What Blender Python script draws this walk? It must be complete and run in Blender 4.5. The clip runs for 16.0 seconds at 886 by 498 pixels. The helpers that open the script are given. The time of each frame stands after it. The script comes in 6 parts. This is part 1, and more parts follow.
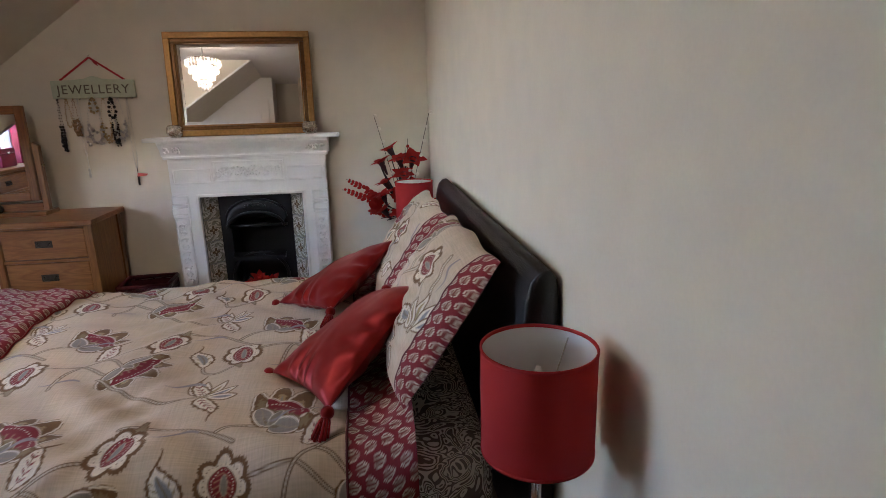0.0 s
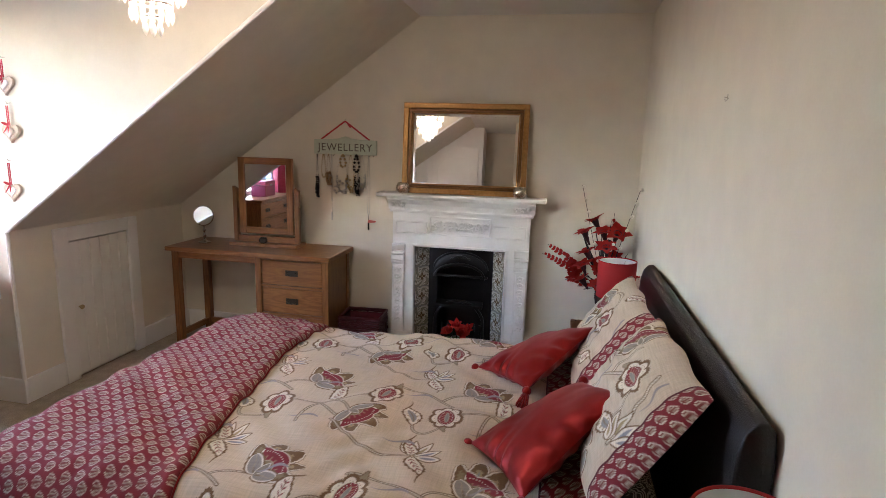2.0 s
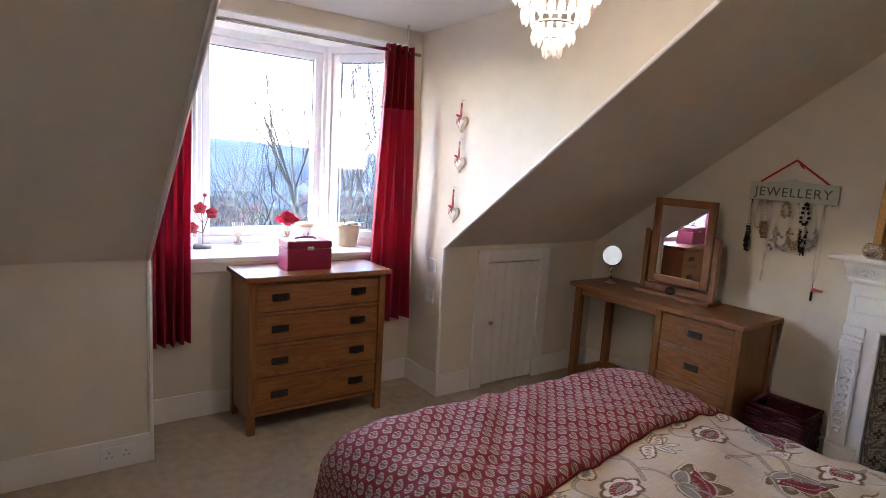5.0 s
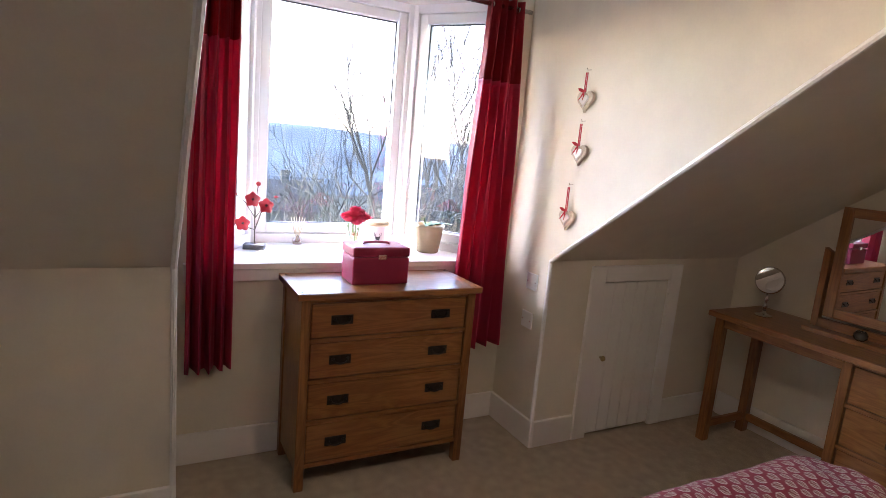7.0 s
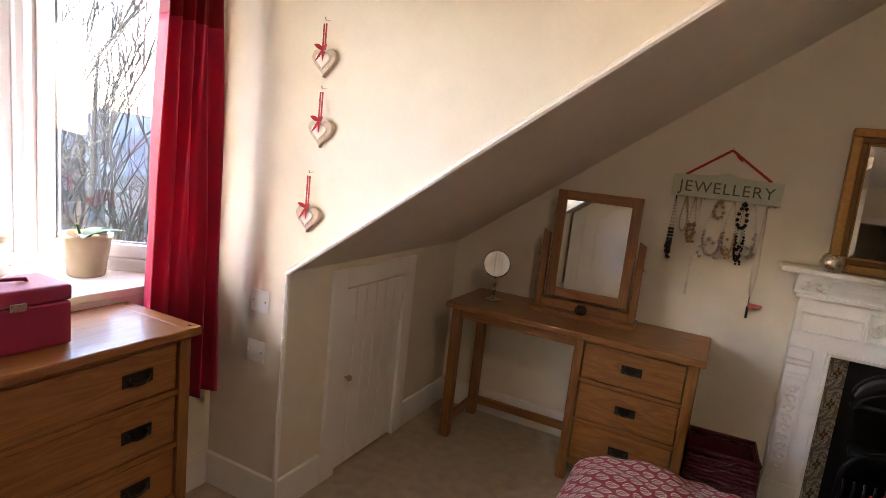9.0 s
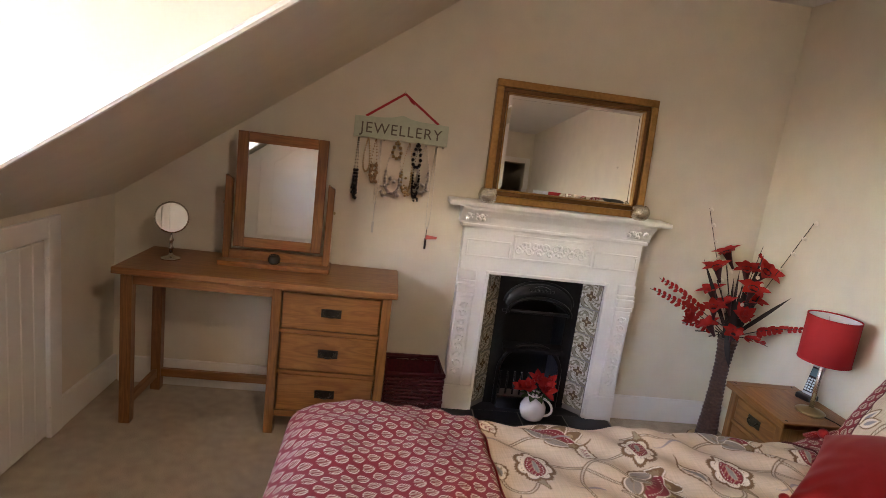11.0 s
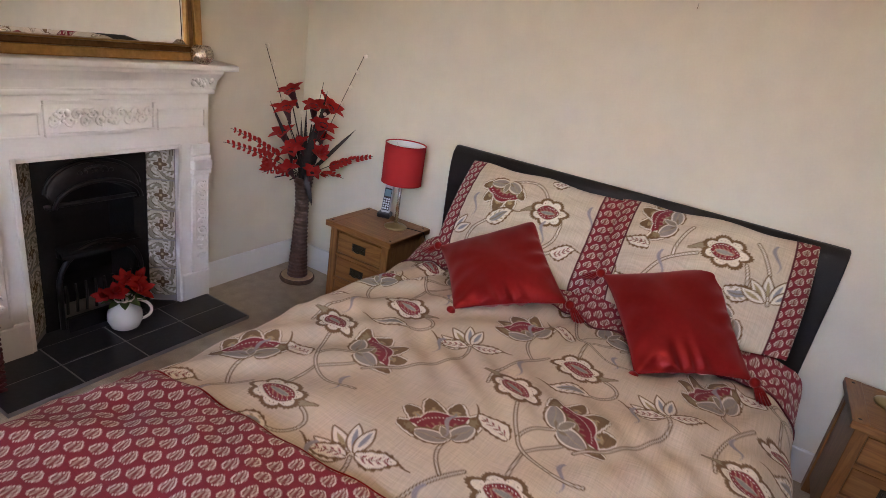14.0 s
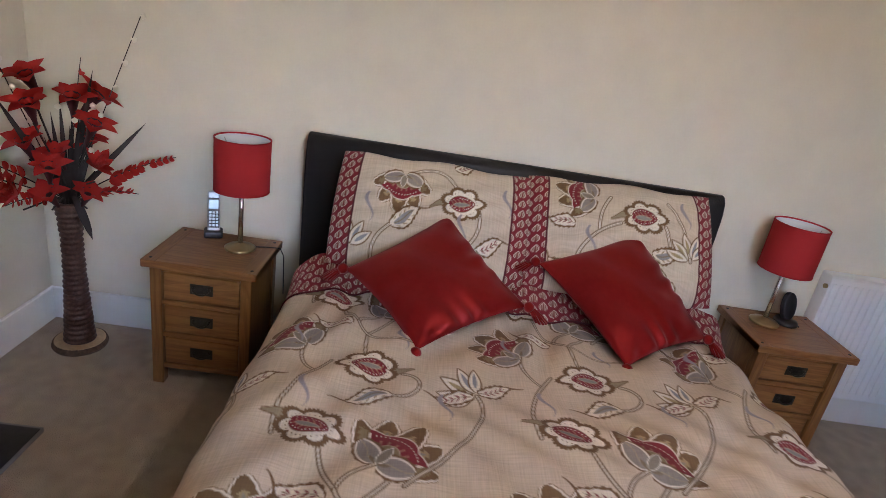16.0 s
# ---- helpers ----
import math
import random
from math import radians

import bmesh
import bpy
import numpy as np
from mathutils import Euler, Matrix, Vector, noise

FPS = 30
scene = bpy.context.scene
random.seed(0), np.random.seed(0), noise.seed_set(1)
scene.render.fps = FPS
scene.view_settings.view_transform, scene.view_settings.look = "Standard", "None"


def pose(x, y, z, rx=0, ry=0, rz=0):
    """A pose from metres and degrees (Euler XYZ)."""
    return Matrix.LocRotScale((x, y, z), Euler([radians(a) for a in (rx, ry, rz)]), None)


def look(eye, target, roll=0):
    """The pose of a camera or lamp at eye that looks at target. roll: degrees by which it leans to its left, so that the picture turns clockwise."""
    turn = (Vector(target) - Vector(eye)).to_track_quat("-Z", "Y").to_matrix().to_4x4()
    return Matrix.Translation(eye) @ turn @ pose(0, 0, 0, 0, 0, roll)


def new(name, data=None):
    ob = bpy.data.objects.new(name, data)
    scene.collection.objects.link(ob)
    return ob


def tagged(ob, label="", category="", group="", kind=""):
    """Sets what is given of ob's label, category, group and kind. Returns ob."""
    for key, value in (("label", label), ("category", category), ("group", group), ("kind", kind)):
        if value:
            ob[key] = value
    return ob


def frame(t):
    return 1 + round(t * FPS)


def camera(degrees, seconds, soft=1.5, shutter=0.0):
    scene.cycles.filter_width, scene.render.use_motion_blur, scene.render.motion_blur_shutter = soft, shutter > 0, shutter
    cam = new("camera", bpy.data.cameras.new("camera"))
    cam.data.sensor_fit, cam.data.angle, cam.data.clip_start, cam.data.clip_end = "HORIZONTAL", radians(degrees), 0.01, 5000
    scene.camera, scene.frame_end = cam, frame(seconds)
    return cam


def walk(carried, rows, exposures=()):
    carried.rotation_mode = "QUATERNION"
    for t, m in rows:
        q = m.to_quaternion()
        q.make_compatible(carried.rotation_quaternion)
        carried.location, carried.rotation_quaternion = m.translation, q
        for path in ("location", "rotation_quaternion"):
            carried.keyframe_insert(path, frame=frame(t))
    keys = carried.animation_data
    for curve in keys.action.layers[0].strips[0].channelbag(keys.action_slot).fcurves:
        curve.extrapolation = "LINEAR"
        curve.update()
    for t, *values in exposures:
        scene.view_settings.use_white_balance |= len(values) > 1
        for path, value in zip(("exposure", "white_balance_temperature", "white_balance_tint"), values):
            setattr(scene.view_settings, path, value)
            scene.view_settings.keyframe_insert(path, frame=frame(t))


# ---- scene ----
import itertools

cam = camera(76.1, 16.0, soft=0.8)
PATH = [
    (0, (0.38, -0.3, 1.38), (0.622, 1.622, 0.884), -1.5),
    (0.5, (0.365, -0.46, 1.44), (0.331, 1.482, 0.962), -0.8),
    (1, (0.34, -0.56, 1.52), (0.109, 1.37, 1.048), -0.3),
    (1.5, (0.31, -0.51, 1.56), (-0.016, 1.414, 1.12), 0.8),
    (2, (0.29, -0.39, 1.605), (-0.106, 1.533, 1.224), 1.6),
    (2.5, (0.348, -0.26, 1.601), (-0.220, 1.629, 1.272), 1.55),
    (3, (0.421, -0.005, 1.608), (-0.541, 1.721, 1.298), 1.7),
    (3.5, (0.394, 0.037, 1.591), (-0.848, 1.577, 1.297), 2.0),
    (4, (0.388, 0.046, 1.594), (-1.013, 1.442, 1.301), 2.5),
    (4.5, (0.358, 0.042, 1.587), (-1.15, 1.323, 1.294), 3.0),
    (5, (0.268, 0.03, 1.563), (-1.346, 1.174, 1.27), 3.5),
    (5.2, (0.218, 0.044, 1.558), (-1.444, 1.115, 1.258), 3.7),
    (7.3, (-0.612, 0.361, 1.529), (-2.349, 1.289, 1.185), 5.1),
    (7.5, (-0.697, 0.373, 1.522), (-2.367, 1.419, 1.186), 5.5),
    (8, (-0.892, 0.434, 1.528), (-2.335, 1.777, 1.193), 6.5),
    (8.5, (-1.048, 0.48, 1.543), (-2.229, 2.063, 1.231), 6.1),
    (9, (-1.239, 0.519, 1.538), (-2.128, 2.281, 1.216), 6.2),
    (9.5, (-1.341, 0.573, 1.536), (-1.897, 2.468, 1.221), 6.4),
    (9.7, (-1.338, 0.59, 1.537), (-1.785, 2.515, 1.227), 6.6),
    (11.8, (-1.345, 0.632, 1.488), (-0.731, 2.45, 0.995), 7.4),
    (12, (-1.353, 0.664, 1.468), (-0.627, 2.451, 0.939), 7.4),
    (12.5, (-1.383, 0.745, 1.458), (-0.353, 2.354, 0.867), 6.9),
    (13, (-1.5, 0.872, 1.464), (-0.209, 2.254, 0.813), 8.2),
    (13.5, (-1.675, 1.021, 1.463), (-0.179, 2.172, 0.8), 9.4),
    (14, (-1.727, 1.228, 1.524), (-0.078, 2.108, 0.812), 9.5),
    (14.5, (-1.72, 1.431, 1.535), (0.047, 2.03, 0.816), 8.4),
    (15, (-1.681, 1.617, 1.512), (0.159, 1.945, 0.799), 8.9),
    (15.5, (-1.575, 1.924, 1.49), (0.294, 1.97, 0.781), 9.8),
    (16, (-1.479, 2.105, 1.459), (0.386, 1.997, 0.746), 9.5),
]
EXPOSURES = [(0, 5.14, 6100, 23), (0.5, 5.24, 6200, 23), (1, 5.43, 6200, 23), (1.5, 5.62, 6200, 23), (2.5, 5.38, 6250, 22), (3, 5.38, 6300, 22), (3.5, 5.2, 6200, 23), (4.5, 5.05, 6200, 24), (7.5, 4.87, 6900, 27), (8.5, 4.9, 7600, 28), (9.5, 5.2, 7300, 27), (12, 5.64, 6500, 25), (12.5, 5.52, 5900, 24), (13, 5.43, 6050, 27), (14, 5.35, 6850, 31), (15, 5.26, 7000, 30), (16, 5.26, 6500, 28)]
walk(cam, [(t, look(e, g, r)) for t, e, g, r in PATH], EXPOSURES)

# ---- light ----
world = bpy.data.worlds.new("sky")
scene.world = world
world.use_nodes = True
wn = world.node_tree.nodes
sky = wn.new("ShaderNodeTexSky")
sky.sky_type, sky.sun_disc = "NISHITA", False
sky.sun_elevation, sky.sun_rotation = radians(36), radians(-160)
sky.air_density, sky.dust_density = 1.0, 0.6
wn["Background"].inputs["Strength"].default_value = 0.15
world.node_tree.links.new(sky.outputs[0], wn["Background"].inputs["Color"])
sun_data = bpy.data.lights.new("sun", "SUN")
sun_data.energy, sun_data.angle, sun_data.color = 1.2, radians(0.5), (1.0, 0.93, 0.82)
sun = new("sun", sun_data)
sun.matrix_world = look((-3.0, -8.3, 6.4), (0, 0, 0))
bulb_data = bpy.data.lights.new("chandelier_bulb", "POINT")
bulb_data.energy, bulb_data.shadow_soft_size, bulb_data.color = 0.40, 0.06, (1.0, 0.86, 0.68)
new("chandelier_bulb", bulb_data).location = (-1.08, 1.36, 2.10)


# ---- materials ----
def material(name, colour, rough=0.6, metal=0.0, grain=0.0, scale=40.0, bump=0.0, stain=0.0, coat=0.0, stretch=(1, 1, 1)):
    m = bpy.data.materials.new(name)
    m.use_nodes = True
    nt = m.node_tree
    b = nt.nodes["Principled BSDF"]
    b.inputs["Roughness"].default_value, b.inputs["Metallic"].default_value = rough, metal
    b.inputs["Coat Weight"].default_value = coat
    b.inputs["Base Color"].default_value = (*colour, 1)
    if grain or bump or stain:
        tc = nt.nodes.new("ShaderNodeTexCoord")
        mp = nt.nodes.new("ShaderNodeMapping")
        mp.inputs["Scale"].default_value = stretch
        nt.links.new(tc.outputs["Object"], mp.inputs[0])
        fine = nt.nodes.new("ShaderNodeTexNoise")
        fine.inputs["Scale"].default_value, fine.inputs["Detail"].default_value = scale, 6
        nt.links.new(mp.outputs[0], fine.inputs["Vector"])
        wide = nt.nodes.new("ShaderNodeTexNoise")
        wide.inputs["Scale"].default_value, wide.inputs["Detail"].default_value = scale / 15, 3
        nt.links.new(mp.outputs[0], wide.inputs["Vector"])
        last = None
        for tex, amount in ((fine, grain), (wide, stain)):
            mr = nt.nodes.new("ShaderNodeMapRange")
            mr.inputs["From Min"].default_value, mr.inputs["From Max"].default_value = 0.3, 0.7
            mr.inputs["To Min"].default_value, mr.inputs["To Max"].default_value = 1 - amount, 1 + amount
            nt.links.new(tex.outputs["Fac"], mr.inputs["Value"])
            if last is None:
                last = mr.outputs[0]
            else:
                mu = nt.nodes.new("ShaderNodeMath")
                mu.operation = "MULTIPLY"
                nt.links.new(last, mu.inputs[0])
                nt.links.new(mr.outputs[0], mu.inputs[1])
                last = mu.outputs[0]
        mix = nt.nodes.new("ShaderNodeVectorMath")
        mix.operation = "SCALE"
        mix.inputs[0].default_value = colour
        nt.links.new(last, mix.inputs["Scale"])
        nt.links.new(mix.outputs[0], b.inputs["Base Color"])
        if bump:
            bp = nt.nodes.new("ShaderNodeBump")
            bp.inputs["Strength"].default_value, bp.inputs["Distance"].default_value = bump, 0.004
            nt.links.new(fine.outputs["Fac"], bp.inputs["Height"])
            nt.links.new(bp.outputs[0], b.inputs["Normal"])
    return m


def wood(name, dark, light, axis, rough=0.38, coat=0.15):
    """Oak: long rings distorted along one axis, fine pores, and a tone of its own for each board."""
    m = bpy.data.materials.new(name)
    m.use_nodes = True
    nt = m.node_tree
    b = nt.nodes["Principled BSDF"]
    b.inputs["Roughness"].default_value, b.inputs["Coat Weight"].default_value = rough, coat
    tc, info = nt.nodes.new("ShaderNodeTexCoord"), nt.nodes.new("ShaderNodeObjectInfo")
    off = nt.nodes.new("ShaderNodeVectorMath")
    off.operation = "MULTIPLY_ADD"
    off.inputs[1].default_value = (5, 5, 5)
    nt.links.new(info.outputs["Random"], off.inputs[0])
    nt.links.new(tc.outputs["Object"], off.inputs[2])
    mp = nt.nodes.new("ShaderNodeMapping")
    s = [9.0, 9.0, 9.0]
    s[axis] = 0.9
    mp.inputs["Scale"].default_value = s
    nt.links.new(off.outputs[0], mp.inputs[0])
    n1 = nt.nodes.new("ShaderNodeTexNoise")
    n1.inputs["Scale"].default_value, n1.inputs["Detail"].default_value, n1.inputs["Distortion"].default_value = 1.6, 5, 1.2
    n2 = nt.nodes.new("ShaderNodeTexNoise")
    n2.inputs["Scale"].default_value, n2.inputs["Detail"].default_value = 22, 3
    for n in (n1, n2):
        nt.links.new(mp.outputs[0], n.inputs["Vector"])
    wv = nt.nodes.new("ShaderNodeMath")
    wv.operation = "PINGPONG"
    wv.inputs[1].default_value = 0.08
    nt.links.new(n1.outputs["Fac"], wv.inputs[0])
    ramp = nt.nodes.new("ShaderNodeMapRange")
    ramp.inputs["From Max"].default_value = 0.08
    nt.links.new(wv.outputs[0], ramp.inputs["Value"])
    add = nt.nodes.new("ShaderNodeMath")
    add.operation = "MULTIPLY_ADD"
    add.inputs[1].default_value = 0.45
    nt.links.new(ramp.outputs[0], add.inputs[0])
    half = nt.nodes.new("ShaderNodeMath")
    half.operation = "MULTIPLY_ADD"
    half.inputs[1].default_value, half.inputs[2].default_value = 0.5, 0.02
    nt.links.new(n2.outputs["Fac"], half.inputs[0])
    nt.links.new(half.outputs[0], add.inputs[2])
    mix = nt.nodes.new("ShaderNodeMix")
    mix.data_type = "RGBA"
    mix.inputs[6].default_value, mix.inputs[7].default_value = (*dark, 1), (*light, 1)
    nt.links.new(add.outputs[0], mix.inputs[0])
    nt.links.new(mix.outputs[2], b.inputs["Base Color"])
    bp = nt.nodes.new("ShaderNodeBump")
    bp.inputs["Strength"].default_value, bp.inputs["Distance"].default_value = 0.15, 0.002
    nt.links.new(n2.outputs["Fac"], bp.inputs["Height"])
    nt.links.new(bp.outputs[0], b.inputs["Normal"])
    return m


def printed(name, rough=0.85, weave=900.0, sheen=0.3):
    """Printed cotton: the print is the mesh's colour attribute, over a fine slubby weave."""
    m = bpy.data.materials.new(name)
    m.use_nodes = True
    nt = m.node_tree
    b = nt.nodes["Principled BSDF"]
    b.inputs["Roughness"].default_value, b.inputs["Sheen Weight"].default_value = rough, sheen * 0.3
    at = nt.nodes.new("ShaderNodeAttribute")
    at.attribute_name = "print"
    tc = nt.nodes.new("ShaderNodeTexCoord")
    out = []
    for s in ((3, 60, 3), (60, 3, 3)):
        mp = nt.nodes.new("ShaderNodeMapping")
        mp.inputs["Scale"].default_value = s
        n = nt.nodes.new("ShaderNodeTexNoise")
        n.inputs["Scale"].default_value, n.inputs["Detail"].default_value = 4, 4
        nt.links.new(tc.outputs["Object"], mp.inputs[0])
        nt.links.new(mp.outputs[0], n.inputs["Vector"])
        out.append(n.outputs["Fac"])
    add = nt.nodes.new("ShaderNodeMath")
    nt.links.new(out[0], add.inputs[0])
    nt.links.new(out[1], add.inputs[1])
    mr = nt.nodes.new("ShaderNodeMapRange")
    mr.inputs["From Min"].default_value, mr.inputs["From Max"].default_value = 0.7, 1.3
    mr.inputs["To Min"].default_value, mr.inputs["To Max"].default_value = 0.86, 1.1
    nt.links.new(add.outputs[0], mr.inputs["Value"])
    sc = nt.nodes.new("ShaderNodeVectorMath")
    sc.operation = "SCALE"
    nt.links.new(at.outputs["Color"], sc.inputs[0])
    nt.links.new(mr.outputs[0], sc.inputs["Scale"])
    nt.links.new(sc.outputs[0], b.inputs["Base Color"])
    bp = nt.nodes.new("ShaderNodeBump")
    bp.inputs["Strength"].default_value, bp.inputs["Distance"].default_value = 0.2, 0.002
    nt.links.new(add.outputs[0], bp.inputs["Height"])
    nt.links.new(bp.outputs[0], b.inputs["Normal"])
    return m


def glass(name, tint=(1, 1, 1), rough=0.0, gloss=0.06):
    m = bpy.data.materials.new(name)
    m.use_nodes = True
    nt = m.node_tree
    tr, gl, mx = nt.nodes.new("ShaderNodeBsdfTransparent"), nt.nodes.new("ShaderNodeBsdfGlossy"), nt.nodes.new("ShaderNodeMixShader")
    tr.inputs[0].default_value = (*tint, 1)
    gl.inputs["Roughness"].default_value = rough
    mx.inputs[0].default_value = gloss
    nt.links.new(tr.outputs[0], mx.inputs[1])
    nt.links.new(gl.outputs[0], mx.inputs[2])
    nt.links.new(mx.outputs[0], nt.nodes["Material Output"].inputs[0])
    return m


def glowing(name, colour, strength):
    m = bpy.data.materials.new(name)
    m.use_nodes = True
    b = m.node_tree.nodes["Principled BSDF"]
    b.inputs["Emission Color"].default_value, b.inputs["Emission Strength"].default_value = (*colour, 1), strength
    return m


def thin(name, colour, through_light=0.5, rough=0.8):
    """Cloth or petal that lets some light through."""
    m = bpy.data.materials.new(name)
    m.use_nodes = True
    nt = m.node_tree
    b = nt.nodes["Principled BSDF"]
    b.inputs["Base Color"].default_value, b.inputs["Roughness"].default_value = (*colour, 1), rough
    tl, mx = nt.nodes.new("ShaderNodeBsdfTranslucent"), nt.nodes.new("ShaderNodeMixShader")
    tl.inputs[0].default_value = (*colour, 1)
    mx.inputs[0].default_value = through_light
    nt.links.new(b.outputs[0], mx.inputs[1])
    nt.links.new(tl.outputs[0], mx.inputs[2])
    nt.links.new(mx.outputs[0], nt.nodes["Material Output"].inputs[0])
    tc, n, mp = nt.nodes.new("ShaderNodeTexCoord"), nt.nodes.new("ShaderNodeTexNoise"), nt.nodes.new("ShaderNodeMapping")
    mp.inputs["Scale"].default_value = (8, 8, 200)
    n.inputs["Scale"].default_value = 6
    nt.links.new(tc.outputs["Object"], mp.inputs[0])
    nt.links.new(mp.outputs[0], n.inputs["Vector"])
    bp = nt.nodes.new("ShaderNodeBump")
    bp.inputs["Strength"].default_value, bp.inputs["Distance"].default_value = 0.12, 0.002
    nt.links.new(n.outputs["Fac"], bp.inputs["Height"])
    nt.links.new(bp.outputs[0], b.inputs["Normal"])
    return m


PAINT = material("cream_wall_paint", (0.715, 0.655, 0.530), 0.75, grain=0.015, scale=120, bump=0.06, stain=0.03)
CEIL = material("white_ceiling_paint", (0.74, 0.71, 0.66), 0.8, grain=0.01, scale=90, bump=0.05, stain=0.02)
GLOSS = material("white_gloss_paint", (0.80, 0.78, 0.73), 0.35, grain=0.01, scale=60, bump=0.03, stain=0.03)
UPVC = material("white_upvc", (0.83, 0.84, 0.85), 0.3)
CARPET = material("beige_carpet", (0.42, 0.35, 0.26), 0.95, grain=0.22, scale=260, bump=0.9, stain=0.12)
OAK_Y = wood("oak_grain_y", (0.17, 0.056, 0.013), (0.37, 0.160, 0.043), 1)
OAK_X = wood("oak_grain_x", (0.17, 0.056, 0.013), (0.37, 0.160, 0.043), 0)
OAK_Z = wood("oak_grain_z", (0.15, 0.050, 0.012), (0.33, 0.142, 0.038), 2)
MAHOGANY = wood("mahogany", (0.040, 0.005, 0.004), (0.100, 0.014, 0.010), 2, 0.5, 0.06)
IRON = material("dark_iron", (0.055, 0.048, 0.042), 0.36, 0.85, grain=0.2, scale=90, bump=0.2)
BLACKIRON = material("blackleaded_iron", (0.012, 0.012, 0.013), 0.38, 0.3, grain=0.2, scale=70, bump=0.25)
FPWHITE = material("white_painted_iron", (0.85, 0.84, 0.80), 0.4, grain=0.02, scale=80, bump=0.12, stain=0.03)
LEATHER = material("black_leather", (0.011, 0.009, 0.009), 0.44, grain=0.15, scale=220, bump=0.35)
SATIN = material("red_satin", (0.235, 0.011, 0.011), 0.38, metal=0.35, grain=0.05, scale=60)
satin_bsdf = SATIN.node_tree.nodes["Principled BSDF"]
satin_bsdf.inputs["Specular Tint"].default_value = (1.0, 0.25, 0.20, 1)
satin_bsdf.inputs["Sheen Weight"].default_value = 0.25
satin_bsdf.inputs["Sheen Tint"].default_value = (1.0, 0.35, 0.30, 1)
SHADE = thin("red_lampshade_cloth", (0.52, 0.022, 0.022), 0.25)
LINING = material("white_shade_lining", (0.78, 0.76, 0.74), 0.7)
CHROME = material("brushed_nickel", (0.62, 0.60, 0.57), 0.25, 1.0)
BRASS = material("aged_brass", (0.42, 0.32, 0.17), 0.3, 1.0)
GOLD = material("gilt_frame", (0.36, 0.19, 0.055), 0.38, 0.6, grain=0.15, scale=60, bump=0.15, stain=0.15)
GILTDARK = material("dark_gilt", (0.16, 0.075, 0.022), 0.4, 0.6, grain=0.2, scale=80, bump=0.2)
MIRROR = material("mirror_glass", (0.9, 0.9, 0.89), 0.01, 1.0)
SLATE = material("black_hearth_tile", (0.018, 0.019, 0.021), 0.42, grain=0.25, scale=50, bump=0.1, stain=0.2)
GROUT = material("grey_grout", (0.22, 0.21, 0.20), 0.9)
BOXRED = material("red_leatherette", (0.26, 0.012, 0.045), 0.42, grain=0.06, scale=300, bump=0.15)
BASKET = material("burgundy_rattan", (0.085, 0.008, 0.012), 0.5, grain=0.3, scale=60, bump=0.2)
RATTAN = material("brown_woven_cord", (0.085, 0.040, 0.025), 0.55, grain=0.35, scale=90, bump=0.4)
PALEWOOD = material("pale_cut_wood", (0.52, 0.38, 0.22), 0.7, grain=0.12, scale=60, stain=0.2)
BARK = material("dark_bark", (0.10, 0.06, 0.035), 0.9, grain=0.4, scale=60, bump=0.8)
PETAL = thin("red_silk_petal", (0.44, 0.015, 0.009), 0.25)
PETALDARK = material("dark_maroon_throat", (0.05, 0.006, 0.010), 0.6)
PINKPETAL = thin("pink_red_rose", (0.58, 0.03, 0.07), 0.3)
STEM = material("dark_stem", (0.02, 0.012, 0.010), 0.6)
PEARL = material("cream_bead", (0.80, 0.74, 0.62), 0.35)
GREEN = material("green_leaf", (0.06, 0.13, 0.03), 0.5, grain=0.2, scale=40)
CURTAIN = thin("red_taffeta", (0.54, 0.055, 0.105), 0.55, 0.35)
CURTAINTOP = thin("dark_red_header", (0.30, 0.008, 0.016), 0.3, 0.6)
CERAMIC = material("white_glazed_ceramic", (0.82, 0.80, 0.76), 0.15)
POT = material("gold_glazed_pot", (0.36, 0.27, 0.15), 0.22, 0.2, grain=0.1, scale=20, stain=0.15)
SOIL = material("bark_chips", (0.16, 0.10, 0.05), 0.9, grain=0.4, scale=90, bump=0.8)
SIGN = material("pale_green_paint", (0.50, 0.55, 0.42), 0.7, grain=0.06, scale=60, bump=0.15, stain=0.08)
SIGNTEXT = material("grey_brown_lettering", (0.12, 0.10, 0.075), 0.7)
RIBBON = thin("red_ribbon", (0.42, 0.012, 0.02), 0.2, 0.5)
HEARTWOOD = material("limed_wood", (0.50, 0.42, 0.31), 0.75, grain=0.15, scale=70, bump=0.2)
WHITEHEART = material("white_heart", (0.80, 0.77, 0.71), 0.7, grain=0.05, scale=80, bump=0.3)
BEADGOLD = material("gold_beads", (0.50, 0.36, 0.18), 0.28, 0.9)
BEADSILVER = material("silver_chain", (0.55, 0.52, 0.47), 0.28, 1.0)
BEADBLACK = material("black_beads", (0.012, 0.011, 0.012), 0.2)
BEADSTONE = material("amber_stone", (0.35, 0.22, 0.11), 0.25)
PHONESILVER = material("silver_plastic", (0.42, 0.43, 0.45), 0.35, 0.3)
PHONEBLACK = material("black_plastic", (0.012, 0.012, 0.014), 0.4)
SCREEN = material("phone_screen", (0.12, 0.22, 0.26), 0.15)
KEYCAP = material("pale_keys", (0.55, 0.60, 0.65), 0.5)
CRYSTAL = glass("crystal", (0.97, 0.95, 0.9), 0.05, 0.35)
BULB = glowing("lit_bulb", (1.0, 0.90, 0.74), 2.4)
FROST = thin("frosted_glass_rod", (0.9, 0.88, 0.84), 0.7, 0.3)
CRACKLE = material("crackled_silver_glass", (0.62, 0.56, 0.46), 0.18, 0.8, grain=0.5, scale=120, bump=0.8)
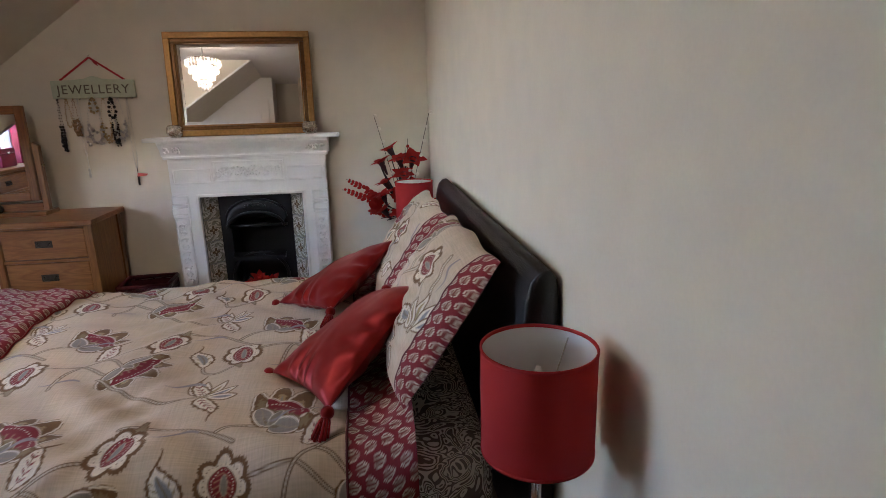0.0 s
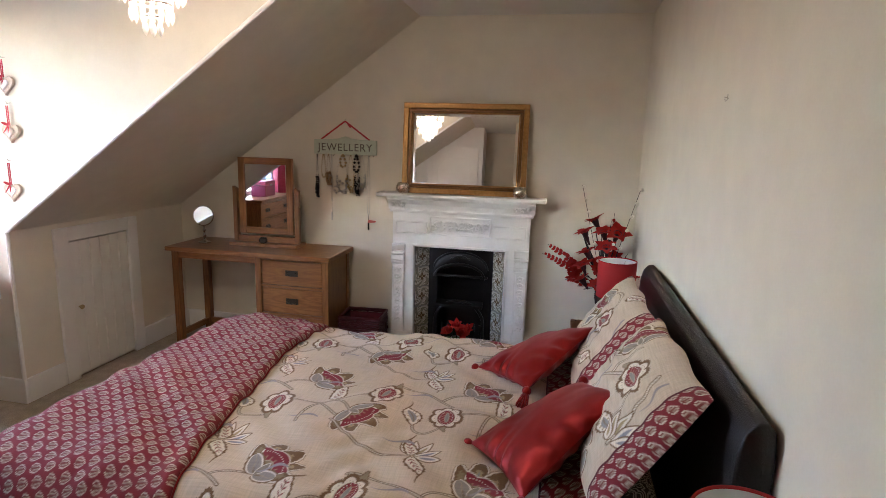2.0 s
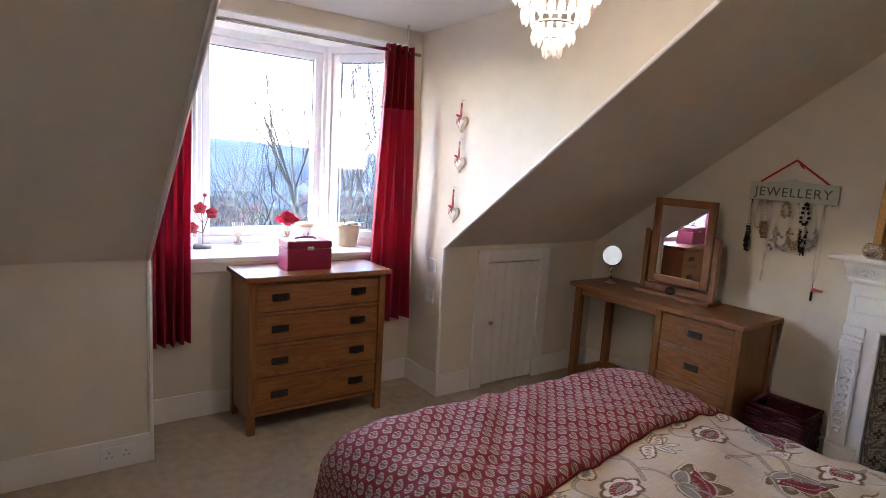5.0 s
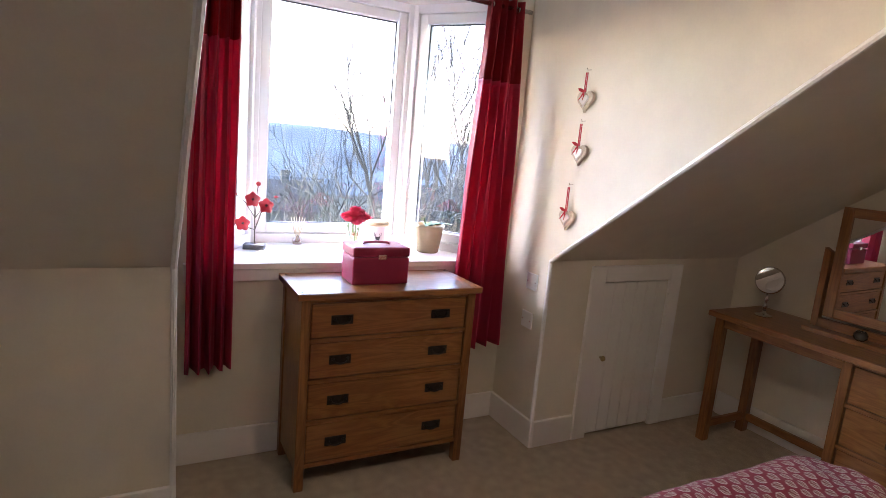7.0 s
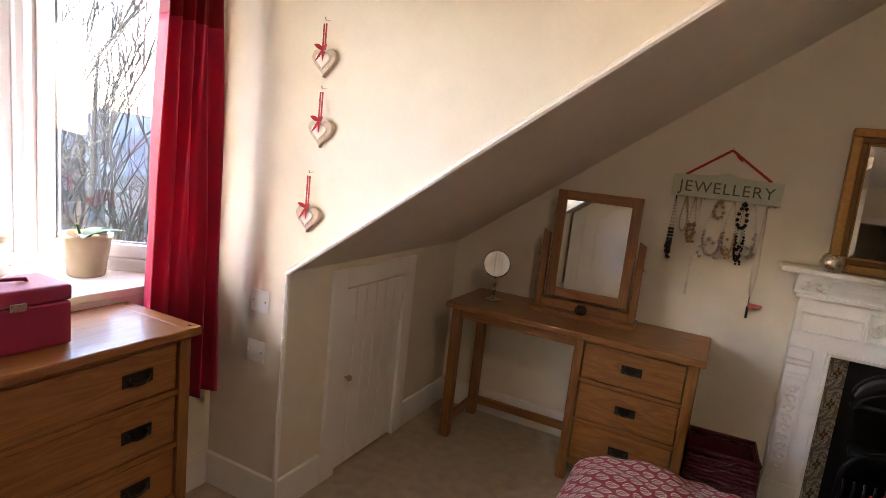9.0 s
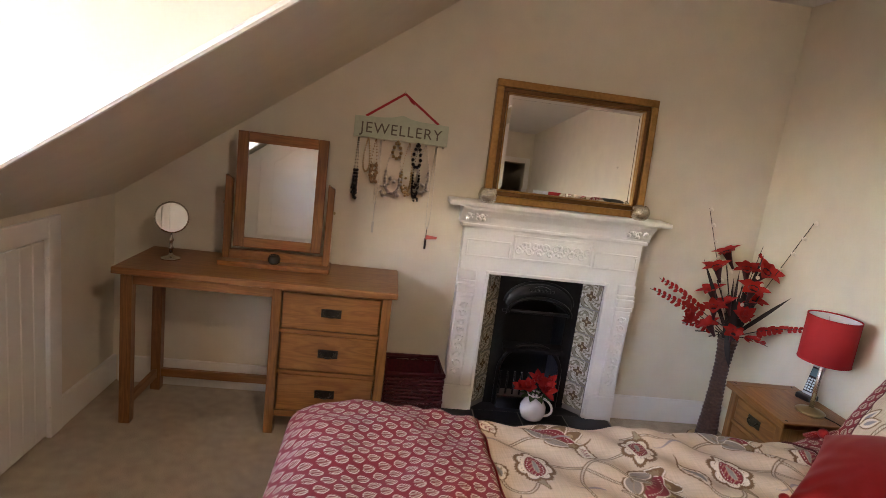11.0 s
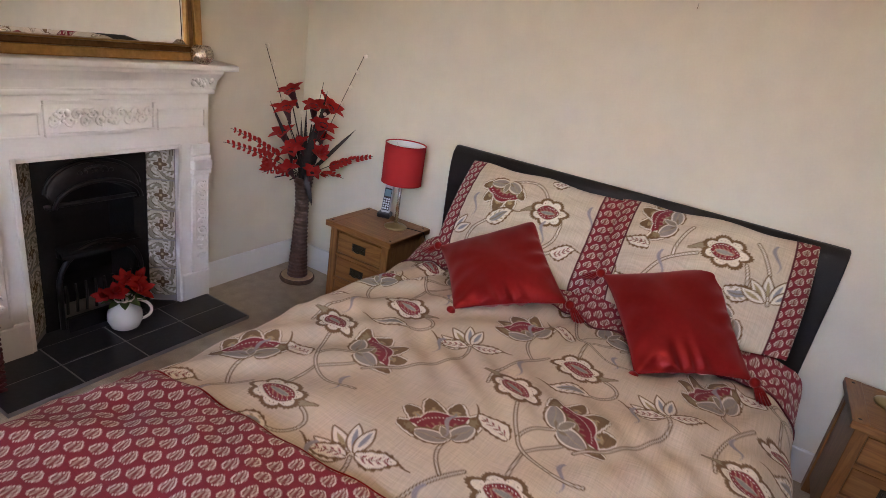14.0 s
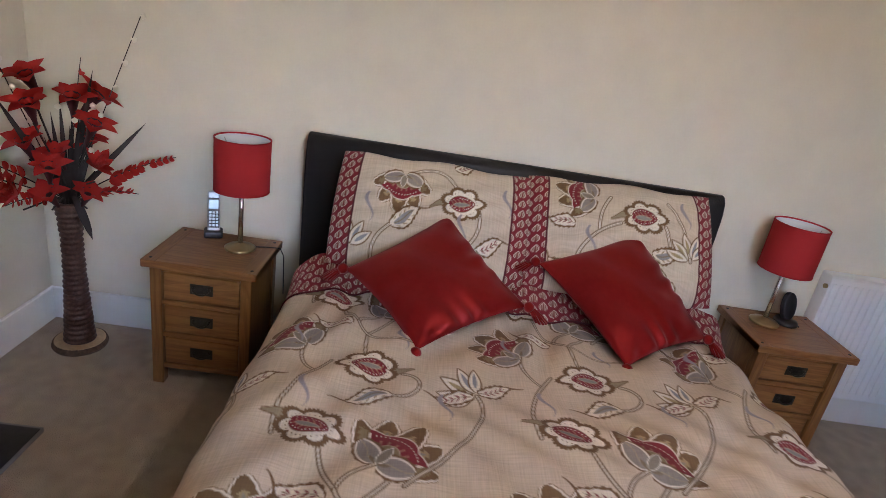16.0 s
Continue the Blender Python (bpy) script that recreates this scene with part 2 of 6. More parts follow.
PANE = glass("window_glass", (0.98, 0.99, 0.99), 0.0, 0.05)
WAX = material("reed_sticks", (0.62, 0.50, 0.34), 0.8)
GREYBOX = material("grey_stone_base", (0.12, 0.13, 0.15), 0.7, grain=0.15, scale=60)
GREYPLASTIC = material("grey_plastic", (0.085, 0.09, 0.10), 0.4)
WHITEPLASTIC = material("white_plastic", (0.80, 0.80, 0.78), 0.35)
RADIATOR = material("white_radiator_enamel", (0.82, 0.82, 0.81), 0.3)
COTTON = printed("printed_cotton")
PIPING = material("dark_red_piping", (0.10, 0.008, 0.012), 0.8)


# ---- helpers of this scene ----
def mesh_of(bm, name, mat, smooth=False):
    me = bpy.data.meshes.new(name)
    bm.normal_update()
    bm.to_mesh(me)
    bm.free()
    me.materials.append(mat)
    if smooth:
        me.shade_smooth()
    return me


def part(name, bm, mat, parent=None, label="", smooth=False):
    ob = new(name, mesh_of(bm, name, mat, smooth))
    if parent is not None:
        ob.parent = parent
    return tagged(ob, label)


def setting(name, bm, mat, label="", smooth=False):
    return tagged(part(name, bm, mat, None, label, smooth), kind="structure")


def thing(name, label, category, group="", at=(0, 0, 0), turn=0.0):
    ob = new(name)
    ob.matrix_world = pose(*at, 0, 0, turn)
    return tagged(ob, label, category, group)


def box(x0, x1, y0, y1, z0, z1, bev=0.0, bm=None, seg=2):
    bm = bm or bmesh.new()
    vs = [bm.verts.new((x, y, z)) for x in (x0, x1) for y in (y0, y1) for z in (z0, z1)]
    fs = [bm.faces.new([vs[i] for i in f]) for f in ((0, 1, 3, 2), (4, 6, 7, 5), (0, 4, 5, 1), (2, 3, 7, 6), (0, 2, 6, 4), (1, 5, 7, 3))]
    if bev:
        edges = list({e for f in fs for e in f.edges})
        bmesh.ops.bevel(bm, geom=edges, offset=bev, segments=seg, affect="EDGES", profile=0.5)
    return bm


def prism(points, axis, a, b, bm=None, bev=0.0):
    """A polygon of (p, q) pairs drawn along an axis from a to b. axis 1: p = x, q = z; axis 0: p = y, q = z; axis 2: p = x, q = y."""
    bm = bm or bmesh.new()

    def at(p, q, s):
        return ((s, p, q), (p, s, q), (p, q, s))[axis]
    lo = [bm.verts.new(at(p, q, a)) for p, q in points]
    hi = [bm.verts.new(at(p, q, b)) for p, q in points]
    n = len(points)
    fs = [bm.faces.new(lo[::-1]), bm.faces.new(hi)]
    fs += [bm.faces.new((lo[i], lo[(i + 1) % n], hi[(i + 1) % n], hi[i])) for i in range(n)]
    bmesh.ops.recalc_face_normals(bm, faces=fs)
    if bev:
        bmesh.ops.bevel(bm, geom=list({e for f in fs for e in f.edges}), offset=bev, segments=2, affect="EDGES", profile=0.5)
    return bm


def lathe(profile, n=24, centre=(0, 0, 0), bm=None, cap=True):
    """A turned shape from (radius, height) pairs."""
    bm = bm or bmesh.new()
    cx, cy, cz = centre
    rings = [[bm.verts.new((cx + r * math.cos(2 * math.pi * i / n), cy + r * math.sin(2 * math.pi * i / n), cz + z)) for i in range(n)] for r, z in profile]
    for a, b in zip(rings, rings[1:]):
        for i in range(n):
            bm.faces.new((a[i], a[(i + 1) % n], b[(i + 1) % n], b[i]))
    if cap:
        bm.faces.new(rings[0][::-1])
        bm.faces.new(rings[-1])
    return bm


def tube(points, radius, n=6, bm=None):
    """A round rod through points; radius is a number or a list."""
    bm = bm or bmesh.new()
    pts = [Vector(p) for p in points]
    rad = radius if isinstance(radius, (list, tuple)) else [radius] * len(pts)
    rings = []
    for i, p in enumerate(pts):
        d = (pts[min(i + 1, len(pts) - 1)] - pts[max(i - 1, 0)])
        d = d.normalized() if d.length > 1e-9 else Vector((0, 0, 1))
        u = d.cross(Vector((0.31, 0.77, 0.55))).normalized()
        w = d.cross(u)
        rings.append([bm.verts.new(p + rad[i] * (u * math.cos(6.28318 * k / n) + w * math.sin(6.28318 * k / n))) for k in range(n)])
    for a, b in zip(rings, rings[1:]):
        for k in range(n):
            bm.faces.new((a[k], a[(k + 1) % n], b[(k + 1) % n], b[k]))
    bm.faces.new(rings[0][::-1])
    bm.faces.new(rings[-1])
    return bm


def bead(bm, p, r, sub=1):
    bmesh.ops.create_icosphere(bm, subdivisions=sub, radius=r, matrix=Matrix.Translation(p))
    return bm


def petal(bm, base, out, up, length, width, cup=0.25, n=5):
    """A pointed, cupped leaf or petal from base along out; it has two faces a millimetre apart."""
    base, out, up = Vector(base), Vector(out).normalized(), Vector(up).normalized()
    side = out.cross(up).normalized()
    up = side.cross(out)
    rows = []
    for i in range(n + 1):
        t = i / n
        w = width * math.sin(math.pi * min(1, t * 0.86 + 0.14)) ** 0.75 + 0.0004
        mid = base + out * (length * t) + up * (cup * length * t * t)
        rows.append([bm.verts.new(mid + side * (w * s / 2) + up * (abs(s) * w * 0.18)) for s in (-1, 0, 1)])
    for a, b in zip(rows, rows[1:]):
        for k in range(2):
            bm.faces.new((a[k], a[k + 1], b[k + 1], b[k]))
    return bm


def grid_cloth(name, fn, nu, nv, colours, mat, parent=None, label="", back=True):
    """A cloth sheet from a function of two arrays in 0..1, with its print; back adds an under-layer."""
    u, v = np.meshgrid(np.linspace(0, 1, nu), np.linspace(0, 1, nv), indexing="ij")
    pts = fn(u.ravel(), v.ravel())
    idx = np.arange(nu * nv).reshape(nu, nv)
    quads = np.stack([idx[:-1, :-1], idx[1:, :-1], idx[1:, 1:], idx[:-1, 1:]], -1).reshape(-1, 4)
    me = bpy.data.meshes.new(name)
    me.vertices.add(len(pts))
    me.vertices.foreach_set("co", pts.astype(np.float32).ravel())
    me.loops.add(quads.size)
    me.loops.foreach_set("vertex_index", quads.astype(np.int32).ravel())
    me.polygons.add(len(quads))
    me.polygons.foreach_set("loop_start", np.arange(0, quads.size, 4, dtype=np.int32))
    me.update(calc_edges=True)
    col = me.color_attributes.new("print", "FLOAT_COLOR", "POINT")
    rgba = np.ones((len(pts), 4), np.float32)
    rgba[:, :3] = colours
    col.data.foreach_set("color", rgba.ravel())
    me.materials.append(mat)
    me.shade_smooth()
    ob = new(name, me)
    if parent is not None:
        ob.parent = parent
    return tagged(ob, label)


# ---- prints on the bedding ----
CREAM, WHITE, BROWN = (0.610, 0.490, 0.345), (0.76, 0.68, 0.54), (0.165, 0.085, 0.026)
GREYP, REDP, BLUEP = (0.26, 0.26, 0.27), (0.220, 0.009, 0.016), (0.30, 0.262, 0.262)


class Cloth:
    """Fabric coordinates p, q in metres, and the colour at each of them."""

    def __init__(self, p, q, base):
        self.p, self.q = p, q
        self.c = np.tile(np.array(base, np.float32), (len(p), 1))

    def near(self, x, y, r):
        return np.nonzero((np.abs(self.p - x) < r) & (np.abs(self.q - y) < r))[0]

    def lay(self, i, inside, colour, soft=0.0028):
        """inside: metres inside the shape's edge."""
        a = np.clip(inside / soft + 0.5, 0, 1)[:, None]
        self.c[i] = self.c[i] * (1 - a) + np.array(colour, np.float32) * a

    def local(self, x, y, angle, r):
        r *= 1.15
        i = self.near(x, y, r)
        dx, dy = self.p[i] - x, self.q[i] - y
        ca, sa = math.cos(angle), math.sin(angle)
        return i, dx * ca + dy * sa, -dx * sa + dy * ca

    def leaf_shape(self, a, b, length, width, power=0.8):
        t = np.clip(a / length, 0, 1)
        return np.where((a > 0) & (a < length), width / 2 * np.sin(np.pi * t ** 0.85) ** power - np.abs(b), -1.0)

    def stem(self, pts, width=0.0150):
        pts = np.array(pts)
        t = np.linspace(0, 1, 26)[:, None]
        if len(pts) == 3:
            c = (1 - t) ** 2 * pts[0] + 2 * t * (1 - t) * pts[1] + t * t * pts[2]
        else:
            c = (1 - t) ** 3 * pts[0] + 3 * t * (1 - t) ** 2 * pts[1] + 3 * t * t * (1 - t) * pts[2] + t ** 3 * pts[3]
        m = c.mean(0)
        i = self.near(m[0], m[1], np.abs(c - m).max() + 0.02)
        if not len(i):
            return
        d = np.full(len(i), 9.0)
        for k in range(25):
            ab = c[k + 1] - c[k]
            f = np.clip(((self.p[i] - c[k, 0]) * ab[0] + (self.q[i] - c[k, 1]) * ab[1]) / (ab @ ab + 1e-12), 0, 1)
            d = np.minimum(d, np.hypot(self.p[i] - c[k, 0] - f * ab[0], self.q[i] - c[k, 1] - f * ab[1]))
        self.lay(i, width / 2 - d, (0.16, 0.095, 0.04))
        self.lay(i, width / 2 - 0.0040 - d, WHITE)
        self.lay(i, 0.0010 - d, (0.42, 0.32, 0.20), 0.002)

    def squiggle(self, x, y, s=1.0):
        i = self.near(x, y, 0.06)
        if len(i):
            a, b = self.p[i] - x, self.q[i] - y
            mid = 0.016 * s * np.sin(a / 0.021)
            self.lay(i, np.where(np.abs(a) < 0.055, 0.0045 * np.clip(1.1 - np.abs(a - 0.02) / 0.06, 0, 1) + 0.0008 - np.abs(b - mid) * 0.75, -1), BLUEP)

    def leaf(self, x, y, angle, length=0.10, width=0.055, inner=WHITE, veins=REDP):
        """A leaf with a wide serrated brown rim, a hooked tip and dashes of red along its vein."""
        i, a, b = self.local(x, y, angle, length * 1.5)
        if not len(i):
            return
        b = b + 0.007 * np.sin(a / length * 5.5)
        s = self.leaf_shape(a, b, length, width)
        tip = np.where((a > length * 0.9) & (a < length * 1.32), 0.0050 * (1.32 - a / length) / 0.42 + 0.0012 - np.abs(b + 0.010 * np.sin((a - length) * 55)), -1)
        self.lay(i, np.maximum(s + 0.0045 + 0.0020 * np.sin(a * 380), tip), BROWN)
        self.lay(i, s - 0.0035 + 0.0015 * np.sin(a * 210), WHITE)
        if inner is GREYP:
            g = self.leaf_shape(a - 0.014, b, length * 0.72, width * 0.42)
            self.lay(i, g, (0.27, 0.26, 0.25))
            self.lay(i, np.minimum(g - 0.002, 0.0022 - np.abs(b)), (0.21, 0.17, 0.09))
        else:
            self.lay(i, np.where((a > 0) & (a < length * 0.85), 0.0009 - np.abs(b), -1), BROWN, 0.0015)
        for k in range(4):
            for sgn in (-1, 1):
                aa, bb = a - length * (0.16 + 0.17 * k), b * sgn - (width * 0.18 if inner is GREYP else 0)
                u, v = aa * 0.80 + bb * 0.60, -aa * 0.60 + bb * 0.80
                self.lay(i, np.where(s > 0.004, 0.0024 * (1 - np.abs(u - 0.010) / 0.009) + 0.0004 - np.abs(v), -1), veins)

    def spray(self, x, y, angle):
        for k, off in enumerate((0.0, -0.55, 0.55, -1.0, 1.0)):
            i, a, b = self.local(x, y, angle + off, 0.13)
            if len(i):
                s = self.leaf_shape(a - 0.012, b, 0.105 - 0.012 * abs(off), 0.040)
                self.lay(i, s + 0.001, BROWN)
                self.lay(i, s - 0.004, WHITE)
                self.lay(i, self.leaf_shape(a - 0.03, b, 0.06, 0.013), GREYP if k % 2 else (0.36, 0.27, 0.13))

    def lotus(self, x, y, angle, size=1.0):
        """A spread flower: serrated brown petals behind, a scalloped red fan with white dots, two grey lobes at its base."""
        tan, olive = (0.38, 0.27, 0.125), (0.24, 0.17, 0.075)
        for off, ln, wd, plain in ((-1.02, 0.118, 0.046, 1), (1.02, 0.118, 0.046, 1), (-0.50, 0.136, 0.058, 0), (0.50, 0.136, 0.058, 0), (0.0, 0.146, 0.060, 0)):
            i, a, b = self.local(x, y, angle + off, 0.15 * size)
            if len(i):
                s = self.leaf_shape(a - 0.004, b, ln * size, wd * size, 0.5) + 0.0022 * np.abs(np.sin(a * 150))
                self.lay(i, s + 0.0070, (0.19, 0.115, 0.045))
                self.lay(i, s + 0.0042, WHITE)
                self.lay(i, s - 0.0015, BROWN if plain else (0.18, 0.100, 0.034))
                core = self.leaf_shape(a - 0.055 * size, b, ln * size * 0.42, wd * size * 0.42, 0.6)
                self.lay(i, core + 0.002 + 0.004 * np.sin(a * 480), tan if not plain else olive)
                if not plain:
                    self.lay(i, core - 0.007, (0.27, 0.24, 0.18))
        i, a, b = self.local(x, y, angle, 0.15 * size)
        if not len(i):
            return
        r, th = np.hypot(a, b), np.arctan2(b, a)
        fan = np.where(np.abs(th) < 0.85, (0.088 + 0.013 * np.abs(np.cos(th * 3.2))) * size - r, -1)
        self.lay(i, fan + 0.0035, WHITE)
        self.lay(i, fan, REDP)
        self.lay(i, np.where(np.abs(th) < 0.78, 0.0021 - np.hypot(r - 0.082 * size, np.mod(th * 0.082 * size, 0.0105) - 0.0052), -1), WHITE, 0.0022)
        self.lay(i, np.where(np.abs(th) < 0.78, np.minimum(0.066 * size - r, 0.0016 - np.abs(np.sin(th * 11)) * 0.004), -1), (0.36, 0.16, 0.10), 0.0025)
        inner = np.where(np.abs(th) < 0.85, (0.048 + 0.007 * np.abs(np.cos(th * 3))) * size - r, -1)
        self.lay(i, inner + 0.002, (0.42, 0.33, 0.21))
        self.lay(i, inner - 0.001, olive)
        for off in (-1.12, 1.12):
            i2, a2, b2 = self.local(x, y, angle + off, 0.13 * size)
            s = self.leaf_shape(a2 - 0.004, b2, 0.074 * size, 0.040 * size, 0.5)
            self.lay(i2, s + 0.0110 + 0.0015 * np.sin(a2 * 240), BROWN)
            self.lay(i2, s + 0.0045, WHITE)
            self.lay(i2, s - 0.0005, (0.27, 0.235, 0.19))
            self.lay(i2, np.where(s > 0.003, 0.0015 - np.abs(b2 - 0.004 * np.sin(a2 * 70)), -1), (0.36, 0.29, 0.19), 0.0025)
            self.lay(i2, self.leaf_shape(a2 - 0.004, b2, 0.026 * size, 0.008 * size), (0.20, 0.15, 0.09))
        i2, a2, b2 = self.local(x, y, angle, 0.07)
        s = self.leaf_shape(a2 - 0.002, b2, 0.050 * size, 0.022 * size)
        self.lay(i2, s + 0.002, WHITE)
        self.lay(i2, s - 0.0005, (0.24, 0.20, 0.14))

    def pod(self, x, y, angle, size=1.0):
        """A seed pod: serrated brown rim, scalloped white ring with dots, red lens with a grey eye, olive beak."""
        i, a, b = self.local(x, y, angle, 0.16 * size)
        if not len(i):
            return
        beak = np.where((a > -0.130 * size) & (a < -0.055 * size), (0.017 * (a / size + 0.130) / 0.075 + 0.002) * size - np.abs(b - 0.006 * np.sin(a * 60)), -1)
        self.lay(i, beak + 0.002, BROWN)
        self.lay(i, beak - 0.001, (0.30, 0.235, 0.135))
        th = np.arctan2(b / 0.78, a)
        r = np.hypot(a, b / 0.78) / size
        tip = 0.010 * np.exp(-(th / 0.25) ** 2)
        base = 0.068 + 0.017 * np.abs(np.cos(th * 3.5)) ** 0.7 + tip
        self.lay(i, base + 0.002 - r + 0.0025 * np.sin(th * 48), BROWN)
        self.lay(i, base - 0.0165 - r + 0.003 * np.abs(np.cos(th * 3.5)), WHITE)
        self.lay(i, 0.0018 - np.hypot(r - 0.056, np.mod(th * 0.056, 0.013) - 0.0065), BROWN, 0.002)
        lens = self.leaf_shape(a + 0.052 * size, b, 0.102 * size, 0.062 * size, 0.7)
        self.lay(i, lens + 0.0025, BROWN)
        self.lay(i, lens, REDP)
        self.lay(i, np.where(np.abs(lens - 0.006) < 0.0016, 0.0018 - np.abs(np.mod(a, 0.009) - 0.0045), -1), WHITE, 0.002)
        self.lay(i, np.minimum(lens - 0.010, 0.0012 - np.abs(np.sin(a * 200 + np.abs(b) * 160)) * 0.003), (0.42, 0.20, 0.12), 0.002)
        eye = self.leaf_shape(a + 0.034 * size, b + 0.003, 0.062 * size, 0.015 * size, 0.8)
        self.lay(i, eye + 0.002, (0.50, 0.42, 0.29))
        self.lay(i, eye, (0.25, 0.235, 0.19))

    def floral(self, cells):
        """The repeat of flowers, leaves and stems, set out on a slightly skewed grid of 0.665 by 0.63 m."""
        lo_p, hi_p, lo_q, hi_q = self.p.min() - 0.3, self.p.max() + 0.3, self.q.min() - 0.3, self.q.max() + 0.3
        olive = (0.34, 0.25, 0.12)
        for i, j in itertools.product(range(-cells, cells + 1), repeat=2):
            X, Y = 0.665 * i + 0.07 * j, 0.045 * i - 0.63 * j
            if not (lo_p < X - 0.3 < hi_p + 0.3 and lo_q < Y + 1.8 < hi_q + 0.3) and not (lo_p < X < hi_p and lo_q - 0.3 < Y + 1.8 < hi_q + 0.3):
                continue
            for pts in (((-0.21, 1.878), (-0.30, 1.83), (-0.42, 1.91), (-0.56, 2.05)), ((-0.37, 1.73), (-0.25, 1.76), (-0.13, 1.69), (-0.07, 1.65)), ((0.0, 1.735), (-0.07, 1.75), (-0.12, 1.69)),
                        ((-0.16, 2.08), (-0.19, 2.00), (-0.25, 2.03), (-0.26, 2.10)), ((-0.53, 1.56), (-0.48, 1.55), (-0.44, 1.487)), ((-0.53, 1.56), (-0.46, 1.61), (-0.39, 1.62)), ((-0.53, 1.56), (-0.60, 1.53), (-0.62, 1.42), (-0.60, 1.36)),
                        ((0.02, 2.20), (-0.05, 2.20), (-0.11, 2.19)), ((0.02, 2.20), (0.10, 2.14), (0.15, 2.10))):
                self.stem([(X + a, Y + b) for a, b in pts], 0.0125)
            self.spray(X - 0.21, Y + 1.878, 1.05)
            self.leaf(X - 0.20, Y + 1.875, -1.15, 0.105, 0.052)
            self.leaf(X - 0.215, Y + 1.885, 1.75, 0.105, 0.046)
            self.leaf(X - 0.26, Y + 2.10, 1.90, 0.125, 0.064, GREYP, olive)
            self.leaf(X - 0.555, Y + 1.575, 1.22, 0.110, 0.062)
            self.pod(X - 0.345, Y + 1.65, -1.90, 0.98)
            self.pod(X - 0.148, Y + 2.175, 1.65, 0.98)
            self.lotus(X - 0.44, Y + 1.487, -0.65, 1.15)
            self.lotus(X + 0.0, Y + 1.735, 0.85, 1.15)
            for a, b in ((-0.29, 2.32), (-0.27, 1.96), (0.0, 2.09), (-0.62, 1.72)):
                self.squiggle(X + a, Y + b)
        return self.c

    def placed(self, items, squiggles, stems):
        """Single motifs of the print on a small piece of cloth."""
        for pts in stems:
            self.stem(pts)
        for kind, x, y, angle, size in items:
            if kind == "lotus":
                self.lotus(x, y, angle, size)
            elif kind == "pod":
                self.pod(x, y, angle, size)
            elif kind == "spray":
                self.spray(x, y, angle)
            else:
                self.leaf(x, y, angle, 0.10 * size, 0.056 * size, GREYP if kind == "grey_leaf" else WHITE, (0.34, 0.25, 0.12) if kind == "grey_leaf" else REDP)
        for x, y in squiggles:
            self.squiggle(x, y)
        return self.c

    def buds(self, step=0.052, turn=0.0):
        """Rows of small leaf buds, each row set off by half a step."""
        p, q = self.p * math.cos(turn) + self.q * math.sin(turn), -self.p * math.sin(turn) + self.q * math.cos(turn)
        row = np.floor(q / (step * 0.86))
        a = np.mod(p + np.mod(row, 2) * step / 2, step) - step / 2
        b = np.mod(q, step * 0.86) - step * 0.43
        h = step * 0.38
        idx = np.arange(len(p))
        t = np.clip((a + h) / (2 * h), 0, 1)
        s = np.where(np.abs(a) < h, h * 0.95 * np.sin(np.pi * t ** 0.72) ** 0.75 - np.abs(b + 0.003 * np.sin(a * 90)), -1)
        self.lay(idx, s - 0.0006, (0.70, 0.60, 0.47), 0.0025)
        self.lay(idx, s - 0.0040, (0.20, 0.035, 0.025), 0.0025)
        self.lay(idx, np.where(s > 0.006, 0.0016 - np.abs(np.abs(b) - 0.005 + a * 0.12), -1), (0.52, 0.42, 0.31), 0.003)
        return self.c


# ---- the room ----
KNEE, EAST, NORTH, SOUTH, TOP = -2.73, 0.80, 3.66, -0.98, 2.44
DN, DS, WX = 2.17, 0.418, -3.13
SLOPE = 0.712
RIDGE = KNEE + (TOP - 1.03) / SLOPE


def slope_z(x):
    return 1.03 + (x - KNEE) * SLOPE


setting("floor", box(-3.4, 0.9, -2.6, 3.78, -0.06, 0.0), CARPET, "beige short-pile carpet with faint tread marks")
bm = box(-2.9, -0.78, NORTH, NORTH + 0.4, 0, 2.6)
box(-0.08, 0.9, NORTH, NORTH + 0.4, 0, 2.6, bm=bm)
box(-0.78, -0.08, NORTH, NORTH + 0.4, 0.86, 2.6, bm=bm)
box(-0.78, -0.08, NORTH + 0.33, NORTH + 0.4, 0, 0.86, bm=bm)
setting("wall_north", bm, PAINT, "cream painted gable wall")
setting("wall_east", box(EAST, EAST + 0.12, -2.6, NORTH, 0, 2.6), PAINT, "cream painted wall behind the bed")
bm = box(-2.9, 0.0, SOUTH - 0.12, SOUTH, 0, 2.6)
box(0.0, 0.70, SOUTH - 0.12, SOUTH, 2.03, 2.6, bm=bm)
box(0.70, EAST, SOUTH - 0.12, SOUTH, 0, 2.6, bm=bm)
setting("wall_south", bm, PAINT)
bm = box(KNEE - 0.1, KNEE, DN + 0.08, 2.535, 0, 1.03)
box(KNEE - 0.1, KNEE, 3.05, NORTH, 0, 1.03, bm=bm)
box(KNEE - 0.1, KNEE, 2.535, 3.05, 0.917, 1.03, bm=bm)
setting("wall_west_north", bm, PAINT, "low cream knee wall under the slope")
setting("wall_west_south", box(KNEE - 0.1, KNEE, SOUTH, DS - 0.08, 0, 1.03), PAINT, "low cream knee wall under the slope")
cheek = [(WX, 0), (KNEE, 0), (KNEE, 1.03), (RIDGE, TOP), (WX, TOP)]
setting("wall_dormer_north", prism(cheek, 1, DN, DN + 0.08), PAINT, "cream dormer cheek wall")
setting("wall_dormer_south", prism(cheek, 1, DS - 0.08, DS), PAINT, "cream dormer cheek wall")
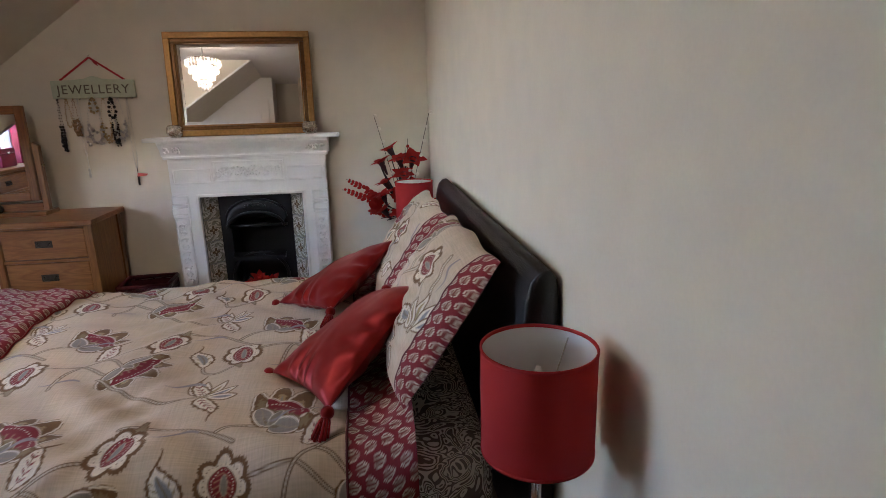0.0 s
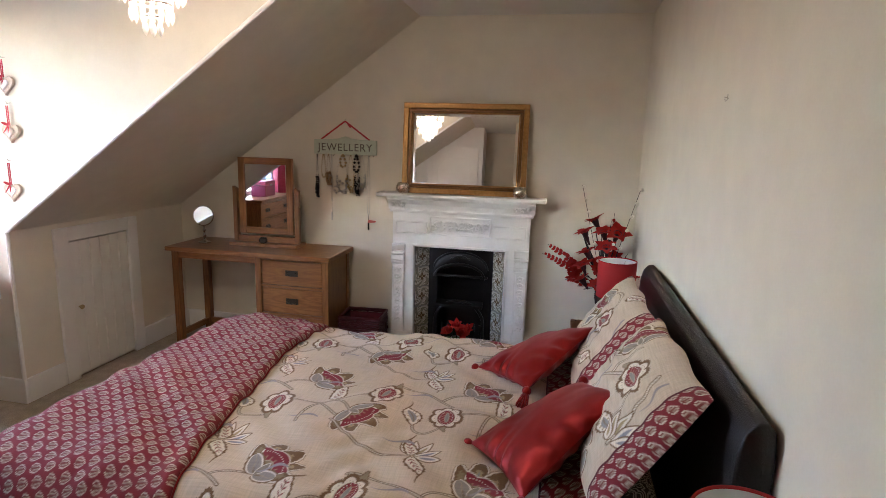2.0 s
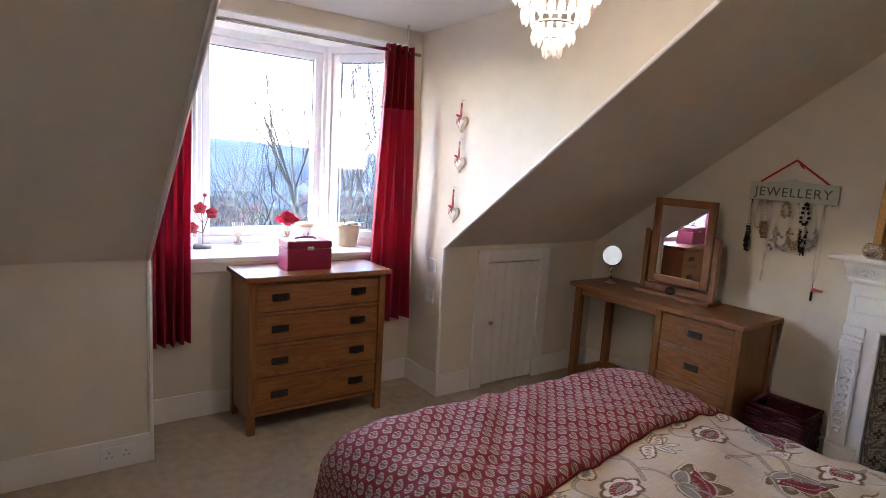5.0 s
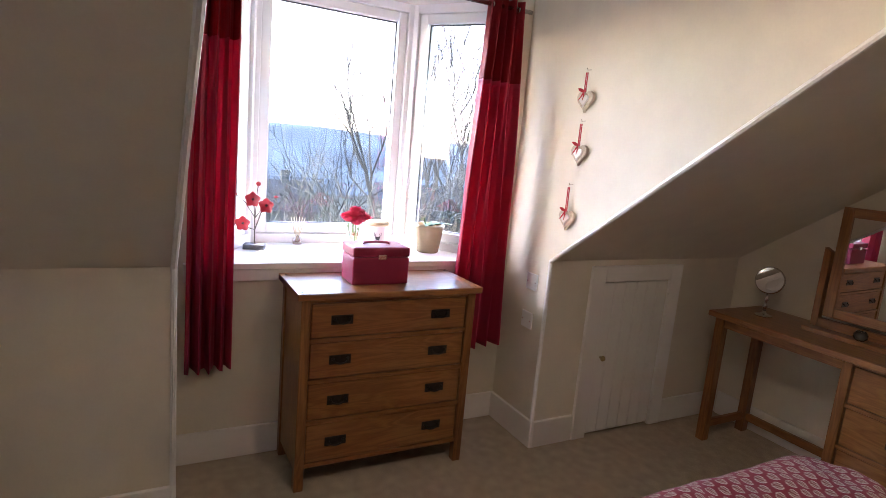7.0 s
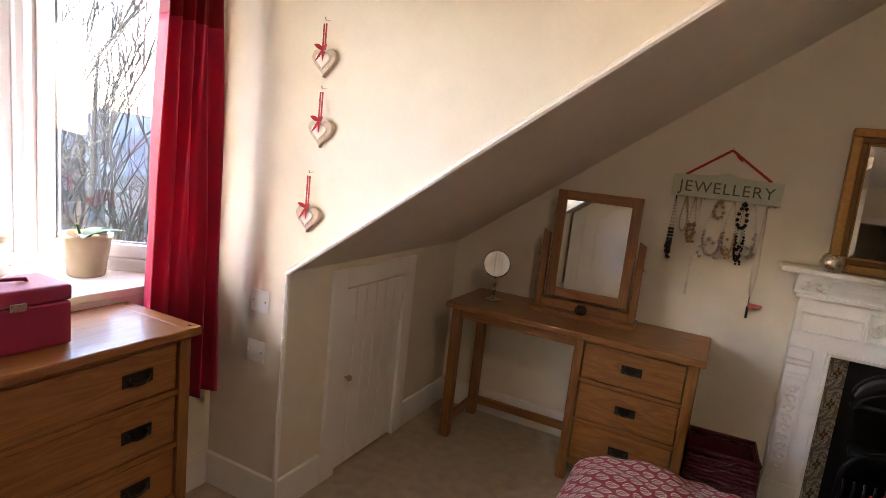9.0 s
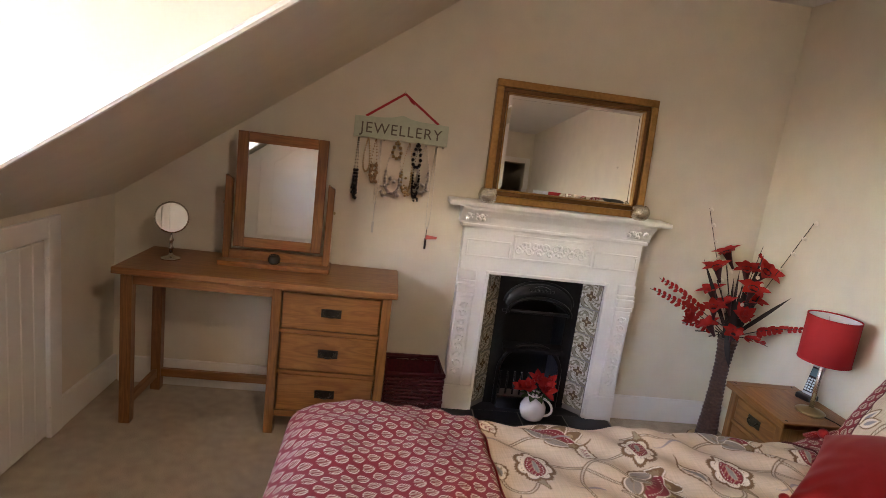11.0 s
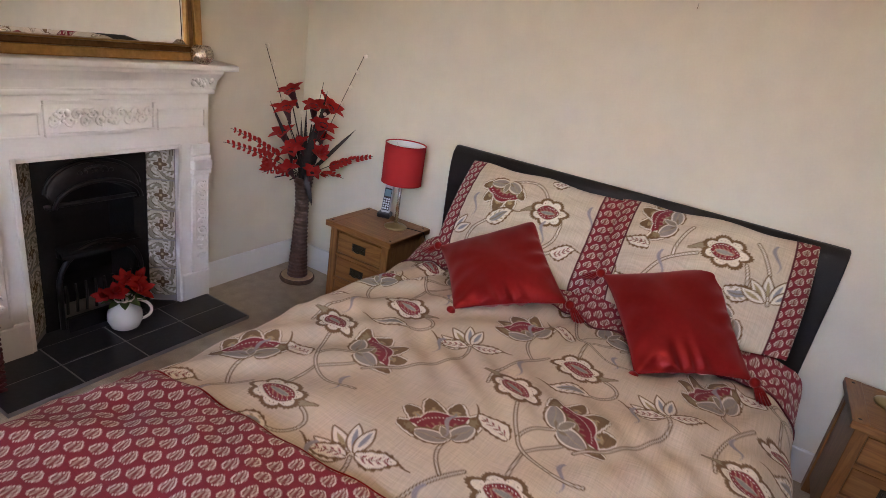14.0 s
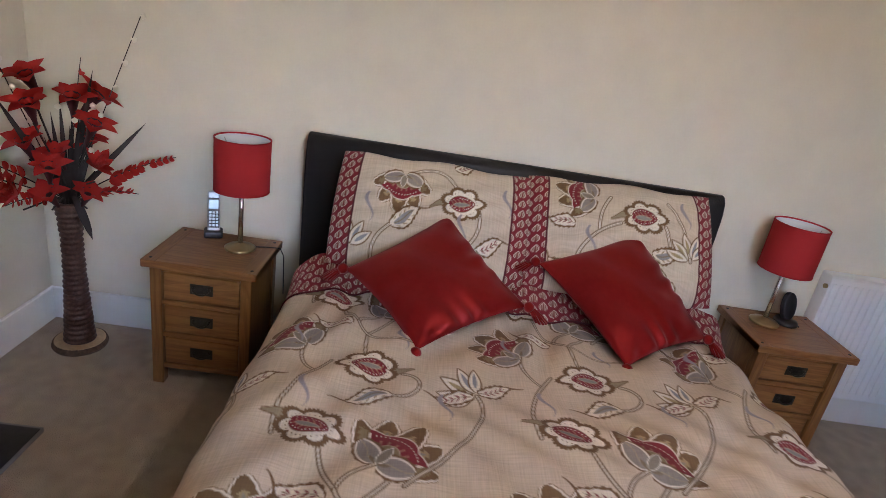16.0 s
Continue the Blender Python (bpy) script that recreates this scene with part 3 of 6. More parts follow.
for nm, y0, y1 in (("ceiling_slope_north", DN + 0.08, NORTH), ("ceiling_slope_south", SOUTH, DS - 0.08)):
    setting(nm, prism([(KNEE - 0.1, slope_z(KNEE - 0.1)), (RIDGE, TOP), (RIDGE, TOP + 0.12), (KNEE - 0.1, slope_z(KNEE - 0.1) + 0.12)], 1, y0, y1), PAINT, "cream sloping ceiling")
setting("ceiling", box(-4.0, 0.9, -2.6, 3.78, TOP, TOP + 0.1), CEIL, "flat white ceiling")
bm = box(WX - 0.14, WX, DS - 0.08, 0.55, 0, TOP)
box(WX - 0.14, WX, 2.09, DN + 0.08, 0, TOP, bm=bm)
box(WX - 0.14, WX, 0.55, 2.09, 0, 0.925, bm=bm)
box(WX - 0.14, WX, 0.55, 2.09, 2.34, TOP, bm=bm)
setting("wall_window", bm, PAINT, "cream wall under the bay window")
bm = box(-1.2, 0.9, -2.6, -2.5, 0, 2.5)
box(-1.3, -1.2, -2.6, SOUTH - 0.12, 0, 2.5, bm=bm)
setting("wall_hall", bm, PAINT)
for nm, y in (("trim_north", DN - 0.006), ("trim_south", DS + 0.006)):
    a = math.atan(SLOPE)
    setting(nm, tube([(KNEE + 0.004, y, 0.14), (KNEE + 0.004, y, 1.03), (RIDGE, y, TOP)], 0.012, 8), GLOSS, "white rounded corner bead")


def skirting(name, x0, x1, y0, y1):
    bm = box(x0, x1, y0, y1, 0, 0.15, 0.004)
    setting(name, bm, GLOSS, "white painted skirting board")


skirting("baseboard_north_west", -2.70, -0.93, NORTH - 0.018, NORTH)
skirting("baseboard_north_east", 0.085, EAST - 0.019, NORTH - 0.018, NORTH)
skirting("baseboard_east", EAST - 0.018, EAST, SOUTH, NORTH)
skirting("baseboard_knee_north", KNEE, KNEE + 0.018, DN, 2.44)
skirting("baseboard_knee_corner", KNEE, KNEE + 0.018, 3.14, NORTH)
skirting("baseboard_knee_south", KNEE, KNEE + 0.018, SOUTH, DS)
skirting("baseboard_dormer_north", WX, KNEE + 0.018, DN - 0.018, DN)
skirting("baseboard_dormer_south", WX, KNEE + 0.018, DS, DS + 0.018)
skirting("baseboard_window", WX, WX + 0.018, DS + 0.02, DN - 0.02)

# the cupboard door in the knee wall
d1 = tagged(thing("door_1", "small white boarded cupboard door under the slope", "door"), kind="structure")
bm = box(KNEE, KNEE + 0.022, 2.445, 2.54, 0, 1.0, 0.004)
box(KNEE, KNEE + 0.022, 3.045, 3.135, 0, 1.0, 0.004, bm)
box(KNEE, KNEE + 0.022, 2.54, 3.045, 0.912, 1.0, 0.004, bm)
part("architrave", bm, GLOSS, d1)
for k in range(6):
    y = 2.549 + k * 0.0816
    part("board", box(KNEE - 0.02, KNEE + 0.010, y, y + 0.0785, 0.02, 0.903, 0.004), GLOSS, d1)
part("rail", box(KNEE - 0.05, KNEE - 0.02, 2.54, 3.045, 0.0, 0.917), GLOSS, d1)
part("knob", lathe([(0.006, 0), (0.006, 0.012), (0.014, 0.018), (0.016, 0.026), (0.010, 0.034), (0.001, 0.036)], 16), BRASS, d1, smooth=True).matrix_local = pose(KNEE + 0.010, 2.585, 0.475, 0, 90, 0)
for z in (0.12, 0.80):
    part("hinge", tube([(KNEE + 0.018, 3.04, z - 0.03), (KNEE + 0.018, 3.04, z + 0.03)], 0.006, 8), GLOSS, d1, smooth=True)

# the mahogany room door, standing open, and its frame
d2 = tagged(thing("door_2", "dark mahogany panelled door standing open", "door"), kind="structure")
part("leaf", box(-0.035, 0.003, -0.955, -0.170, 0.01, 2.0, 0.003), MAHOGANY, d2)
for y0, y1 in ((-0.86, -0.62), (-0.54, -0.32)):
    for z0, z1 in ((0.22, 0.85), (1.05, 1.85)):
        for xa, xb in ((-0.042, -0.035), (0.003, 0.010)):
            bm = box(xa, xb, y0, y1, z0, z0 + 0.03, 0.002)
            box(xa, xb, y0, y1, z1 - 0.03, z1, 0.002, bm)
            box(xa, xb, y0, y0 + 0.03, z0 + 0.03, z1 - 0.03, 0.002, bm)
            box(xa, xb, y1 - 0.03, y1, z0 + 0.03, z1 - 0.03, 0.002, bm)
            part("panel_moulding", bm, MAHOGANY, d2)
part("door_handle", tube([(0.003, -0.29, 1.02), (0.045, -0.30, 1.02), (0.045, -0.40, 1.02)], 0.009, 8), CHROME, d2, smooth=True)
bm = box(-0.08, 0.0, SOUTH, SOUTH + 0.02, 0, 2.1, 0.004)
box(0.70, 0.765, SOUTH, SOUTH + 0.02, 0, 2.1, 0.004, bm)
box(0.0, 0.70, SOUTH, SOUTH + 0.02, 2.03, 2.1, 0.004, bm)
setting("trim_doorway", bm, GLOSS, "white painted door architrave")

# built-in cupboards on the south side, seen in the mirrors
cup = thing("built_in_cupboard", "white painted built-in cupboard cut to the roof slope", "cupboard")
part("body", prism([(-2.70, 0), (-0.62, 0), (-0.62, 2.43), (RIDGE - 0.02, 2.43), (-2.70, slope_z(-2.70) - 0.02)], 1, SOUTH, -0.50), GLOSS, cup)
for pts in ([(-1.34, 0.12), (-0.68, 0.12), (-0.68, 2.15), (-1.20, 2.15), (-1.34, 1.98)], [(-2.55, 0.12), (-1.40, 0.12), (-1.40, 1.30), (-2.18, 1.30), (-2.55, 1.04)], [(-2.05, 1.34), (-1.40, 1.34), (-1.40, 1.90), (-2.05, 1.43)]):
    dr = part("door", prism(pts, 1, -0.499, -0.478, bev=0.004), GLOSS, cup)
    cx, cz = sum(p for p, q in pts) / len(pts), sum(q for p, q in pts) / len(pts)
    part("panel", prism([(cx + (p - cx) * 0.72, cz + (q - cz) * 0.80) for p, q in pts], 1, -0.478, -0.472, bev=0.004), GLOSS, dr)

# ---- bay window ----
BX = -3.67
bay = [(WX - 0.02, 0.53), (BX, 0.81), (BX, 1.72), (WX - 0.02, 2.07)]
sill = [(WX + 0.025, 0.475), (WX - 0.02, 0.475)] + [(BX - 0.06, 0.76), (BX - 0.06, 1.77)] + [(WX - 0.02, 2.12), (WX + 0.025, 2.12)]
setting("sill", prism(sill, 2, 0.925, 0.955, bev=0.004), GLOSS, "deep white painted window sill")
setting("trim_sill", box(WX, WX + 0.016, 0.475, 2.12, 0.87, 0.925, 0.003), GLOSS, "white board under the sill")
setting("ceiling_bay", prism([(p, q) for p, q in sill[1:5]], 2, 2.336, 2.43), CEIL)
setting("wall_bay_outer", prism([(p - 0.02, q) for p, q in sill[1:5]], 2, 0.4, 0.925), PAINT)


def casement(name, p0, p1, handle):
    """One light of the bay: fixed frame, sash, glass and a handle, from p0 to p1 seen from inside."""
    w = math.dist(p0, p1)
    ob = tagged(thing(name, "white plastic casement window with clear glass", "window"), kind="structure")
    ob.matrix_world = Matrix.Translation((p0[0], p0[1], 0)) @ Matrix.Rotation(math.atan2(p1[1] - p0[1], p1[0] - p0[0]), 4, "Z")
    z0, z1 = 0.955, 2.34

    def ring(a, b, c, d, t, y0, y1):
        bm = box(a, a + t, y0, y1, c, d, 0.004)
        box(b - t, b, y0, y1, c, d, 0.004, bm)
        box(a + t, b - t, y0, y1, c, c + t, 0.004, bm)
        box(a + t, b - t, y0, y1, d - t, d, 0.004, bm)
        return bm
    part("window_frame", ring(0, w, z0, z1, 0.05, -0.03, 0.04), UPVC, ob)
    part("sash", ring(0.052, w - 0.052, z0 + 0.052, z1 - 0.052, 0.052, -0.05, 0.02), UPVC, ob)
    part("bead", ring(0.104, w - 0.104, z0 + 0.104, z1 - 0.104, 0.007, -0.028, -0.010), GREYPLASTIC, ob, "grey glazing gasket")
    pane = part("pane", box(0.105, w - 0.105, -0.008, 0.002, z0 + 0.105, z1 - 0.105), PANE, ob)
    pane.visible_shadow = False
    if w > 0.8:
        part("vent", box(w * 0.3, w * 0.7, -0.062, -0.05, z1 - 0.096, z1 - 0.066, 0.004), UPVC, ob)
    hx = 0.08 if handle == 0 else w - 0.08
    hd = part("handle", box(hx - 0.017, hx + 0.017, -0.066, -0.05, 1.575, 1.655, 0.007), GREYPLASTIC, ob, "grey locking window handle")
    part("lever", tube([(hx, -0.062, 1.635), (hx, -0.090, 1.635), (hx, -0.097, 1.61), (hx, -0.097, 1.50)], 0.0085, 8), CHROME, hd, "brushed metal lever", smooth=True)


casement("window_1", bay[2], bay[1], 1)
casement("window_2", bay[1], bay[0], 0)
casement("window_3", bay[3], bay[2], 1)
setting("trim_mullion_south", tube([(BX, 0.81, 0.955), (BX, 0.81, 2.34)], 0.035, 8), UPVC)
setting("trim_mullion_north", tube([(BX, 1.72, 0.955), (BX, 1.72, 2.34)], 0.035, 8), UPVC)

# curtains on a pole
pole = thing("curtain_pole", "brushed steel curtain pole above the bay", "curtain pole")
part("rod", tube([(-3.03, 0.47, 2.262), (-3.03, 2.09, 2.268)], 0.011, 10), CHROME, pole, smooth=True)
for y in (0.58, 1.99):
    part("bracket", tube([(-3.03, y, 2.262), (-3.03, y, TOP)], 0.008, 8), CHROME, pole)


def curtain(label, y0, y1, b0, b1, folds, z0, seed):
    ob = thing("curtain", label, "curtain", "curtains at the bay window")

    def sheet(za, zb, off):
        def f(u, v):
            s = v
            k = (2.27 - (zb - (zb - za) * u)) / (2.27 - z0)
            ya, yb = y0 + (b0 - y0) * k, y1 + (b1 - y1) * k
            y = ya + (yb - ya) * (s + 0.012 * np.sin(2 * math.pi * s * 3 + seed))
            x = -3.03 + off + (0.032 + 0.008 * k) * np.sin(2 * math.pi * folds * s + seed + 0.5 * np.sin(k * 2.5 + seed)) + 0.010 * np.sin(2 * math.pi * folds * 2.3 * s + k * 3)
            x = x + 0.006 * np.sin(k * 9 + s * 11)
            return np.stack([x, y, zb - (zb - za) * u], -1)
        return f
    for nm, za, zb, mat, off in (("header", 1.905, 2.305, CURTAINTOP, 0.0), ("drape", z0, 1.907, CURTAIN, 0.0)):
        o = grid_cloth(nm, sheet(za, zb, off), 50, 110, (0.3, 0.01, 0.02), mat, ob)
        o.modifiers.new("thickness", "SOLIDIFY").thickness = 0.004
    for k in range(5):
        y = y0 + (y1 - y0) * (k + 0.5) / 5
        part("eyelet", lathe([(0.019, 0), (0.019, 0.004), (0.013, 0.004), (0.013, 0)], 12, cap=False), CHROME, ob).matrix_local = pose(-3.03, y, 2.265, 90, 0, 0)


curtain("red taffeta curtain with a darker header, edged by sunlight", 0.49, 0.67, 0.475, 0.665, 4, 0.49, 0.4)
curtain("red taffeta curtain with a darker header beside the hanging hearts", 1.835, 2.025, 1.745, 2.085, 4, 0.49, 1.7)


# ---- oak furniture ----
def iron_handle(parent, x, z, y=0.0, w=0.095):
    """A dark iron plate with a drop bail, on a front that faces -y."""
    hd = part("handle", prism([(x - w / 2, z - 0.02), (x + w / 2, z - 0.02), (x + w / 2, z + 0.022), (x - w / 2, z + 0.022)], 1, y - 0.003, y, bev=0.001), IRON, parent, "dark iron drop handle")
    pts = [(x + w * 0.34 * math.cos(a), y - 0.012 - 0.004 * math.sin(-a), z + 0.006 + 0.020 * math.sin(a)) for a in [math.pi + math.pi * i / 10 for i in range(11)]]
    part("bail", tube(pts, 0.0035, 6), IRON, hd, smooth=True)
    for s in (-1, 1):
        part("rosette", bead(bmesh.new(), (x + s * w * 0.34, y - 0.006, z + 0.006), 0.007), IRON, hd, smooth=True)


def drawer_unit(name, label, category, at, turn, w, d, h, heights, per, over=0.022, foot=0.075, group=""):
    """Framed oak unit; front on y = 0, facing -y, drawers from the top down."""
    ob = thing(name, label, category, group, at, turn)
    part("top", box(-w / 2 - over, w / 2 + over, -over, d + 0.004, h - 0.03, h, 0.006), OAK_X, ob)
    for sx in (-1, 1):
        part("top_end", box(sx * (w / 2 + over) - (0.055 if sx > 0 else 0.0) - 0.0, sx * (w / 2 + over) + (0.055 if sx < 0 else 0.0), -over + 0.001, d + 0.003, h - 0.0285, h + 0.0008, 0.003), OAK_Y, ob)
        for y in (-over + 0.03, d - 0.03):
            part("peg", lathe([(0.006, 0), (0.006, 0.0012), (0.004, 0.0016)], 10, (sx * (w / 2 + over - 0.025), y, h + 0.0006)), STEM, ob)
    sw = 0.042
    for x0 in (-w / 2, w / 2 - sw):
        for y0 in (0.0, d - sw):
            part("leg", box(x0, x0 + sw, y0, y0 + sw, 0, h - 0.03, 0.003), OAK_Z, ob)
    for x0 in (-w / 2 + 0.008, w / 2 - 0.020):
        part("side_panel", box(x0, x0 + 0.012, sw, d - sw, foot, h - 0.03), OAK_Z, ob)
    part("back", box(-w / 2 + sw, w / 2 - sw, d - 0.015, d - 0.005, foot, h - 0.03), OAK_X, ob)
    z = h - 0.03
    rail = 0.018
    part("rail", box(-w / 2 + sw, w / 2 - sw, 0.004, 0.03, z - rail, z, 0.002), OAK_X, ob)
    z -= rail
    for hh in heights:
        dr = part("drawer", box(-w / 2 + sw + 0.004, w / 2 - sw - 0.004, 0.009, 0.030, z - hh + 0.003, z - 0.004, 0.005), OAK_X, ob)
        part("carcass", box(-w / 2 + sw + 0.01, w / 2 - sw - 0.01, 0.030, d - 0.02, z - hh + 0.006, z - 0.02), OAK_X, dr)
        for k in range(per):
            x = 0 if per == 1 else (-1 + 2 * k) * w * 0.285
            iron_handle(dr, x, z - hh / 2, 0.009, 0.098 if per == 2 else 0.085)
        z -= hh
        part("rail", box(-w / 2 + sw, w / 2 - sw, 0.004, 0.03, z - rail, z, 0.002), OAK_X, ob)
        z -= rail
    return ob


drawer_unit("chest_of_drawers", "oak chest of four drawers with dark iron handles below the window", "chest of drawers", (-2.735, 1.322, 0), 90, 0.838, 0.366, 0.908, [0.158, 0.167, 0.172, 0.184], 2)
drawer_unit("bedside_table", "small oak bedside table with three drawers", "bedside table", (0.418, 2.856, 0), -90, 0.372, 0.335, 0.535, [0.118, 0.120, 0.122], 1, group="bedside tables")
drawer_unit("bedside_table", "small oak bedside table with three drawers beside the radiator", "bedside table", (0.446, 0.520, 0), -90, 0.366, 0.33, 0.525, [0.115, 0.118, 0.120], 1, group="bedside tables")

desk = thing("dressing_table", "oak dressing table with a three-drawer pedestal", "dressing table")
part("top", box(-2.525, -1.240, 3.170, 3.64, 0.748, 0.78, 0.006), OAK_X, desk)
for x0, x1, y0, y1 in ((-2.50, -2.45, 3.21, 3.26), (-2.50, -2.45, 3.57, 3.62)):
    part("leg", box(x0, x1, y0, y1, 0, 0.748, 0.003), OAK_Z, desk)
part("apron", box(-2.45, -1.79, 3.225, 3.245, 0.69, 0.748, 0.002), OAK_X, desk)
part("side_apron", box(-2.49, -2.47, 3.26, 3.57, 0.69, 0.748, 0.002), OAK_Y, desk)
part("stretcher", box(-2.45, -1.79, 3.58, 3.605, 0.075, 0.12, 0.003), OAK_X, desk)
part("side_stretcher", box(-2.487, -2.463, 3.26, 3.57, 0.075, 0.12, 0.003), OAK_Y, desk)
for x0 in (-1.825, -1.310):
    for y0 in (3.21, 3.575):
        part("leg", box(x0, x0 + 0.045, y0, y0 + 0.045, 0, 0.748, 0.003), OAK_Z, desk)
for x0 in (-1.815, -1.287):
    part("side_panel", box(x0, x0 + 0.012, 3.255, 3.575, 0.09, 0.748), OAK_Z, desk)
part("back", box(-1.780, -1.310, 3.60, 3.612, 0.09, 0.748), OAK_X, desk)
z = 0.748
for hh in (0.185, 0.190, 0.195):
    part("rail", box(-1.780, -1.310, 3.214, 3.24, z - 0.018, z, 0.002), OAK_X, desk)
    z -= 0.018
    dr = part("drawer", box(-1.775, -1.315, 3.219, 3.24, z - hh + 0.003, z - 0.004, 0.005), OAK_X, desk)
    part("carcass", box(-1.770, -1.320, 3.24, 3.60, z - hh + 0.006, z - 0.02), OAK_X, dr)
    iron_handle(dr, -1.545, z - hh / 2, 3.219)
    z -= hh
part("rail", box(-1.780, -1.310, 3.214, 3.24, z - 0.03, z, 0.002), OAK_X, desk)

# swing mirror on the dressing table
sm = thing("dressing_mirror", "oak swing mirror on a low stand", "mirror", at=(-1.862, 3.47, 0.78), turn=2)
part("base", box(-0.27, 0.27, -0.085, 0.085, 0, 0.025, 0.005), OAK_X, sm)
for s in (-1, 1):
    part("post", prism([(s * 0.245 - 0.017, 0.025), (s * 0.245 + 0.017, 0.025), (s * 0.245 + 0.017, 0.42), (s * 0.245 - 0.017, 0.44)], 1, -0.02, 0.02, bev=0.003), OAK_Z, sm)
    part("pivot", bead(bmesh.new(), (s * 0.266, 0, 0.30), 0.009), BRASS, sm, smooth=True)
part("stretcher", box(-0.228, 0.228, -0.018, 0.018, 0.025, 0.07, 0.003), OAK_X, sm)
tilt = Matrix.Translation((0, 0, 0.36)) @ Matrix.Rotation(radians(0.0), 4, "X")
for a in (box(-0.215, -0.165, -0.014, 0.014, -0.275, 0.295, 0.004), box(0.165, 0.215, -0.014, 0.014, -0.275, 0.295, 0.004)):
    a.transform(tilt)
    part("stile", a, OAK_Z, sm)
for a in (box(-0.165, 0.165, -0.013, 0.013, -0.275, -0.225, 0.004), box(-0.165, 0.165, -0.013, 0.013, 0.245, 0.295, 0.004)):
    a.transform(tilt)
    part("frame_rail", a, OAK_X, sm)
bm = box(-0.166, 0.166, -0.004, 0.006, -0.226, 0.246)
bm.transform(tilt)
part("glass", bm, MIRROR, sm, "mirror glass")

# round make-up mirror
rm = thing("makeup_mirror", "small round chrome mirror on a pedestal", "mirror", at=(-2.355, 3.41, 0.78), turn=18)
part("foot", lathe([(0.045, 0), (0.045, 0.006), (0.020, 0.012), (0.010, 0.022), (0.008, 0.03)], 24), CHROME, rm, smooth=True)
part("stem", lathe([(0.008, 0.03), (0.008, 0.045), (0.015, 0.055), (0.008, 0.065), (0.007, 0.085), (0.014, 0.095), (0.006, 0.108), (0.005, 0.13)], 16), CHROME, rm, smooth=True)
bm = lathe([(0.072, -0.006), (0.077, 0.0), (0.072, 0.006)], 40)
bm.transform(Matrix.Translation((0, 0, 0.205)) @ Matrix.Rotation(radians(82), 4, "X"))
part("rim", bm, CHROME, rm, smooth=True)
bm = lathe([(0.070, 0.0062), (0.070, 0.0082)], 40)
bm.transform(Matrix.Translation((0, 0, 0.205)) @ Matrix.Rotation(radians(82), 4, "X"))
part("glass", bm, MIRROR, rm, "mirror glass")
tl = thing("candle_holder", "small dark glass candle holder on the mirror stand", "candle holder", at=(-1.862, 3.405, 0.8055))
part("bowl", lathe([(0.018, 0), (0.030, 0.012), (0.031, 0.030), (0.022, 0.046), (0.019, 0.046), (0.026, 0.028), (0.02, 0.006)], 20, cap=True), material("smoked_glass", (0.03, 0.025, 0.02), 0.12), tl, smooth=True)

# ---- fireplace ----
fp = thing("fireplace", "white painted cast-iron bedroom fireplace with floral tile slips", "fireplace", at=(0.013, 0.0, 0.0))
F = 3.585
part("mantel_shelf", box(-1.03, 0.182, 3.495, 3.655, 1.190, 1.217, 0.007), FPWHITE, fp)
bm = prism([(3.655, 1.190), (3.515, 1.190), (3.518, 1.175), (3.535, 1.160), (3.560, 1.135), (3.572, 1.105), (3.572, 1.095), (3.655, 1.095)], 0, -0.955, 0.107)
part("cornice", bm, FPWHITE, fp, smooth=False)
part("frieze_moulding", box(-0.945, 0.097, 3.562, 3.655, 1.075, 1.096, 0.006), FPWHITE, fp)
part("frieze", box(-0.925, 0.077, F, 3.655, 0.842, 1.076), FPWHITE, fp)
for x0, x1 in ((-0.925, -0.775), (-0.073, 0.077)):
    jb = part("jamb", box(x0, x1, F + 0.002, 3.655, 0.0, 0.842), FPWHITE, fp)
    part("plinth", box(x0 - 0.004, x1 + 0.004, F - 0.016, 3.655, 0.0, 0.165, 0.006), FPWHITE, jb)
    xa = x0 + (0.0 if x0 < -0.5 else 0.055)
    part("pilaster", box(xa, xa + 0.095, F - 0.014, F + 0.004, 0.165, 0.69, 0.005), FPWHITE, jb)
    for z0, z1, o in ((0.69, 0.715, 0.024), (0.715, 0.76, 0.032), (0.76, 0.782, 0.022), (0.782, 0.84, 0.012)):
        part("capital", box(xa - 0.004, xa + 0.099, F - o, F + 0.004, z0, z1, 0.006), FPWHITE, jb)
    bm = bmesh.new()
    cx = xa + 0.0475
    for k in range(9):
        zz = 0.25 + k * 0.048
        s = 1 if k % 2 else -1
        pts = [(cx + s * 0.020 * math.cos(t) * (1 - t / 9), F - 0.016, zz + 0.022 * math.sin(t) * (1 - t / 9)) for t in [i * 0.7 for i in range(9)]]
        tube(pts, 0.0055, 6, bm)
        bead(bm, (cx - s * 0.016, F - 0.016, zz + 0.012), 0.009)
    part("relief", bm, FPWHITE, jb, smooth=True)
    bm = box(xa + 0.008, xa + 0.014, F - 0.019, F - 0.013, 0.20, 0.67, 0.002)
    box(xa + 0.081, xa + 0.087, F - 0.019, F - 0.013, 0.20, 0.67, 0.002, bm)
    part("pilaster_moulding", bm, FPWHITE, jb)


def frame_moulding(x0, x1, z0, z1, t, o):
    bm = box(x0, x1, F - o, F + 0.002, z0, z0 + t, 0.003)
    box(x0, x1, F - o, F + 0.002, z1 - t, z1, 0.003, bm)
    box(x0, x0 + t, F - o, F + 0.002, z0 + t, z1 - t, 0.003, bm)
    box(x1 - t, x1, F - o, F + 0.002, z0 + t, z1 - t, 0.003, bm)
    part("panel_moulding", bm, FPWHITE, fp)


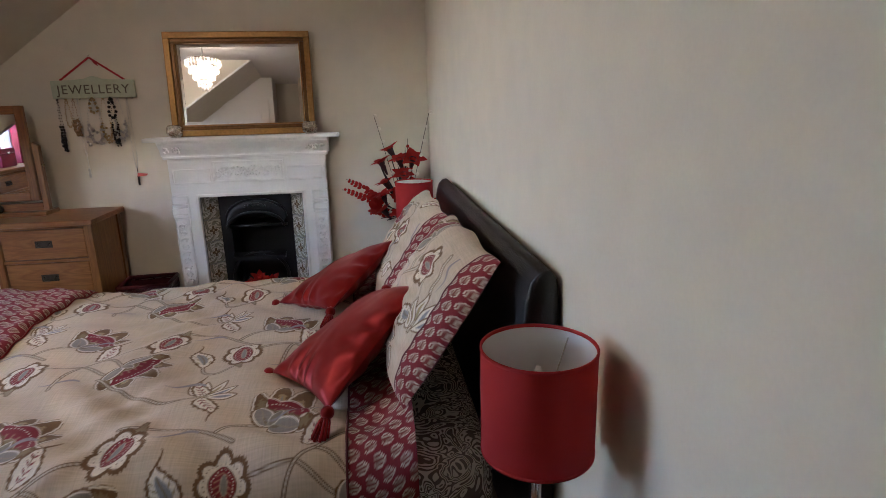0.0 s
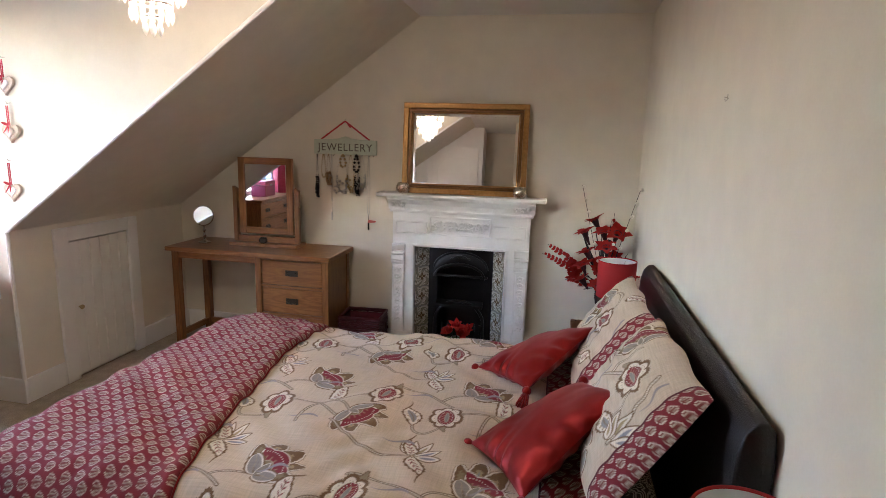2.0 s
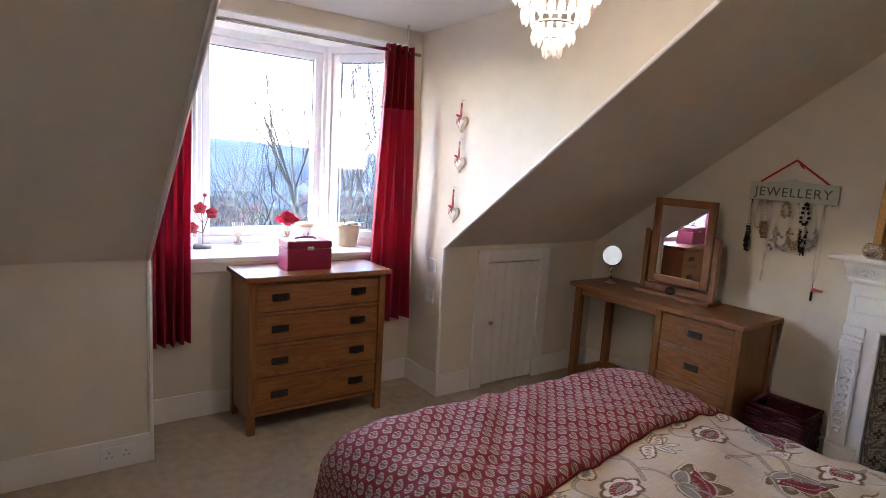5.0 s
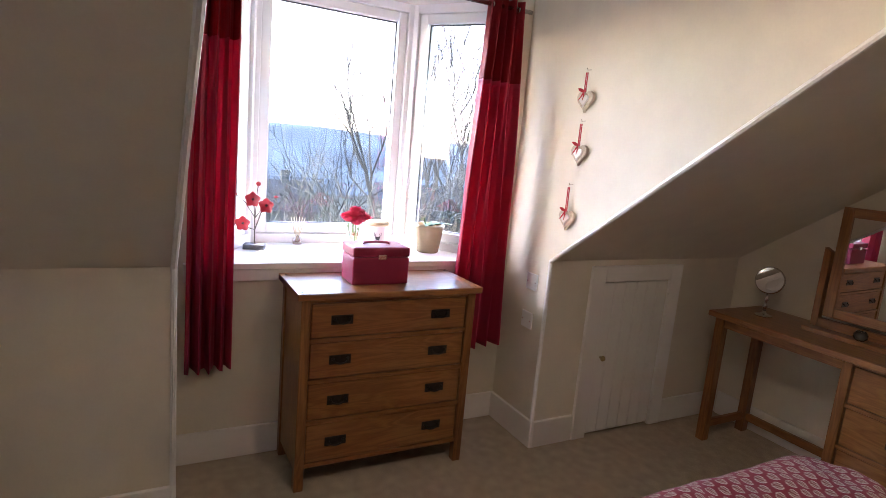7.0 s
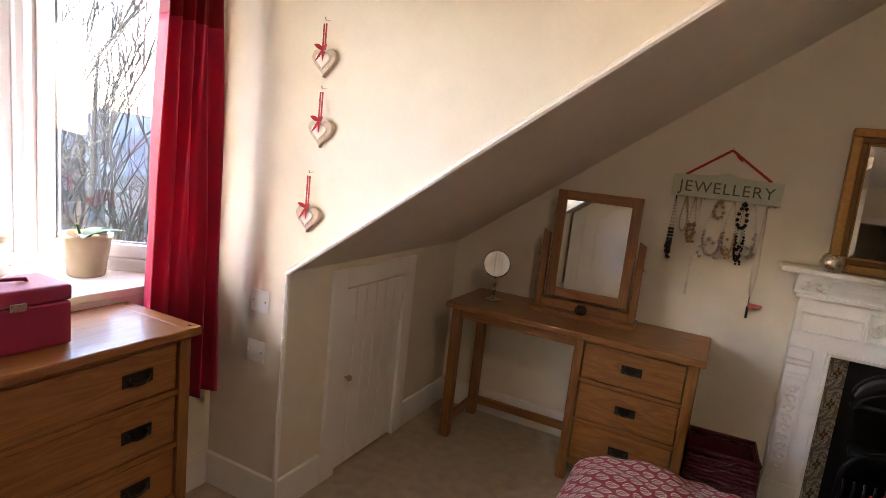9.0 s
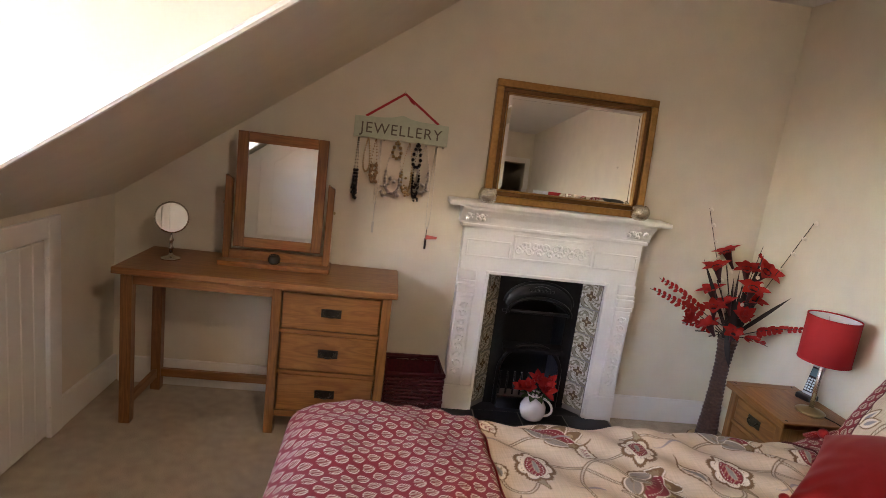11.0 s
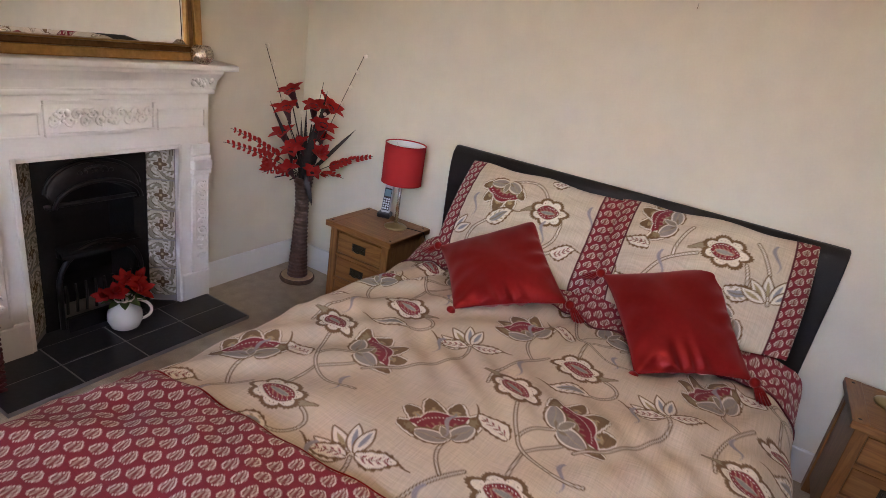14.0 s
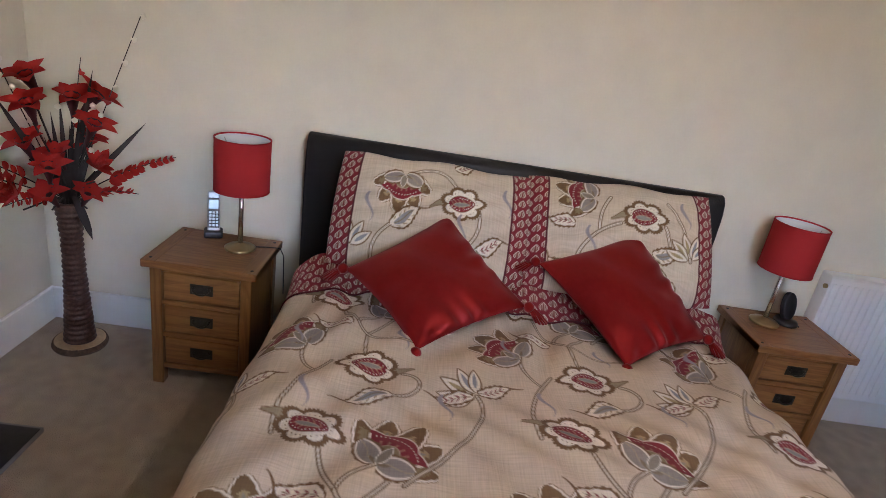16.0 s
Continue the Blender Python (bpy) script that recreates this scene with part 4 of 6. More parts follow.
frame_moulding(-0.650, -0.198, 0.915, 1.055, 0.014, 0.014)
frame_moulding(-0.905, -0.660, 0.915, 1.010, 0.009, 0.008)
frame_moulding(-0.188, 0.057, 0.915, 1.010, 0.009, 0.008)
bm = bmesh.new()
for k in range(14):
    x = -0.615 + k * 0.0295
    s = 1 if k % 2 else -1
    pts = [(x + 0.024 * math.cos(t) * (1 - t / 10), F - 0.004, 0.985 + s * 0.012 + 0.024 * s * math.sin(t) * (1 - t / 10)) for t in [i * 0.7 for i in range(10)]]
    tube(pts, 0.0055, 6, bm)
    for j in range(2):
        bead(bm, (x + random.uniform(-0.012, 0.012), F - 0.004, 0.985 + random.uniform(-0.03, 0.03)), random.uniform(0.007, 0.013))
part("frieze_relief", bm, FPWHITE, fp, smooth=True)
for x in (-0.87, 0.02):
    bm = bmesh.new()
    for k in range(14):
        bead(bm, (x + random.uniform(-0.055, 0.055), 3.545 + random.uniform(0, 0.008), 1.135 + random.uniform(-0.018, 0.018)), random.uniform(0.007, 0.014))
    part("cornice_relief", bm, FPWHITE, fp, smooth=True)
bm = box(-0.775, -0.757, F - 0.010, F + 0.03, 0.0, 0.842, 0.004)
box(-0.091, -0.073, F - 0.010, F + 0.03, 0.0, 0.842, 0.004, bm)
box(-0.757, -0.091, F - 0.010, F + 0.03, 0.824, 0.842, 0.004, bm)
part("opening_moulding", bm, FPWHITE, fp)


GLAZE = COTTON.copy()
GLAZE.name = "glazed_tile"
GLAZE.node_tree.nodes["Principled BSDF"].inputs["Roughness"].default_value = 0.14


def tile_print(a, b):
    """A brown four-lobed flower among curled grey-green leaves on cream glaze."""
    r, t = np.hypot(a, b), np.arctan2(b, a)
    c = np.tile(np.array((0.50, 0.46, 0.38)), (len(a), 1))
    c[np.sin(7 * t + r * 130 + 2.2 * np.sin(3 * t)) > 0.0] = (0.27, 0.25, 0.19)
    c[np.abs(np.sin(7 * t + r * 130 + 2.2 * np.sin(3 * t))) < 0.20] = (0.10, 0.075, 0.045)
    c[np.sin(4 * t - r * 140) * np.sin(r * 210 + 2 * t) > 0.55] = (0.62, 0.59, 0.52)
    bloom = 0.023 * (1 + 0.35 * np.cos(4 * t)) - r
    c[bloom > -0.004] = (0.62, 0.57, 0.47)
    c[bloom > 0] = (0.15, 0.10, 0.06)
    c[r < 0.007] = (0.45, 0.36, 0.22)
    return c


for s, x0, x1 in ((0, -0.757, -0.668), (1, -0.091, -0.180)):
    slip = part("tile_slip", prism([(x0, 3.603), (x1, 3.695), (x1, 3.715), (x0, 3.640)], 2, 0.0, 0.82), GROUT, fp)
    dx, dy = x1 - x0, 0.092
    ln = math.hypot(dx, dy)
    for k in range(5):
        bm = box(0.002, ln - 0.002, -0.004, 0.0, 0.05 + k * 0.1535, 0.05 + k * 0.1535 + 0.151, 0.001)
        bm.transform(Matrix.Translation((x0, 3.603, 0)) @ Matrix.Rotation(math.atan2(dy, dx), 4, "Z") @ (Matrix.Identity(4) if s == 0 else Matrix.Diagonal((1, -1, 1, 1))))
        bmesh.ops.recalc_face_normals(bm, faces=bm.faces)
        tl = part("tile", bm, GROUT, slip, "cream and brown floral glazed tile" if k == 0 else "")
        z0 = 0.05 + k * 0.1535

        def face(u, v):
            along = 0.003 + (ln - 0.006) * u
            nx, ny = dy / ln, -abs(dx) / ln
            return np.stack([x0 + dx * along / ln + (nx if s == 0 else -nx) * 0.0052, 3.603 + dy * along / ln + ny * 0.0052, z0 + 0.002 + 0.147 * v], -1)
        u, v = np.meshgrid(np.linspace(0, 1, 44), np.linspace(0, 1, 50), indexing="ij")
        grid_cloth("glaze", face, 44, 50, tile_print((u.ravel() - 0.5) * (ln - 0.006), (v.ravel() - 0.5) * 0.147), GLAZE, slip)

ins = part("iron_insert", box(-0.668, -0.180, 3.690, 3.705, 0.66, 0.824), BLACKIRON, fp, "black-leaded iron insert")
for x0, x1 in ((-0.668, -0.60), (-0.248, -0.180)):
    part("side_plate", box(x0, x1, 3.690, 3.705, 0.0, 0.66), BLACKIRON, ins)
bm = bmesh.new()
n = 18
arc = [(-0.424 + 0.20 * math.cos(a), 0.655 + 0.125 * math.sin(a)) for a in [math.pi * i / n for i in range(n + 1)]]
arc2 = [(-0.424 + 0.185 * math.cos(a), 0.60 + 0.10 * math.sin(a)) for a in [math.pi * i / n for i in range(n + 1)]]
va = [bm.verts.new((x, 3.688, zz)) for x, zz in arc]
vb = [bm.verts.new((x, 3.640, zz)) for x, zz in arc2]
vc = [bm.verts.new((x, 3.70, zz - 0.03)) for x, zz in arc2]
for i in range(n):
    bm.faces.new((va[i], va[i + 1], vb[i + 1], vb[i]))
    bm.faces.new((vb[i], vb[i + 1], vc[i + 1], vc[i]))
part("hood", bm, BLACKIRON, ins, smooth=True)
bm = bmesh.new()
tube([(x, 3.684, zz) for x, zz in arc], 0.009, 8, bm)
tube([(x, 3.640, zz) for x, zz in arc2], 0.009, 8, bm)
tube([(-0.63, 3.68, 0.60), (-0.218, 3.68, 0.60)], 0.010, 8, bm)
tube([(-0.424 + 0.05 * math.cos(a), 3.665, 0.735 + 0.022 * math.sin(a)) for a in [6.283 * i / 12 for i in range(13)]], 0.006, 6, bm)
for k in range(7):
    bead(bm, (-0.424 + (k - 3) * 0.022, 3.664, 0.735), 0.010)
part("hood_moulding", bm, BLACKIRON, ins, smooth=True)
part("firebox", prism([(-0.62, 0.0), (-0.228, 0.0), (-0.228, 0.62), (-0.62, 0.62)], 1, 3.90, 3.92), BLACKIRON, ins)
for x0 in (-0.62, -0.248):
    part("firebox_side", box(x0, x0 + 0.02, 3.70, 3.92, 0, 0.62), BLACKIRON, ins)
arch = [(-0.424 + 0.185 * math.cos(a), 0.24 + 0.17 * math.sin(a)) for a in [math.pi * i / n for i in range(n + 1)]]
bm = tube([(-0.609, 3.665, 0.03)] + [(x, 3.665, zz) for x, zz in arch[::-1]] + [(-0.239, 3.665, 0.03)], 0.012, 8)
tube([(-0.60, 3.660, 0.38), (-0.248, 3.660, 0.38)], 0.013, 8, bm)
part("arch_bar", bm, BLACKIRON, ins, smooth=True)
part("canopy", prism([(3.70, 0.41), (3.64, 0.385), (3.64, 0.365), (3.70, 0.365)], 0, -0.60, -0.248), BLACKIRON, ins)
for k in range(9):
    x = -0.59 + k * 0.0415
    part("grate_bar", tube([(x, 3.655, 0.10), (x, 3.645, 0.20), (x, 3.655, 0.24)], 0.006, 6), BLACKIRON, ins)
part("ash_front", box(-0.60, -0.248, 3.63, 3.66, 0.0, 0.085, 0.006), BLACKIRON, ins)
hearth = tagged(thing("hearth", "black slate tiled hearth with pale joints", "hearth"), kind="structure")
part("bed", box(-1.0, 0.080, 3.245, 3.90, 0.0, 0.0185), GROUT, hearth)
for i in range(4):
    for j in range(2):
        part("tile", box(-0.998 + i * 0.269, -0.735 + i * 0.269, 3.247 + j * 0.172, 3.247 + j * 0.172 + 0.167, 0.010, 0.020, 0.002), SLATE, hearth)
part("inner_tile", box(-0.76, -0.09, 3.589, 3.69, 0.010, 0.019), SLATE, hearth)

# gilt mirror leaning on the mantelpiece
gm = thing("overmantel_mirror", "large gilt-framed mirror leaning on the wall above the mantelpiece", "mirror", at=(-0.397, 3.585, 1.218), turn=1.5)
W, H = 0.885, 0.635
lean = Matrix.Rotation(radians(-4.5), 4, "X")
for nm, t0, o, mat in (("frame", 0.0, 0.034, GOLD), ("inner_frame", 0.038, 0.022, GILTDARK), ("beading", 0.062, 0.027, GOLD)):
    t = {"frame": 0.038, "inner_frame": 0.024, "beading": 0.008}[nm]
    bm = box(-W / 2 + t0, W / 2 - t0, -o, 0.012, t0, t0 + t, 0.004)
    box(-W / 2 + t0, W / 2 - t0, -o, 0.012, H - t0 - t, H - t0, 0.004, bm)
    box(-W / 2 + t0, -W / 2 + t0 + t, -o, 0.012, t0 + t, H - t0 - t, 0.004, bm)
    box(W / 2 - t0 - t, W / 2 - t0, -o, 0.012, t0 + t, H - t0 - t, 0.004, bm)
    bm.transform(lean)
    part(nm, bm, mat, gm)
bm = box(-W / 2 + 0.068, W / 2 - 0.068, -0.012, 0.0, 0.068, H - 0.068)
bm.transform(lean)
part("glass", bm, MIRROR, gm, "mirror glass")
bm = bmesh.new()
ix, iz = W / 2 - 0.070, (0.070, H - 0.070)
b2 = 0.02
for quad in (((-ix, iz[0]), (ix, iz[0]), (ix - b2, iz[0] + b2), (-ix + b2, iz[0] + b2)), ((-ix, iz[1]), (ix, iz[1]), (ix - b2, iz[1] - b2), (-ix + b2, iz[1] - b2)),
             ((-ix, iz[0]), (-ix, iz[1]), (-ix + b2, iz[1] - b2), (-ix + b2, iz[0] + b2)), ((ix, iz[0]), (ix, iz[1]), (ix - b2, iz[1] - b2), (ix - b2, iz[0] + b2))):
    vs = [bm.verts.new((p, -0.0125 if i < 2 else -0.0150, q)) for i, (p, q) in enumerate(quad)]
    bm.faces.new(vs)
bm.transform(lean)
part("bevel", bm, MIRROR, gm, "bevelled mirror edge")
for x in (-0.822, 0.013):
    cb = thing("candle_globe", "round crackled silver glass candle holder on the mantelpiece", "candle holder", "mantelpiece candle holders", (x, 3.53, 1.217))
    part("globe", lathe([(0.026, 0), (0.044, 0.014), (0.051, 0.038), (0.046, 0.062), (0.034, 0.078), (0.031, 0.078), (0.042, 0.060), (0.045, 0.038), (0.036, 0.014)], 24), CRACKLE, cb, smooth=True)

# jug of red flowers in the hearth
jug = thing("jug", "white china jug standing on the hearth", "jug", at=(-0.395, 3.53, 0.020))
part("body", lathe([(0.045, 0), (0.060, 0.010), (0.074, 0.045), (0.072, 0.080), (0.052, 0.115), (0.040, 0.135), (0.044, 0.152), (0.040, 0.152), (0.035, 0.135), (0.045, 0.11)], 28), CERAMIC, jug, smooth=True)
part("handle", tube([(0.8 * (0.045 + 0.066 * math.sin(a)), -0.6 * (0.045 + 0.066 * math.sin(a)), 0.088 + 0.052 * math.cos(a)) for a in [0.1 + 0.3 * i for i in range(10)]], 0.007, 8), CERAMIC, jug, smooth=True)


def flower_head(bm, p, out, size, n=6, rings=2):
    out = Vector(out).normalized()
    u = out.cross(Vector((0.3, 0.2, 0.9))).normalized()
    w = out.cross(u)
    for r in range(rings):
        for k in range(n):
            a = 6.283 * (k + 0.5 * r) / n + random.uniform(-0.15, 0.15)
            d = (u * math.cos(a) + w * math.sin(a)) * (0.95 - 0.45 * r) + out * (0.35 + 0.5 * r)
            petal(bm, p, d, out, size * random.uniform(0.7, 1.1) * (1 - 0.2 * r), size * random.uniform(0.42, 0.6), random.uniform(0.0, 0.5))


js = thing("poinsettia_bunch", "red silk poinsettias with dark leaves in the jug", "flowers", at=(-0.395, 3.53, 0.16))
for k, (dx, dy, dz, sz) in enumerate(((-0.05, -0.03, 0.06, 0.075), (0.04, -0.04, 0.05, 0.075), (0.0, -0.01, 0.10, 0.07), (0.07, 0.01, 0.075, 0.06), (-0.08, 0.02, 0.035, 0.055))):
    bm = bmesh.new()
    flower_head(bm, (dx, dy, dz), (dx * 4, -0.5, 0.6), sz)
    part("flower", bm, PETAL, js, smooth=True)
    part("stem", tube([(0, 0, -0.10), (dx * 0.4, dy * 0.4, 0.0), (dx, dy, dz)], 0.003, 5), STEM, js)
bm = bmesh.new()
for k in range(9):
    a = k * 0.7
    petal(bm, (0.02 * math.cos(a), 0.02 * math.sin(a), 0.0), (math.cos(a), math.sin(a), 0.15), (0, 0, 1), 0.075, 0.04, -0.2)
part("leaf", bm, GREEN, js, smooth=True)

# rattan basket
bk = thing("waste_basket", "square burgundy rattan basket with handle holes", "basket", at=(-1.105, 3.49, 0), turn=4)
bw, bd, bh = 0.150, 0.125, 0.30
part("core", box(-bw + 0.012, bw - 0.012, -bd + 0.012, bd - 0.012, 0.0, 0.02), BASKET, bk)
bm = box(-bw + 0.008, -bw + 0.011, -bd + 0.008, bd - 0.008, 0.02, bh - 0.02)
box(bw - 0.011, bw - 0.008, -bd + 0.008, bd - 0.008, 0.02, bh - 0.02, bm=bm)
box(-bw + 0.011, bw - 0.011, -bd + 0.008, -bd + 0.011, 0.02, bh - 0.02, bm=bm)
box(-bw + 0.011, bw - 0.011, bd - 0.011, bd - 0.008, 0.02, bh - 0.02, bm=bm)
part("inner_wall", bm, BASKET, bk)
for k in range(15):
    zz = 0.012 + k * 0.0198
    pts = []
    for side in range(4):
        for j in range(10):
            t = j / 10 * 2 - 1
            wob = 0.0035 * math.sin(j * 3.1416 + k * 3.1416)
            x, y = ((t * bw, -bd - wob), (bw + wob, t * bd), (-t * bw, bd + wob), (-bw - wob, -t * bd))[side]
            pts.append((x, y, zz + random.uniform(-0.004, 0.004)))
    pts.append(pts[0])
    part("strand", tube(pts, 0.0085, 5), BASKET, bk, smooth=True)
bm = tube([(-bw, -bd, bh), (bw, -bd, bh), (bw, bd, bh), (-bw, bd, bh), (-bw, -bd, bh)], 0.012, 7)
part("rim", bm, BASKET, bk, smooth=True)
bm = bmesh.new()
for k in range(110):
    side, t0, z0 = k % 4, random.uniform(-1, 0.4), random.uniform(0.03, bh - 0.04)
    z1, span = min(bh - 0.01, max(0.015, z0 + random.uniform(-0.10, 0.10))), random.uniform(0.5, 1.1)
    pts = []
    for j in range(7):
        t = min(1.0, t0 + span * j / 6)
        o = 0.006 + 0.004 * math.sin(j * 2.1 + k)
        x, y = ((t * bw, -bd - o), (bw + o, t * bd), (-t * bw, bd + o), (-bw - o, -t * bd))[side]
        pts.append((x, y, z0 + (z1 - z0) * j / 6 + 0.010 * math.sin(j * 1.3 + k)))
    tube(pts, 0.0045, 4, bm)
tagged(part("weave", bm, BASKET, bk, smooth=True), kind="stuff")

# tall vase of silk flowers on a wood slice
ws = thing("wood_slice", "round slice of pale wood with dark bark", "wood slice", at=(0.605, 3.43, 0))
part("bark", lathe([(0.098, 0), (0.104, 0.012), (0.099, 0.027)], 28), BARK, ws)
part("face", lathe([(0.094, 0.027), (0.093, 0.030)], 28), PALEWOOD, ws)
vs_ = thing("floor_vase", "tall waisted vase bound in brown cord", "vase", at=(0.605, 3.43, 0.030))
prof = []
for k in range(120):
    t = k / 119
    r = 0.058 - 0.020 * math.sin(min(1, t * 1.35) * math.pi * 0.5) + 0.014 * max(0, (t - 0.72) / 0.28) ** 1.5
    prof.append((r + 0.0028 * math.sin(k * 1.45) + 0.001 * math.sin(k * 0.4), 0.605 * t))
prof += [(0.036, 0.605), (0.030, 0.52)]
part("body", lathe(prof, 26), RATTAN, vs_, smooth=True)
fl = thing("flower_arrangement", "red silk lilies, berry sprays and dark twigs in a vase", "flowers", at=(0.605, 3.43, 0.632))


def lily(bm, p, out, size):
    """Six broad petals flaring back from a trumpet."""
    out = Vector(out).normalized()
    u = out.cross(Vector((0.3, 0.2, 0.9))).normalized()
    w = out.cross(u)
    for k in range(6):
        a = 1.047 * k + random.uniform(-0.1, 0.1)
        rad = u * math.cos(a) + w * math.sin(a)
        petal(bm, Vector(p) + rad * 0.012, rad * 0.52 + out * 0.85, out, size * random.uniform(0.7, 0.95), size * random.uniform(0.7, 0.95), random.uniform(-1.0, -0.4), 6)
    return u, w, out


def spot(s, f, z):
    """Across the corner (s), out of the corner (f) and up."""
    return Vector((0.63 * s - 0.78 * f, -0.78 * s - 0.63 * f, z))


for s, f, dz, sz, rose, tilt in ((-0.09, 0.03, 0.46, 0.075, 0, 0.8), (-0.10, 0.10, 0.38, 0.070, 0, 0.4), (0.03, 0.06, 0.40, 0.075, 0, 0.6), (0.105, 0.02, 0.40, 0.085, 0, 0.7), (0.085, 0.08, 0.31, 0.075, 0, 0.3), (0.08, 0.12, 0.17, 0.088, 1, 0.3),
                                 (-0.12, 0.05, 0.24, 0.072, 0, 0.5), (-0.16, 0.10, 0.07, 0.088, 1, 0.1), (-0.065, 0.13, 0.17, 0.062, 0, 0.3), (-0.026, 0.06, 0.20, 0.058, 0, 0.9), (-0.07, 0.12, 0.07, 0.060, 0, 0.0), (0.05, 0.10, 0.06, 0.058, 0, 0.0), (0.08, 0.0, 0.24, 0.060, 0, 0.6)):
    dx, dy, dz = spot(s, f, dz)
    out = spot(s * 4 + random.uniform(-0.4, 0.4), 0.32, tilt * 0.5 + (0.25 if rose else 0.62))
    bm = bmesh.new()
    if rose:
        flower_head(bm, (dx, dy, dz), out, sz * 0.85, 8, 4)
    else:
        u, w, o = lily(bm, (dx, dy, dz), out, sz)
    part("flower", bm, PETAL, fl, smooth=True)
    if not rose:
        bm = bmesh.new()
        rings = []
        for r, h in ((0.006, -1.15), (0.010, -0.7), (0.020, -0.1), (0.026, 0.25)):
            rings.append([bm.verts.new(Vector((dx, dy, dz)) + o * (h * sz) + (u * math.cos(0.785 * k) + w * math.sin(0.785 * k)) * r) for k in range(8)])
        for ra, rb in zip(rings, rings[1:]):
            for k in range(8):
                bm.faces.new((ra[k], ra[(k + 1) % 8], rb[(k + 1) % 8], rb[k]))
        part("throat", bm, PETALDARK, fl, smooth=True)
    part("stem", tube([(dx * 0.08, dy * 0.08, -0.12), (dx * 0.3, dy * 0.3, dz * 0.4), (dx * 0.92, dy * 0.92, dz - 0.06)], 0.0035, 5), STEM, fl)
for s, f, z, n in ((-0.36, 0.20, 0.27, 17), (-0.39, 0.22, 0.20, 16), (0.37, 0.06, 0.185, 17), (0.07, 0.02, 0.54, 6), (-0.20, 0.16, 0.05, 9), (0.22, 0.10, 0.05, 9)):
    dx, dy, dz = spot(s, f, z)
    a, b = Vector((0, 0, 0.0)), Vector((dx, dy, dz))
    mid = (a + b) / 2 + Vector((0, 0, 0.05))
    curve = [(1 - t) ** 2 * a + 2 * t * (1 - t) * mid + t * t * b for t in [i / 16 for i in range(17)]]
    part("twig", tube(curve, [0.003 - 0.0001 * i for i in range(17)], 5), STEM, fl)
    for k in range(n):
        bm = bmesh.new()
        t = 0.4 + 0.6 * k / n
        p = curve[min(16, int(t * 16))]
        s = 1 if k % 2 else -1
        r = 0.040 * (1.2 - t) + 0.012
        petal(bm, p, (b - a).normalized() * 0.9 + Vector((0.2 * s, 0.3 * s, 0.7 * s)), (0.1, -1, 0.3 * s), r * random.uniform(0.8, 1.15), r * 0.85)
        if k % 3:
            petal(bm, p, (b - a).normalized() * 0.7 + Vector((0.3, -0.3 * s, -0.6 * s)), (0, -1, 0.2), r * 0.8, r * 0.6)
        part("berry_leaf", bm, PETAL, fl, smooth=True)
for s, f, z in ((-0.23, 0.04, 0.69), (0.27, 0.02, 0.71)):
    dx, dy, dz = spot(s, f, z)
    pts = [(dx * t, dy * t, dz * t) for t in (0, 0.35, 0.7, 1.0)]
    part("bead_wire", tube(pts, 0.0018, 5), STEM, fl)
    for t in (0.45, 0.62, 0.75, 0.87, 0.99):
        part("bead", bead(bmesh.new(), (dx * t + 0.008, dy * t - 0.004, dz * t), 0.0125), PEARL, fl, smooth=True)
for k in range(9):
    p = spot(random.uniform(-0.12, 0.12), random.uniform(0.05, 0.14), random.uniform(0.06, 0.40))
    part("bead", bead(bmesh.new(), p, 0.0115), PEARL, fl, smooth=True)
blades = []
for k in range(11):
    tip = spot(random.uniform(-0.08, 0.11), random.uniform(-0.02, 0.07), random.uniform(0.20, 0.50))
    blades.append(petal(bmesh.new(), (tip.x * 0.1, tip.y * 0.1, -0.05), tip - Vector((0, 0, -0.05)), (-0.7, -0.6, 0.1), tip.length + 0.05, 0.018, 0.03))
for s, z, ln in ((0.265, 0.32, 0.42), (-0.21, 0.44, 0.46), (0.10, 0.52, 0.52)):
    blades.append(petal(bmesh.new(), (0, 0, 0), spot(s, 0.05, z), (-0.7, -0.6, 0.3), ln, 0.022, 0.04))
blades.append(petal(bmesh.new(), spot(0.01, 0.06, 0.04), spot(0.04, 0.06, -0.12), (-0.7, -0.6, 0.3), 0.17, 0.030, -0.4))
for bm in blades:
    part("blade_leaf", bm, STEM, fl, smooth=True)

# ---- bed ----
bed = thing("bed", "king-size bed with a black leather headboard and base", "bed")
YC, HALF = 1.705, 0.80
hb = [(0.735, 0.12), (0.725, 0.60), (0.710, 0.84), (0.712, 0.93), (0.724, 0.985), (0.746, 1.010), (0.770, 1.013), (0.788, 0.990), (0.793, 0.94), (0.793, 0.12)]
part("headboard", prism(hb, 1, 0.875, 2.570, bev=0.008), LEATHER, bed, smooth=True)
for y in (YC - HALF - 0.0, YC + HALF - 0.05):
    part("side_rail", box(-1.47, 0.70, y, y + 0.05, 0.10, 0.30, 0.012), LEATHER, bed, smooth=True)
part("foot_rail", box(-1.50, -1.45, YC - HALF, YC + HALF, 0.10, 0.30, 0.012), LEATHER, bed, smooth=True)
for x in (-1.46, 0.60):
    for y in (YC - 0.74, YC + 0.70):
        part("leg", box(x, x + 0.05, y, y + 0.05, 0, 0.12, 0.004), STEM, bed)


